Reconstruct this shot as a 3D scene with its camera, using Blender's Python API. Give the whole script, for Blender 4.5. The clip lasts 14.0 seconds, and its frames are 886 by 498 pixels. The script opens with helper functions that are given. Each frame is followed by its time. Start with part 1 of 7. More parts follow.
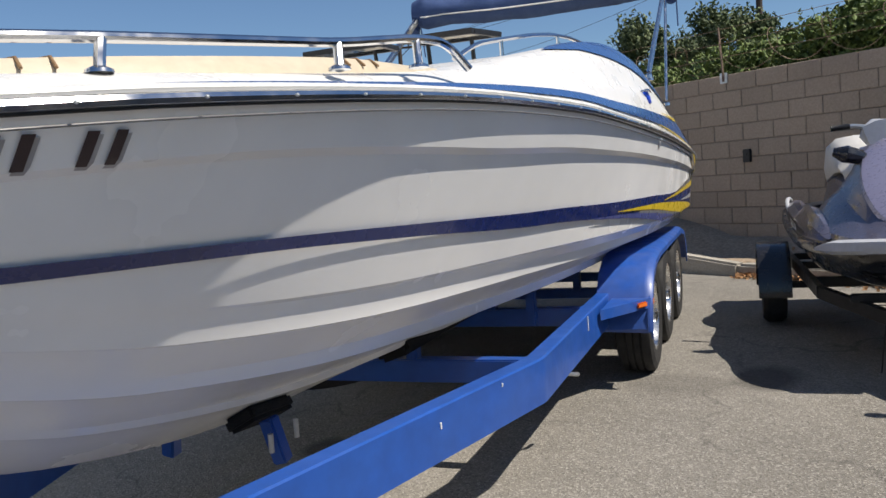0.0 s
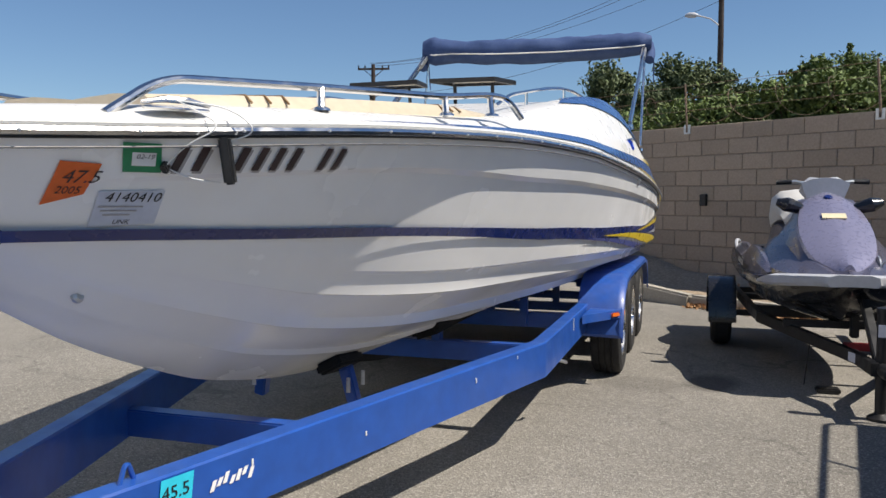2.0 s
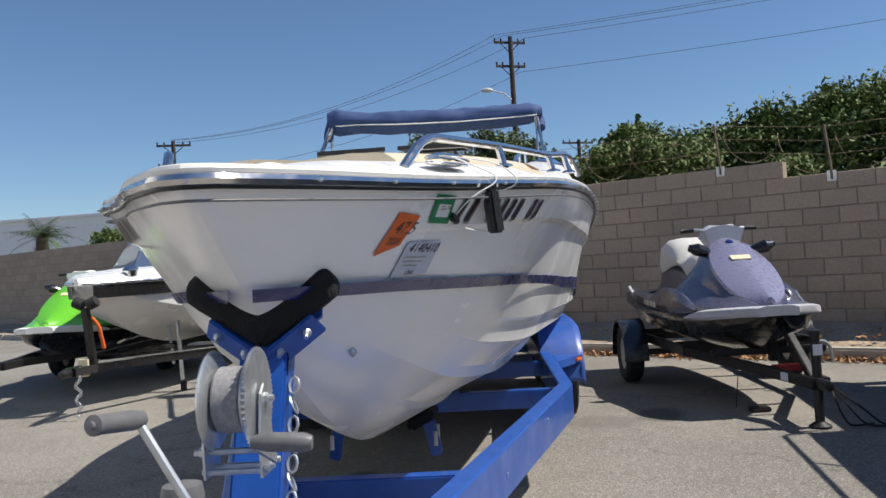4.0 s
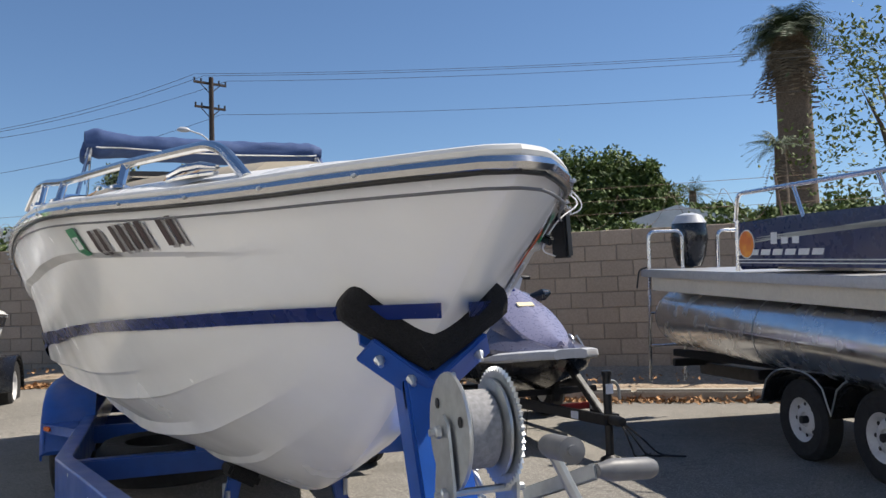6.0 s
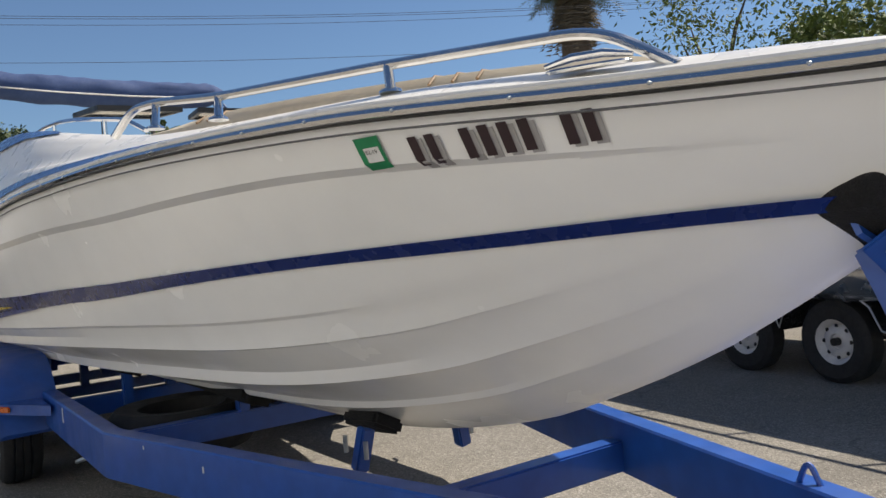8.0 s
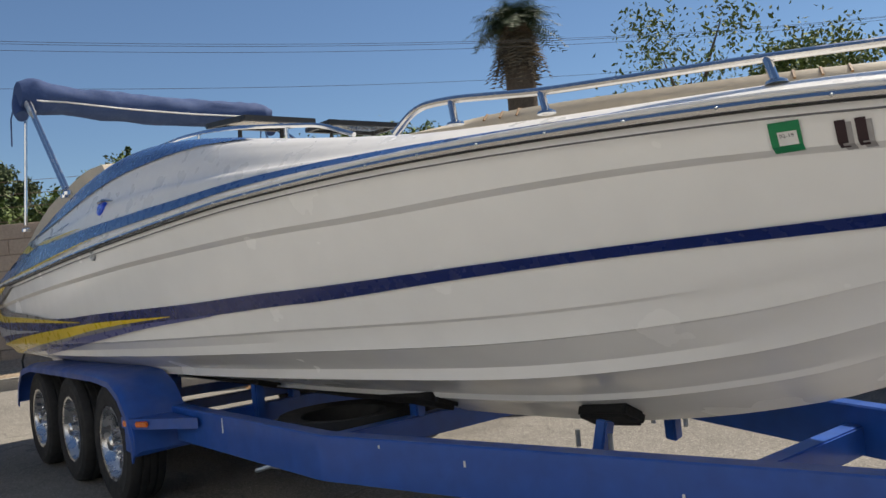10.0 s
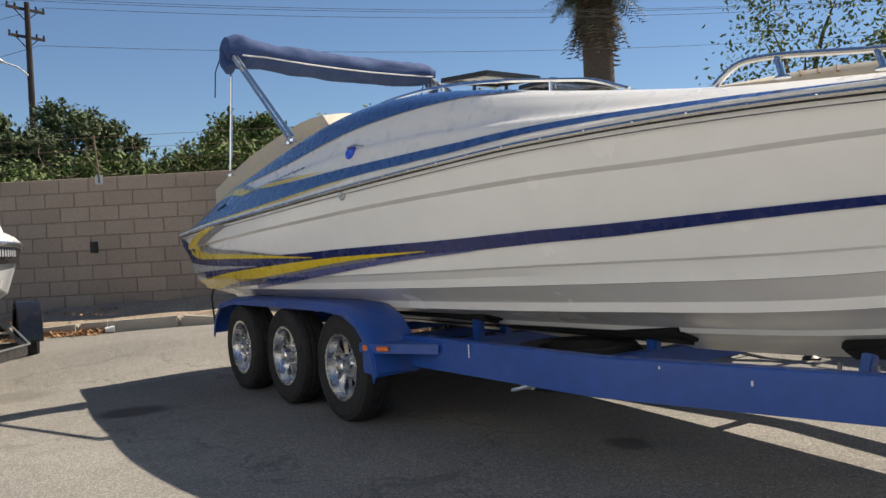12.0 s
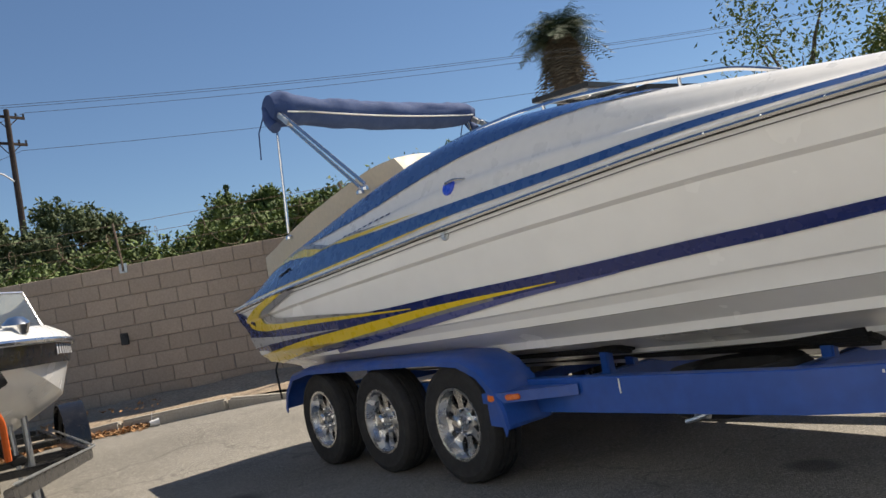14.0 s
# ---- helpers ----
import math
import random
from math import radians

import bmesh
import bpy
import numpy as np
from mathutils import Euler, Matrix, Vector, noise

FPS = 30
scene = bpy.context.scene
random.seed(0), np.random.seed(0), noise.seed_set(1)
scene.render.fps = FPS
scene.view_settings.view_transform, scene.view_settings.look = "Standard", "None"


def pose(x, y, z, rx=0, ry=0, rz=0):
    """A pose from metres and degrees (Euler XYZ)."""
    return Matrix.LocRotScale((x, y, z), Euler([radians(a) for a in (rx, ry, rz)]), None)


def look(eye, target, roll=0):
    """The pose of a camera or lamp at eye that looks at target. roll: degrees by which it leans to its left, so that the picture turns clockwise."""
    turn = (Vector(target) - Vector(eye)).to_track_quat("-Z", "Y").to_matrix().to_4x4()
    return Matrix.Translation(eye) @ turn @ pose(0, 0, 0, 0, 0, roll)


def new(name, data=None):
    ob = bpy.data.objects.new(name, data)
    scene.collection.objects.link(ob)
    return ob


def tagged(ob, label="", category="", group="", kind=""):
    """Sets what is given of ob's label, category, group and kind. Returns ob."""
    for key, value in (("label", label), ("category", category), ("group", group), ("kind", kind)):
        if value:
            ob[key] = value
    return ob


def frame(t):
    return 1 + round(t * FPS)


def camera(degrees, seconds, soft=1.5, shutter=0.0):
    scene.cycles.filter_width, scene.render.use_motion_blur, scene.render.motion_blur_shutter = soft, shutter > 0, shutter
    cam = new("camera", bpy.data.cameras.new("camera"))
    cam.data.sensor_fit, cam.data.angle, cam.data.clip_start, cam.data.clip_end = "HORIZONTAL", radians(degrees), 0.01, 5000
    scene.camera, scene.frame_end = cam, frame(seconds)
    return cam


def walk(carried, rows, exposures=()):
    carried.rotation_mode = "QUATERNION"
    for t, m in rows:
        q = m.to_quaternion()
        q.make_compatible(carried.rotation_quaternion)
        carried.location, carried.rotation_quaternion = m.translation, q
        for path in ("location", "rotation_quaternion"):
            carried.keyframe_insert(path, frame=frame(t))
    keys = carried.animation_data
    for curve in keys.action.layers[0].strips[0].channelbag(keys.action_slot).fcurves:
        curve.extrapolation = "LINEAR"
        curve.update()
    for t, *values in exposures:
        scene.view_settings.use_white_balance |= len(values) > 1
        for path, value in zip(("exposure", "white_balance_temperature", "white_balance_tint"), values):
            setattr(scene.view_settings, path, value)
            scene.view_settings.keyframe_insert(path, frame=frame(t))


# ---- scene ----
cam = camera(57.74, 14.0)
PATH = [
    (0, (1.640, -0.180, 1.234), (0.923, 1.679, 1.062), -4.45),
    (0.5, (1.680, -0.422, 1.234), (0.996, 1.449, 1.058), -2.32),
    (1, (1.793, -0.616, 1.241), (1.106, 1.250, 1.032), -1.48),
    (1.5, (1.834, -0.845, 1.238), (1.151, 1.024, 1.034), -0.57),
    (2, (1.581, -1.108, 1.219), (0.976, 0.795, 1.099), 0.13),
    (2.2, (1.477, -1.206, 1.209), (0.881, 0.701, 1.114), 0.34),
    (4.3, (0.301, -1.530, 1.176), (0.303, 0.469, 1.234), -4.09),
    (4.5, (0.187, -1.552, 1.178), (0.252, 0.446, 1.247), -4.82),
    (5, (-0.067, -1.542, 1.287), (0.131, 0.444, 1.419), -8.40),
    (5.5, (-0.284, -1.366, 1.253), (0.031, 0.602, 1.424), -8.09),
    (6, (-0.467, -1.218, 1.152), (0.210, 0.659, 1.287), -1.97),
    (6.5, (-0.780, -1.144, 1.135), (0.085, 0.657, 1.217), -2.31),
    (7, (-1.036, -0.956, 1.086), (-0.078, 0.798, 1.150), -2.68),
    (7.2, (-1.136, -0.863, 1.093), (-0.147, 0.876, 1.115), -3.08),
    (9.3, (-2.031, -0.159, 1.149), (-0.756, 1.382, 1.177), -5.46),
    (9.5, (-2.135, -0.115, 1.144), (-0.857, 1.422, 1.180), -5.41),
    (10, (-2.380, 0.031, 1.105), (-1.126, 1.588, 1.160), -5.37),
    (10.5, (-2.707, 0.094, 1.061), (-1.500, 1.687, 1.134), -3.53),
    (11, (-2.967, 0.116, 1.048), (-1.798, 1.739, 1.035), -2.63),
    (11.5, (-3.124, 0.260, 1.035), (-1.977, 1.897, 0.995), -2.40),
    (12, (-3.305, 0.284, 1.037), (-2.174, 1.933, 1.029), -3.07),
    (12.5, (-3.525, 0.307, 1.037), (-2.389, 1.952, 1.067), -5.80),
    (13, (-3.612, 0.431, 1.013), (-2.466, 2.069, 1.049), -7.42),
    (13.5, (-3.603, 0.717, 1.022), (-2.450, 2.350, 1.059), -9.63),
    (14, (-3.631, 0.978, 1.019), (-2.468, 2.600, 1.146), -10.30),
]
walk(cam, [(t, look(eye, target, roll)) for t, eye, target, roll in PATH],
     exposures=[(0, 0.25, 6700, 10), (2.2, 0.32, 6700, 10), (4.3, 0.34, 6550, 10), (6.0, 0.46, 6650, 10), (7.2, 0.42, 7000, 10), (9.3, 0.20, 7000, 10), (12.0, 0.38, 7050, 10), (14.0, 0.38, 7150, 10)])

# ---- world, sun ----
SUN_DIR = Vector((0.70, -0.05, 1.0)).normalized()     # towards the sun
world = bpy.data.worlds.new("sky")
scene.world = world
world.use_nodes = True
wn = world.node_tree
sky = wn.nodes.new("ShaderNodeTexSky")
sky.sky_type = "NISHITA"
sky.sun_disc = False
sky.sun_elevation = math.asin(SUN_DIR.z)
sky.sun_rotation = math.atan2(SUN_DIR.x, SUN_DIR.y)
sky.air_density, sky.dust_density, sky.ozone_density = 1.0, 0.0, 7.5
wn.links.new(sky.outputs[0], wn.nodes["Background"].inputs[0])
wn.nodes["Background"].inputs[1].default_value = 0.083
sun_data = bpy.data.lights.new("sun", "SUN")
sun_data.energy, sun_data.angle, sun_data.color = 5.0, radians(0.55), (1.0, 0.94, 0.85)
sun = new("sun", sun_data)
sun.matrix_world = look((0, 0, 30), Vector((0, 0, 30)) - SUN_DIR)


# ---- materials ----
def material(name, color, rough=0.5, metal=0.0, grain=0.0, grain_scale=40.0, stain=0.0, stain_scale=3.0, bump=0.0,
             bump_scale=60.0, coat=0.0, alt=None, island=0.0, spread=0.0, transmission=0.0, space="Object"):
    """A node material: base colour broken up by fine grain and broad stains, with fine relief."""
    m = bpy.data.materials.new(name)
    m.use_nodes = True
    nt = m.node_tree
    b = nt.nodes["Principled BSDF"]
    b.inputs["Roughness"].default_value = rough
    b.inputs["Metallic"].default_value = metal
    b.inputs["Coat Weight"].default_value = coat
    b.inputs["Coat Roughness"].default_value = 0.08
    b.inputs["Transmission Weight"].default_value = transmission
    tc = nt.nodes.new("ShaderNodeTexCoord")
    geo = nt.nodes.new("ShaderNodeNewGeometry")
    where = tc.outputs["Object"] if space == "Object" else geo.outputs["Position"]
    rgb = nt.nodes.new("ShaderNodeRGB")
    rgb.outputs[0].default_value = (*color, 1)
    out = rgb.outputs[0]

    def mixed(a, bcol, fac, mode="MIX"):
        mx = nt.nodes.new("ShaderNodeMix")
        mx.data_type, mx.blend_type = "RGBA", mode
        nt.links.new(a, mx.inputs[6])
        if isinstance(bcol, tuple):
            mx.inputs[7].default_value = (*bcol, 1)
        else:
            nt.links.new(bcol, mx.inputs[7])
        if isinstance(fac, float):
            mx.inputs[0].default_value = fac
        else:
            nt.links.new(fac, mx.inputs[0])
        return mx.outputs[2]

    def noisy(scale, detail, lo, hi, a, c):
        n = nt.nodes.new("ShaderNodeTexNoise")
        n.inputs["Scale"].default_value, n.inputs["Detail"].default_value = scale, detail
        nt.links.new(where, n.inputs["Vector"])
        r = nt.nodes.new("ShaderNodeMapRange")
        r.inputs[1].default_value, r.inputs[2].default_value = lo, hi
        r.inputs[3].default_value, r.inputs[4].default_value = a, c
        nt.links.new(n.outputs[0], r.inputs[0])
        return r.outputs[0]

    if stain:
        other = alt or tuple(c * 0.55 for c in color)
        out = mixed(out, other, noisy(stain_scale, 6, 0.42, 0.72, 0.0, stain))
    if grain:
        g = noisy(grain_scale, 8, 0.3, 0.7, 1 - grain, 1 + grain)
        hs = nt.nodes.new("ShaderNodeHueSaturation")
        nt.links.new(out, hs.inputs["Color"])
        nt.links.new(g, hs.inputs["Value"])
        out = hs.outputs[0]
    if island or spread:
        r = nt.nodes.new("ShaderNodeMapRange")
        k = island or spread
        r.inputs[3].default_value, r.inputs[4].default_value = 1 - k, 1 + k
        if island:
            nt.links.new(geo.outputs["Random Per Island"], r.inputs[0])
        else:
            oi = nt.nodes.new("ShaderNodeObjectInfo")
            nt.links.new(oi.outputs["Random"], r.inputs[0])
        hs = nt.nodes.new("ShaderNodeHueSaturation")
        nt.links.new(out, hs.inputs["Color"])
        nt.links.new(r.outputs[0], hs.inputs["Value"])
        out = hs.outputs[0]
    nt.links.new(out, b.inputs["Base Color"])
    if rough > 0.05 and grain:
        nt.links.new(noisy(grain_scale * 0.4, 4, 0.3, 0.7, max(rough - 0.08, 0.02), min(rough + 0.1, 1)), b.inputs["Roughness"])
    if bump:
        n = nt.nodes.new("ShaderNodeTexNoise")
        n.inputs["Scale"].default_value, n.inputs["Detail"].default_value = bump_scale, 6
        nt.links.new(where, n.inputs["Vector"])
        bp = nt.nodes.new("ShaderNodeBump")
        bp.inputs["Strength"].default_value = min(bump, 1)
        bp.inputs["Distance"].default_value = 0.01
        nt.links.new(n.outputs[0], bp.inputs["Height"])
        nt.links.new(bp.outputs[0], b.inputs["Normal"])
    return m


M = {}
M["gel"] = material("white_gelcoat", (0.86, 0.86, 0.85), 0.2, grain=0.02, grain_scale=6, stain=0.03, stain_scale=0.8, alt=(0.70, 0.68, 0.63))
M["deck"] = material("white_deck", (0.71, 0.70, 0.67), 0.3, grain=0.03, grain_scale=20, stain=0.1, stain_scale=2, alt=(0.66, 0.63, 0.57), coat=0.1)
M["navy"] = material("navy_stripe", (0.007, 0.02, 0.13), 0.25, grain=0.05, coat=0.3)
M["yellow"] = material("yellow_stripe", (0.72, 0.52, 0.02), 0.3, coat=0.3, grain=0.04)
M["grey"] = material("grey_stripe", (0.20, 0.20, 0.21), 0.3, coat=0.3, grain=0.05)
M["trailer"] = material("trailer_blue", (0.010, 0.072, 0.34), 0.36, grain=0.12, grain_scale=14, stain=0.3, stain_scale=5, alt=(0.02, 0.08, 0.30), coat=0.2)
M["rubber"] = material("tyre_rubber", (0.018, 0.018, 0.019), 0.8, grain=0.2, bump=0.2, bump_scale=80)
M["black"] = material("black_metal", (0.012, 0.012, 0.013), 0.45, grain=0.15)
M["cable"] = material("weathered_cable", (0.05, 0.05, 0.052), 1.0, grain=0.2)
M["carpet"] = material("black_carpet", (0.008, 0.008, 0.009), 1.0, grain=0.4, grain_scale=200, bump=0.8, bump_scale=250)
M["chrome"] = material("stainless_steel", (0.66, 0.66, 0.66), 0.16, metal=1.0, grain=0.03)
M["zinc"] = material("zinc_steel", (0.55, 0.57, 0.58), 0.38, metal=0.85, grain=0.12, grain_scale=30, stain=0.3, stain_scale=12)
M["alum"] = material("aluminium", (0.68, 0.69, 0.71), 0.22, metal=1.0, grain=0.06, grain_scale=18, stain=0.2, stain_scale=4)
M["canvas"] = material("blue_canvas", (0.028, 0.06, 0.165), 0.85, grain=0.15, grain_scale=150, stain=0.6, stain_scale=6, alt=(0.06, 0.10, 0.22), bump=0.7, bump_scale=9)
M["beige"] = material("beige_vinyl", (0.52, 0.45, 0.34), 0.55, grain=0.06, grain_scale=30, stain=0.3, alt=(0.5, 0.38, 0.24), bump=0.15, bump_scale=25)
M["amber"] = material("amber_lens", (0.75, 0.16, 0.02), 0.25, grain=0.08, grain_scale=120, coat=0.3)
M["concrete"] = material("kerb_concrete", (0.40, 0.37, 0.32), 0.9, grain=0.12, grain_scale=60, stain=0.5, stain_scale=2.5, alt=(0.26, 0.24, 0.2), bump=0.3, bump_scale=60, space="World")
M["dirt"] = material("sandy_dirt", (0.36, 0.28, 0.2), 1.0, grain=0.3, grain_scale=30, stain=0.6, stain_scale=2.0, alt=(0.22, 0.17, 0.12), bump=1.0, bump_scale=25, space="World")
M["block"] = material("concrete_block", (0.40, 0.312, 0.238), 0.95, grain=0.12, grain_scale=45, stain=0.3, stain_scale=1.2, alt=(0.27, 0.21, 0.165), bump=0.5, bump_scale=90, spread=0.09, space="World")
M["blockwall"] = material("concrete_block_rows", (0.40, 0.312, 0.238), 0.95, grain=0.12, grain_scale=45, stain=0.3, stain_scale=1.2, alt=(0.27, 0.21, 0.165), bump=0.5, bump_scale=90, island=0.09, space="World")
M["mortar"] = material("mortar", (0.27, 0.215, 0.17), 1.0, grain=0.2, grain_scale=60, space="World")
M["leaf"] = material("tree_leaves", (0.105, 0.15, 0.036), 0.7, island=0.45, grain=0.2, grain_scale=3)
M["leaf2"] = material("grey_green_leaves", (0.10, 0.13, 0.055), 0.75, island=0.4, grain=0.2, grain_scale=3)
M["bark"] = material("bark", (0.13, 0.09, 0.06), 0.95, grain=0.3, grain_scale=12, bump=0.8, bump_scale=14)
M["palm"] = material("palm_fronds", (0.06, 0.09, 0.035), 0.65, island=0.35)
M["thatch"] = material("dead_fronds", (0.17, 0.125, 0.075), 0.95, island=0.4)
M["pole"] = material("pole_wood", (0.045, 0.032, 0.026), 0.9, grain=0.3, grain_scale=8)
M["white"] = material("white_wall", (0.75, 0.75, 0.74), 0.8, grain=0.05, stain=0.15)
# finish of the added wall that bounces sunlight
M["stucco"] = material("bounce_stucco", (0.79, 0.79, 0.77), 0.9, grain=0.06, grain_scale=20, stain=0.2, stain_scale=0.6, bump=0.4, bump_scale=40, space="World")
M["glass"] = material("tinted_glass", (0.35, 0.38, 0.38), 0.05, transmission=0.85)

M["silver"] = material("silver_paint", (0.42, 0.43, 0.45), 0.3, grain=0.05, coat=0.3)
M["flashblue"] = material("purple_blue_paint", (0.07, 0.085, 0.25), 0.3, coat=0.3, grain=0.05)
M["capblue"] = material("deck_blue_paint", (0.028, 0.085, 0.25), 0.28, coat=0.3, grain=0.04, stain=0.1, stain_scale=4, alt=(0.06, 0.12, 0.32))
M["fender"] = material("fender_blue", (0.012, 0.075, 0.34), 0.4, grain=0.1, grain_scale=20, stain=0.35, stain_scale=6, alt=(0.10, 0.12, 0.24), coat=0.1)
M["brown"] = material("brown_piping", (0.22, 0.13, 0.06), 0.6, grain=0.1)
M["bluecap"] = material("blue_anodised", (0.01, 0.07, 0.62), 0.3, coat=0.3, grain=0.05)
M["plum"] = material("plum_black_vinyl", (0.035, 0.018, 0.022), 0.4, grain=0.1)
M["grey2"] = material("shadow_grey_vinyl", (0.34, 0.33, 0.33), 0.4, grain=0.08)
M["green"] = material("green_sticker", (0.01, 0.22, 0.09), 0.4, grain=0.08)
M["orange"] = material("orange_sticker", (0.72, 0.13, 0.02), 0.5, grain=0.08)
M["paper"] = material("pale_paper", (0.55, 0.58, 0.66), 0.6, grain=0.05)
M["cyan"] = material("cyan_sticker", (0.02, 0.50, 0.66), 0.5, grain=0.06)
M["rim"] = material("chrome_rim", (0.74, 0.74, 0.74), 0.26, metal=1.0, grain=0.05, stain=0.3, stain_scale=10, alt=(0.5, 0.48, 0.45))
M["rimwhite"] = material("white_rim", (0.62, 0.62, 0.62), 0.4, grain=0.06, stain=0.3, stain_scale=8)
M["greycap"] = material("grey_plastic", (0.12, 0.12, 0.125), 0.5, grain=0.1, stain=0.3, stain_scale=20, alt=(0.2, 0.2, 0.2))
M["strap"] = material("grey_webbing", (0.25, 0.25, 0.26), 0.9, grain=0.2, grain_scale=90)
M["blackgloss"] = material("black_gloss", (0.012, 0.012, 0.014), 0.22, coat=0.3, grain=0.1)
M["skiblue"] = material("metallic_blue_grey", (0.23, 0.225, 0.33), 0.3, metal=0.3, coat=0.5, grain=0.02, grain_scale=90)
M["skidark"] = material("dark_metallic_grey", (0.105, 0.10, 0.14), 0.32, metal=0.35, coat=0.5, grain=0.03, grain_scale=90)
M["skigrey"] = material("pale_grey_plastic", (0.46, 0.47, 0.50), 0.4, grain=0.05, stain=0.2, stain_scale=6)
M["skiseat"] = material("pale_vinyl", (0.58, 0.57, 0.54), 0.55, grain=0.05, stain=0.35, stain_scale=5, alt=(0.40, 0.39, 0.36))
M["tape"] = material("yellowed_tape", (0.68, 0.60, 0.40), 0.6, grain=0.06)
M["alumdull"] = material("dull_aluminium", (0.50, 0.51, 0.53), 0.42, metal=0.8, grain=0.08, stain=0.25, stain_scale=4)
M["cream"] = material("cream_vinyl", (0.62, 0.57, 0.48), 0.5, grain=0.05, stain=0.2)
M["pontnavy"] = material("navy_panel", (0.014, 0.022, 0.085), 0.28, coat=0.3, grain=0.06, stain=0.2, stain_scale=4, alt=(0.03, 0.04, 0.11))
M["champagne"] = material("champagne_stripe", (0.42, 0.42, 0.38), 0.4, grain=0.05)
M["sunorange"] = material("orange_logo", (0.85, 0.20, 0.03), 0.4, grain=0.1, grain_scale=9, stain=0.7, stain_scale=9, alt=(0.9, 0.45, 0.05))
M["redvinyl"] = material("red_vinyl", (0.62, 0.03, 0.04), 0.45, grain=0.05)
M["reflector"] = material("dull_red_lens", (0.16, 0.015, 0.02), 0.35, grain=0.1)
M["lime"] = material("lime_plastic", (0.12, 0.46, 0.02), 0.35, coat=0.3, grain=0.05)
M["rust"] = material("rusty_steel", (0.20, 0.14, 0.10), 0.7, metal=0.3, grain=0.3, grain_scale=60)
M["dryleaf"] = material("dry_leaves", (0.34, 0.19, 0.09), 0.9, island=0.5, grain=0.1)
M["leaf3"] = material("olive_leaves", (0.13, 0.17, 0.04), 0.7, island=0.4, grain=0.2, grain_scale=3)
M["palmbark"] = material("palm_fibre", (0.13, 0.095, 0.065), 0.95, grain=0.3, grain_scale=9, stain=0.5, stain_scale=4, bump=1.0, bump_scale=9)

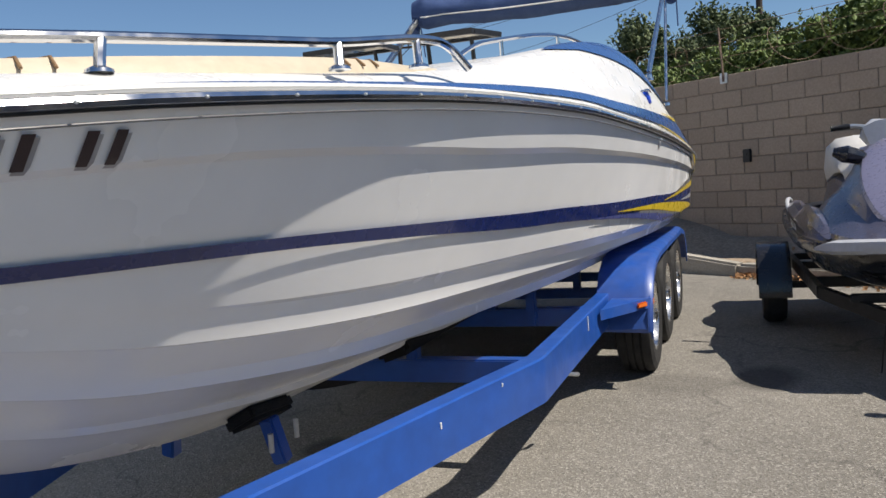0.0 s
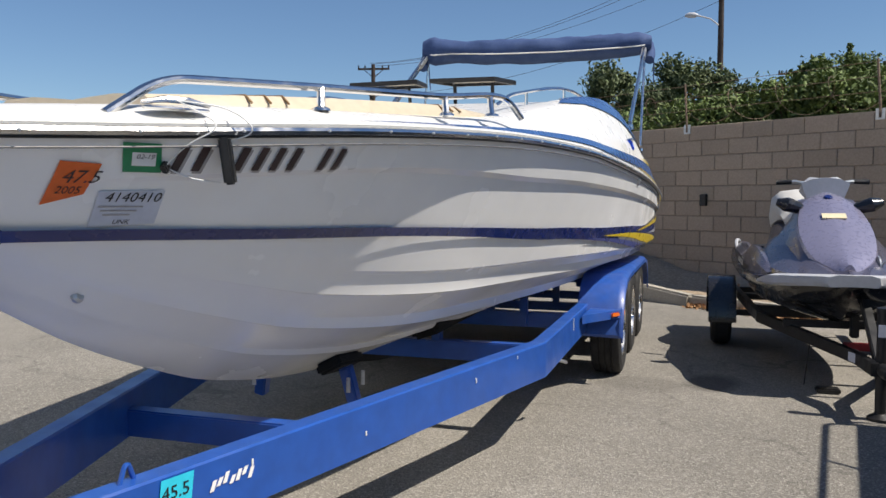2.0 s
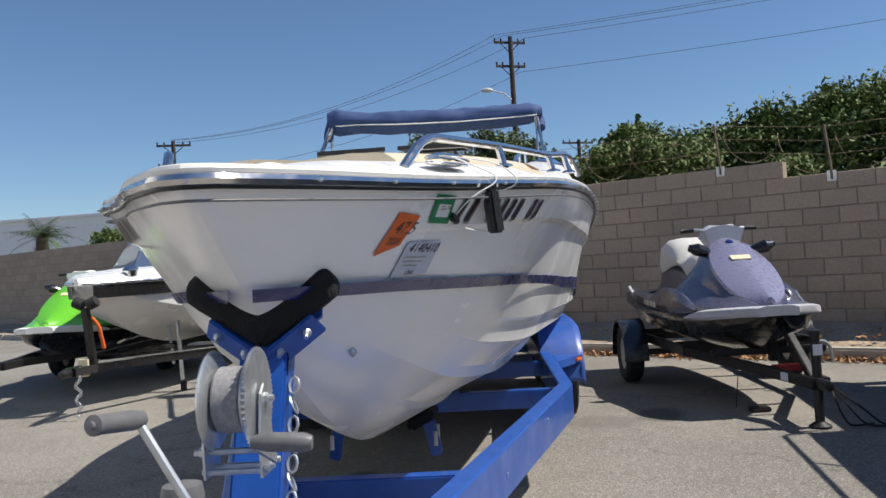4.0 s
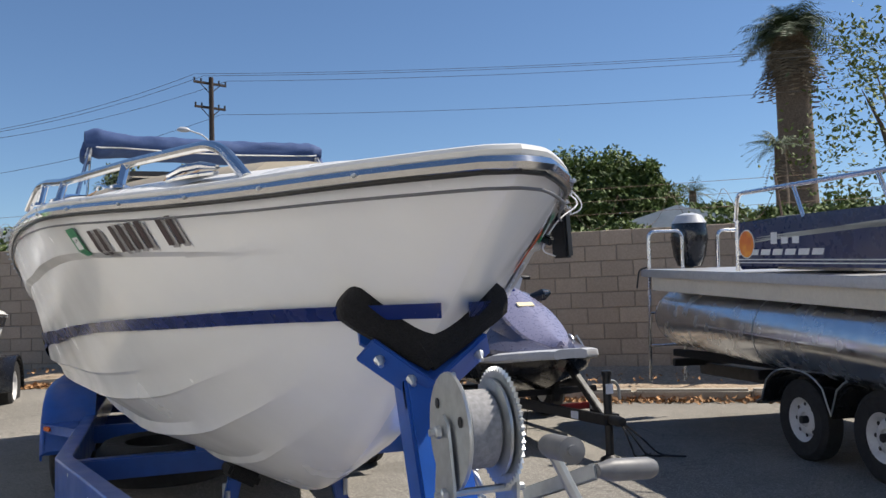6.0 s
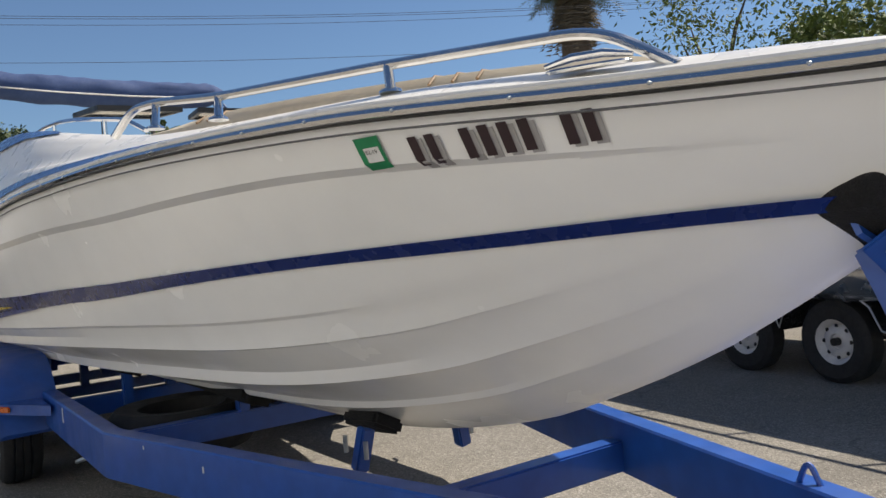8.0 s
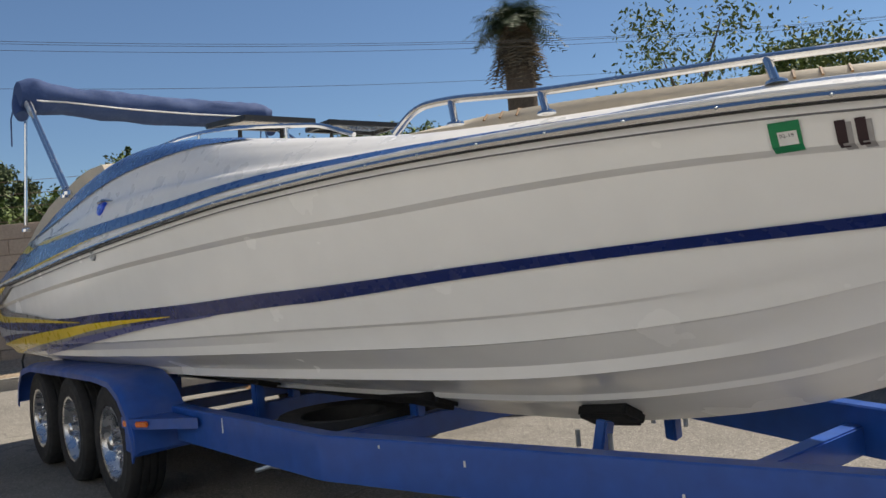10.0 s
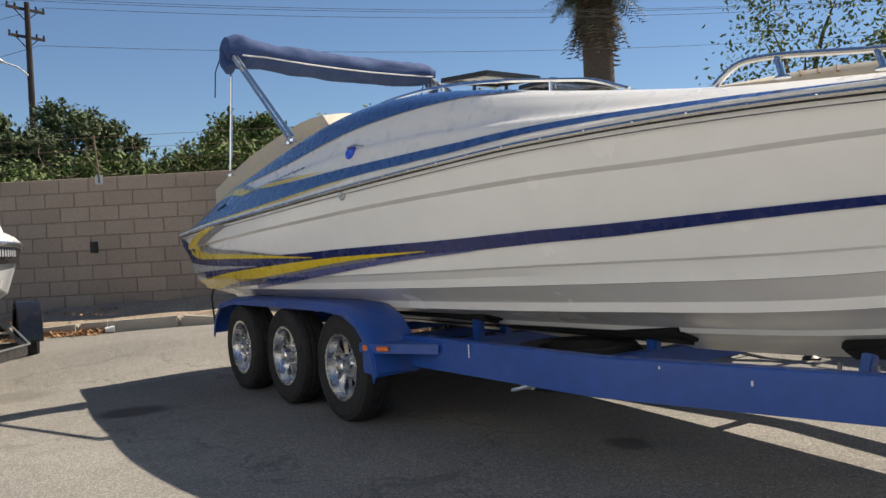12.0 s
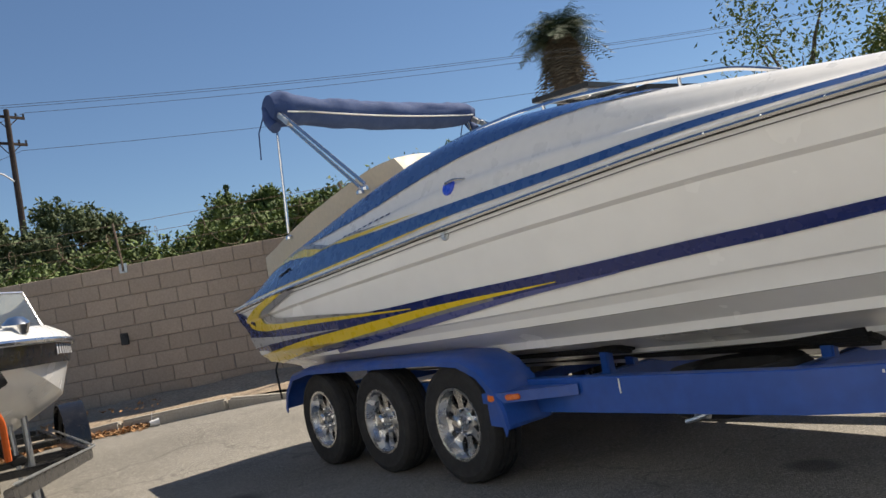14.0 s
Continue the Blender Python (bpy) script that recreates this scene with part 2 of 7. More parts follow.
def asphalt_material():
    """Worn asphalt: pale and dark aggregate in a grey binder, broad bleaching, hairline cracks and oil stains."""
    m = bpy.data.materials.new("asphalt")
    m.use_nodes = True
    nt = m.node_tree
    b = nt.nodes["Principled BSDF"]
    b.inputs["Roughness"].default_value = 0.93
    pos = nt.nodes.new("ShaderNodeNewGeometry").outputs["Position"]

    def tex(kind, scale, **ins):
        n = nt.nodes.new(kind)
        nt.links.new(pos, n.inputs["Vector"])
        n.inputs["Scale"].default_value = scale
        for k, v in ins.items():
            n.inputs[k].default_value = v
        return n

    def ramp(sock, lo, hi, a=0.0, c=1.0):
        r = nt.nodes.new("ShaderNodeMapRange")
        r.inputs[1].default_value, r.inputs[2].default_value = lo, hi
        r.inputs[3].default_value, r.inputs[4].default_value = a, c
        nt.links.new(sock, r.inputs[0])
        return r.outputs[0]

    def mix(a, c, fac):
        x = nt.nodes.new("ShaderNodeMix")
        x.data_type = "RGBA"
        for sock, v in ((x.inputs[6], a), (x.inputs[7], c)):
            if isinstance(v, tuple):
                sock.default_value = (*v, 1)
            else:
                nt.links.new(v, sock)
        nt.links.new(fac, x.inputs[0])
        return x.outputs[2]

    broad = tex("ShaderNodeTexNoise", 0.5, Detail=7.0)
    col = mix((0.19, 0.177, 0.155), (0.27, 0.252, 0.222), ramp(broad.outputs[0], 0.38, 0.66))
    blotch = tex("ShaderNodeTexNoise", 3.1, Detail=6.0)
    col = mix(col, (0.155, 0.145, 0.13), ramp(blotch.outputs[0], 0.52, 0.74, 0.0, 0.6))
    stones = tex("ShaderNodeTexVoronoi", 130.0)
    sep = nt.nodes.new("ShaderNodeSeparateColor")
    nt.links.new(stones.outputs["Color"], sep.inputs[0])
    col = mix(col, (0.50, 0.475, 0.43), ramp(sep.outputs[0], 0.66, 0.95, 0.0, 0.5))
    col = mix(col, (0.05, 0.048, 0.045), ramp(sep.outputs[1], 0.62, 0.95, 0.0, 0.5))
    fine = tex("ShaderNodeTexNoise", 210.0, Detail=4.0)
    col = mix(col, (0.06, 0.056, 0.05), ramp(fine.outputs[0], 0.50, 0.72, 0.0, 0.6))
    # hairline cracks
    cr = tex("ShaderNodeTexVoronoi", 0.42)
    cr.feature = "DISTANCE_TO_EDGE"
    bend = tex("ShaderNodeTexNoise", 2.2, Detail=6.0)
    warp = nt.nodes.new("ShaderNodeVectorMath")
    warp.operation = "MULTIPLY_ADD"
    nt.links.new(bend.outputs[1], warp.inputs[0])
    warp.inputs[1].default_value = (0.9, 0.9, 0.0)
    nt.links.new(pos, warp.inputs[2])
    nt.links.new(warp.outputs[0], cr.inputs["Vector"])
    col = mix(col, (0.07, 0.065, 0.06), ramp(cr.outputs["Distance"], 0.002, 0.005, 0.45, 0.0))
    # old oil drips, each an uneven dark oval
    for x, y, rx, ry, k in ((1.70, 4.55, 0.20, 0.28, 0.75), (1.25, 4.35, 0.32, 0.25, 0.3), (-1.97, 6.15, 0.26, 0.22, 0.85), (-0.31, 3.1, 0.12, 0.15, 0.7),
                            (-2.6, 7.6, 0.4, 0.3, 0.35), (1.9, 1.4, 0.3, 0.22, 0.3), (-1.5, 1.2, 0.35, 0.3, 0.3), (2.9, 7.7, 0.3, 0.25, 0.4)):
        d = nt.nodes.new("ShaderNodeVectorMath")
        d.operation = "SUBTRACT"
        nt.links.new(pos, d.inputs[0])
        d.inputs[1].default_value = (x, y, 0)
        q = nt.nodes.new("ShaderNodeVectorMath")
        q.operation = "MULTIPLY"
        nt.links.new(d.outputs[0], q.inputs[0])
        q.inputs[1].default_value = (1 / rx, 1 / ry, 0)
        ln = nt.nodes.new("ShaderNodeVectorMath")
        ln.operation = "LENGTH"
        nt.links.new(q.outputs[0], ln.inputs[0])
        add = nt.nodes.new("ShaderNodeMath")
        add.operation = "MULTIPLY_ADD"
        nt.links.new(blotch.outputs[0], add.inputs[0])
        add.inputs[1].default_value = 0.9
        nt.links.new(ln.outputs["Value"], add.inputs[2])
        col = mix(col, (0.055, 0.05, 0.045), ramp(add.outputs[0], 1.1, 1.55, k, 0.0))
    nt.links.new(col, b.inputs["Base Color"])
    bp = nt.nodes.new("ShaderNodeBump")
    bp.inputs["Strength"].default_value, bp.inputs["Distance"].default_value = 0.55, 0.006
    nt.links.new(stones.outputs["Distance"], bp.inputs["Height"])
    nt.links.new(bp.outputs[0], b.inputs["Normal"])
    return m


M["asphalt"] = asphalt_material()



# ---- building blocks ----
def mesh_of(bm, name, mats, smooth=None):
    me = bpy.data.meshes.new(name)
    bmesh.ops.recalc_face_normals(bm, faces=bm.faces)
    if smooth is not None:
        for fc in bm.faces:
            fc.smooth = True
        lim = radians(smooth)
        for e in bm.edges:
            if len(e.link_faces) == 2:
                e.smooth = e.calc_face_angle(0) < lim
            else:
                e.smooth = False
    bm.to_mesh(me)
    bm.free()
    for mt in (mats if isinstance(mats, (list, tuple)) else [mats]):
        me.materials.append(mt)
    return me


def part(name, bm, mat, parent=None, label="", smooth=35):
    ob = new(name, mesh_of(bm, name, mat, smooth))
    ob.parent = parent
    if label:
        ob["label"] = label
    return ob


def thing(name, label, category, group="", kind="", at=None):
    ob = new(name)
    ob.empty_display_size = 0.2
    if at is not None:
        ob.matrix_basis = at
    return tagged(ob, label, category, group, kind)


def box(bm, lo, hi, bevel=0.0, m=None):
    c = [(a + b) / 2 for a, b in zip(lo, hi)]
    s = [abs(b - a) for a, b in zip(lo, hi)]
    mat = Matrix.LocRotScale(c, None, s)
    g = bmesh.ops.create_cube(bm, size=1, matrix=mat)
    if bevel:
        es = list({e for v in g["verts"] for e in v.link_edges})
        g = bmesh.ops.bevel(bm, geom=es, offset=bevel, segments=2, affect="EDGES", clamp_overlap=True)
        vs = list({v for fc in g["faces"] for v in fc.verts})
        allv = set(vs)
        stack = list(vs)
        while stack:
            v = stack.pop()
            for e in v.link_edges:
                o = e.other_vert(v)
                if o not in allv:
                    allv.add(o)
                    stack.append(o)
        vs = list(allv)
    else:
        vs = g["verts"]
    if m is not None:
        bmesh.ops.transform(bm, matrix=m, verts=vs)
    return bm


def tube(bm, pts, r, seg=8, closed=False, caps=True, taper=None):
    """A round tube along points; taper gives a radius for each point."""
    pts = [Vector(p) for p in pts]
    rings = []
    n = len(pts)
    up = Vector((0, 0, 1))
    last = None
    for i, p in enumerate(pts):
        a = pts[i - 1] if i else (pts[-1] if closed else p)
        b = pts[(i + 1) % n] if (i < n - 1 or closed) else p
        d = (b - a).normalized()
        if last is None:
            s = d.cross(up)
            if s.length < 1e-3:
                s = d.cross(Vector((1, 0, 0)))
            s.normalize()
        else:
            s = (last - d * last.dot(d)).normalized()
        last = s
        t = s.cross(d)
        rr = taper[i] if taper else r
        rings.append([bm.verts.new(p + rr * (math.cos(k * math.tau / seg) * s + math.sin(k * math.tau / seg) * t)) for k in range(seg)])
    for i in range(n if closed else n - 1):
        A, B = rings[i], rings[(i + 1) % n]
        for k in range(seg):
            bm.faces.new((A[k], A[(k + 1) % seg], B[(k + 1) % seg], B[k]))
    if caps and not closed:
        bm.faces.new(rings[0][::-1])
        bm.faces.new(rings[-1])
    return bm


def cyl(bm, a, b, r, seg=16, r2=None):
    return tube(bm, [a, b], r, seg, taper=[r, r if r2 is None else r2])


def lathe(bm, prof, seg=24, m=None, closed=False):
    """Revolve (radius, height) pairs about the local z axis."""
    rings = []
    for r, h in prof:
        ring = []
        for k in range(seg):
            a = k * math.tau / seg
            v = Vector((r * math.cos(a), r * math.sin(a), h))
            ring.append(bm.verts.new(m @ v if m else v))
        rings.append(ring)
    pairs = list(zip(rings, rings[1:]))
    if closed:
        pairs.append((rings[-1], rings[0]))
    for A, B in pairs:
        for k in range(seg):
            bm.faces.new((A[k], A[(k + 1) % seg], B[(k + 1) % seg], B[k]))
    if not closed:
        if prof[0][0] > 1e-6:
            bm.faces.new(rings[0][::-1])
        if prof[-1][0] > 1e-6:
            bm.faces.new(rings[-1])
    bmesh.ops.remove_doubles(bm, verts=bm.verts, dist=1e-6)
    return bm


def sheet(bm, rows, closed=False, mat=0):
    """A grid of quads through rows of points."""
    vs = [[bm.verts.new(p) for p in row] for row in rows]
    for A, B in zip(vs, vs[1:]):
        n = len(A)
        for k in range(n if closed else n - 1):
            fc = bm.faces.new((A[k], A[(k + 1) % n], B[(k + 1) % n], B[k]))
            fc.material_index = mat
    return vs


def prism(bm, poly, thick, m):
    """An outline in the local xy plane, given thickness along local z."""
    a = [bm.verts.new(m @ Vector((x, y, 0))) for x, y in poly]
    b = [bm.verts.new(m @ Vector((x, y, thick))) for x, y in poly]
    bm.faces.new(a[::-1])
    bm.faces.new(b)
    n = len(poly)
    for i in range(n):
        bm.faces.new((a[i], a[(i + 1) % n], b[(i + 1) % n], b[i]))
    return bm


def lerp(x, table):
    """Smooth (Hermite) interpolation in a short table of (x, value)."""
    if x <= table[0][0]:
        return table[0][1]
    for i in range(len(table) - 1):
        (x0, y0), (x1, y1) = table[i], table[i + 1]
        if x <= x1:
            h = x1 - x0
            s0 = (y1 - table[i - 1][1]) / (x1 - table[i - 1][0]) if i else (y1 - y0) / h
            s1 = (table[i + 2][1] - y0) / (table[i + 2][0] - x0) if i + 2 < len(table) else (y1 - y0) / h
            u = (x - x0) / h
            return (2 * u**3 - 3 * u**2 + 1) * y0 + (u**3 - 2 * u**2 + u) * h * s0 + (-2 * u**3 + 3 * u**2) * y1 + (u**3 - u**2) * h * s1
    return table[-1][1]


def beam_between(bm, a, b, w, h, up=(0, 0, 1), bevel=0.006):
    """A rectangular bar from a to b, w wide and h high."""
    a, b = Vector(a), Vector(b)
    d = (b - a)
    y = d.normalized()
    x = y.cross(Vector(up)).normalized()
    z = x.cross(y)
    m = Matrix((x, y, z)).transposed().to_4x4()
    m.translation = (a + b) / 2
    return box(bm, (-w / 2, -d.length / 2, -h / 2), (w / 2, d.length / 2, h / 2), bevel, m)


# ---- the ground, kerb and wall ----
KERB_AT, KERB_DIR = Vector((0.203, 9.495, 0)), Vector((1, -0.70, 0)).normalized()
KERB_N = Vector((-KERB_DIR.y, KERB_DIR.x, 0))          # away from the lot
KERB_M = Matrix((KERB_DIR, KERB_N, Vector((0, 0, 1)))).transposed().to_4x4()
KERB_M.translation = KERB_AT



def soft(u):
    u = min(max(u, 0.0), 1.0)
    return u * u * (3 - 2 * u)


def kerb_rise(along):
    """Height of the gutter along the kerb: it swells behind the boat's stern."""
    if along > -0.3:
        return 0.25 * (1 - soft((along + 0.3) / 1.3))
    return 0.25 - 0.05 * soft((-0.3 - along) / 2.2) - 0.20 * soft((-2.5 - along) / 1.9)


def rise(x, y):
    p = Vector((x, y, 0)) - KERB_AT
    return kerb_rise(p.dot(KERB_DIR)) * soft((p.dot(KERB_N) + 3.1) / 3.1)


bm = bmesh.new()
gx = [-900, -80, -20, -8] + [-6 + 0.25 * k for k in range(37)] + [8, 20, 80, 900]
gy = [-900, -80, -20, 0, 4] + [5 + 0.25 * k for k in range(45)] + [20, 80, 900]
sheet(bm, [[(x, y, rise(x, y)) for y in gy] for x in gx])
bmesh.ops.recalc_face_normals(bm, faces=bm.faces)
ground = tagged(part("ground", bm, M["asphalt"]), "sun-bleached grey asphalt with oil stains", "ground", kind="structure")

WALL_OFF, WALL_BASE, COURSE, BLOCK = 1.05, 0.06, 0.194, 0.39


def wall_rows(along):
    """Courses of the wall at a place along it: it steps with the ground."""
    return 11 if along < 3.9 else 10


bm = bmesh.new()
for a, b in ((-40, 3.9), (3.9, 40)):
    box(bm, (a, WALL_OFF + 0.012, 0), (b, WALL_OFF + 0.188, WALL_BASE + wall_rows((a + b) / 2) * COURSE - 0.006), 0)
wall = tagged(part("wall_north", bm, M["mortar"]), "tan concrete block wall with stepped top", "wall", kind="structure")
wall.matrix_basis = KERB_M

# kerb stones, laid end to end with open joints
kerb = thing("kerb", "worn pale concrete kerb in long lengths", "kerb", kind="structure", at=KERB_M)
bm = bmesh.new()
box(bm, (0.004, 0, -0.09), (1.216, 0.16, 0.13), 0.025)
kerb_mesh = mesh_of(bm, "kerb_stone", M["concrete"], 40)
for i in range(-18, 18):
    ob = new("kerb_stone", kerb_mesh)
    ob.parent = kerb
    a = i * 1.22 + 0.35
    ob.location = (a, 0, kerb_rise(a) + 0.002 * (i % 3))
    ob.rotation_euler = (0, -math.atan((kerb_rise(a + 1.22) - kerb_rise(a)) / 1.22), 0)

# sandy bank that climbs from the kerb to the wall
rnd = random.Random(4)
bm = bmesh.new()
rows = []
for i in range(241):
    a = -30 + i * 0.25
    top = 0.30
    row = []
    for k, d in enumerate((0.15, 0.3, 0.45, 0.6, 0.75, 0.9, 1.03, 1.06)):
        u = (d - 0.15) / 0.9
        z = 0.12 + (top - 0.12) * (u * u * (3 - 2 * u)) + (0.035 * (noise.noise((a * 1.7, d * 3, 0)) + 0.5 * noise.noise((a * 6, d * 8, 3))) if k else -0.02)
        row.append((a, d, z + kerb_rise(a)))
    rows.append(row)
sheet(bm, rows)
bank = tagged(part("dirt_strip", bm, M["dirt"]), "sandy dirt bank between kerb and wall", "dirt", kind="structure")
bank.matrix_basis = KERB_M

# ---- the large boat: shape of the hull ----
SHEER_X = [(-0.29, 0.0), (-0.275, 0.035), (-0.2, 0.095), (-0.05, 0.19), (0.15, 0.285), (0.35, 0.385), (0.5, 0.465), (0.7, 0.58), (1.0, 0.71), (1.68, 0.86), (2.24, 0.96), (3.2, 1.10), (4.5, 1.21), (5.5, 1.24), (7.0, 1.22), (7.8, 1.18)]
SHEER_Z = [(-0.29, 1.44), (0.0, 1.455), (0.4, 1.48), (1.0, 1.525), (1.7, 1.565), (2.3, 1.58), (2.9, 1.575), (3.2, 1.565), (4.5, 1.495), (5.2, 1.455), (6.0, 1.415), (6.7, 1.385), (7.8, 1.32)]
KEEL_Z = [(-0.29, 1.427), (-0.207, 1.372), (-0.112, 1.305), (0.0, 1.228), (0.252, 1.064), (0.44, 0.944), (0.6, 0.853), (0.87, 0.728), (1.24, 0.59), (1.87, 0.467), (2.6, 0.42), (4.0, 0.41), (7.8, 0.46)]
AFT = [(0, 0), (0.115, 0.335), (0.12, 0.36), (0.145, 0.375), (0.235, 0.655), (0.24, 0.69), (0.285, 0.705), (0.375, 0.865), (0.38, 0.89), (0.425, 0.905), (0.465, 0.935), (0.475, 0.955)]
FORE_POW = 0.72
STERN_Y = 7.75
HULL_M = Matrix.Translation((0, 0.04, 0.10)) @ Matrix.Diagonal((1.0, 0.96, 0.86, 1.0))     # drawn length and depth to true size


CHINE = [(0.0, 0.62), (1.0, 0.70), (1.7, 0.735), (2.2, 0.75), (2.8, 0.785), (3.4, 0.83), (4.2, 0.88), (5.2, 0.92), (6.5, 0.95), (7.8, 0.955)]


LEDGE_Z = [(-0.29, 1.30), (0.2, 1.335), (0.68, 1.37), (1.02, 1.392), (1.33, 1.404), (1.73, 1.405), (2.3, 1.395), (2.9, 1.394), (3.3, 1.384), (4.1, 1.356), (4.92, 1.316), (6.0, 1.265), (7.8, 1.17)]


def ledge_v(y):
    """Height fraction at which the moulded ledge below the sheer begins."""
    zk = lerp(y, KEEL_Z)
    return min(max((lerp(y, LEDGE_Z) - zk) / (lerp(y, SHEER_Z) - zk), 0.5), 0.9)


def hull_x(y, v):
    """Half breadth at height fraction v: a straked bottom up to the chine, then flared topsides with one moulded ledge."""
    w = min(max((y - 0.1) / 2.2, 0), 1)
    w = w * w * (3 - 2 * w)
    ledge = min(max((v - ledge_v(y)) / 0.019, 0), 1)
    c = lerp(y, CHINE)
    if v <= 0.475:
        xa = 0.0
        for (v0, x0), (v1, x1) in zip(AFT, AFT[1:]):
            if v <= v1:
                xa = (x0 + (x1 - x0) * (v - v0) / (v1 - v0)) * c / 0.955
                break
    else:
        xa = c + (1 - c - 0.018) * (v - 0.475) / 0.525 + 0.018 * ledge
    depth = 0.035 * min(max((y - 0.2) / 0.4, 0), 1)
    xf = (1 - depth) * max(v, 0) ** FORE_POW + depth * ledge
    full = lerp(y, SHEER_X) * (w * xa + (1 - w) * xf)
    # the transom corner tucks in towards the bottom
    tuck = min(max((y - 6.9) / 0.85, 0), 1)
    return full * (1 - 0.05 * tuck * tuck * (1 - v))


def hull_point(side, y, z, out=0.0):
    zk, zs = lerp(y, KEEL_Z), lerp(y, SHEER_Z)
    v = min(max((z - zk) / (zs - zk), 0), 1)
    return Vector((side * (hull_x(y, v) + out), y, z))


def stations(a, b, n):
    return [a + (b - a) * i / (n - 1) for i in range(n)]


ys = [-0.29, -0.285, -0.27, -0.24, -0.2, -0.15, -0.08, 0.0, 0.03, 0.06, 0.09, 0.12, 0.16, 0.2] + stations(0.25, STERN_Y, 76)
vs_all = sorted({v for v, _ in AFT} | {0.012, 0.03, 0.06, 0.09, 0.19, 0.33, 0.52, 0.57, 0.62, 0.66, 0.72, 0.78, 0.84, 0.9, 0.93, 0.965, 1.0})


def stern_y(y, z):
    """The transom rakes: lower points of the last stations move forward."""
    k = min(max((y - 6.6) / 1.15, 0), 1)
    return y - k * 0.42 * max(1.35 - z, 0)


def hull_ring(y):
    zk, zs = lerp(y, KEEL_Z), lerp(y, SHEER_Z)
    half = []
    for v in sorted(vs_all + [ledge_v(y), ledge_v(y) + 0.0095, ledge_v(y) + 0.019]):
        z = zk + (zs - zk) * v
        half.append(Vector((hull_x(y, v), stern_y(y, z), z)))
    return [Vector((-p.x, p.y, p.z)) for p in half[::-1]] + half[1:]


boat = thing("deck_boat", "white powerboat with blue and yellow stripes on a trailer", "boat", at=HULL_M)
bm = bmesh.new()
vs = sheet(bm, [hull_ring(y) for y in ys])
bm.faces.new(vs[-1])
bmesh.ops.remove_doubles(bm, verts=bm.verts, dist=0.0005)
hull = part("hull", bm, M["gel"], boat, "white gelcoat hull with moulded strakes", 16)

CAP_TOP = [(-0.29, 1.465), (-0.1, 1.50), (0.2, 1.54), (0.6, 1.58), (1.1, 1.615), (1.7, 1.66), (2.2, 1.715), (2.8, 1.82), (3.3, 1.92), (3.8, 2.01), (4.3, 2.05), (4.8, 2.03), (5.4, 1.95), (6.1, 1.83), (6.7, 1.72), (7.2, 1.60), (7.75, 1.40)]
CAP = [(0.0, 0.0), (0.006, 0.12), (0.03, 0.26), (0.055, 0.42), (0.075, 0.47), (0.12, 0.72), (0.165, 0.90), (0.21, 0.98), (0.26, 1.0), (0.34, 0.985), (0.40, 0.95)]


def cap_xz(y, g):
    """Half breadth and height on the deck moulding, at profile place g from 0 (rub rail) to 1 (inner edge)."""
    xs, zs, zt = lerp(y, SHEER_X), lerp(y, SHEER_Z), lerp(y, CAP_TOP)
    k = min(max((y + 0.29) / 0.7, 0.0), 1)
    s = g * (len(CAP) - 1)
    i = min(int(s), len(CAP) - 2)
    u = s - i
    d = CAP[i][0] + (CAP[i + 1][0] - CAP[i][0]) * u
    h = CAP[i][1] + (CAP[i + 1][1] - CAP[i][1]) * u
    return max(xs - d * (0.25 + 0.75 * k), 0.0), zs + (zt - zs) * h


def cap_inset(y, g):
    """Near the stem the deck moulding slopes back from the rail instead of inwards."""
    k = min(max((y + 0.29) / 0.6, 0.0), 1)
    s = g * (len(CAP) - 1)
    i = min(int(s), len(CAP) - 2)
    d = CAP[i][0] + (CAP[i + 1][0] - CAP[i][0]) * (s - i)
    return d * 0.8 * (1 - k) ** 1.5


def cap_point(side, y, g, out=0.0):
    x, z = cap_xz(y, g)
    x2, z2 = cap_xz(y, min(g + 0.02, 1))
    n = Vector((z2 - z, 0, x - x2))
    n = n.normalized() if n.length > 1e-6 else Vector((1, 0, 0))
    return Vector((side * (x + out * n.x), y, z + out * n.z))


def cap_ring(y):
    half = [Vector((cap_xz(y, k / 30)[0], y + cap_inset(y, k / 30), cap_xz(y, k / 30)[1])) for k in range(31)]
    zc = half[-1].z + 0.01
    return [Vector((-p.x, p.y, p.z)) for p in half] + [Vector((0, half[-1].y, zc))] + half[::-1]


bm = bmesh.new()
vs = sheet(bm, [cap_ring(y) for y in ys])
bm.faces.new(vs[-1])
bmesh.ops.remove_doubles(bm, verts=bm.verts, dist=0.0005)
part("deck", bm, M["deck"], boat, "white moulded deck", 30)


def ribbon(name, mat, points_of, n, m=6, label="", sides=(1, -1)):
    """A strip of paint on a surface: points_of(side, s, k) with s along and k across."""
    for side in sides:
        bm = bmesh.new()
        sheet(bm, [[points_of(side, i / (n - 1), k / m) for k in range(m + 1)] for i in range(n)])
        part(name, bm, mat, boat, label)


def hull_band(name, mat, a, b, lo, hi, n=50, out=0.004, label=""):
    def at(side, s, k):
        y = a + (b - a) * s
        z0, z1 = lerp(y, lo), lerp(y, hi)
        near = max(0.7 - y, 0) * 0.014 + max(0.22 - y, 0) * 0.015
        p = hull_point(side, y, z0 + (z1 - z0) * k, out + near + 0.004)
        p.y = stern_y(y, p.z) - near
        return p
    ribbon(name, mat, at, n, 6, label)


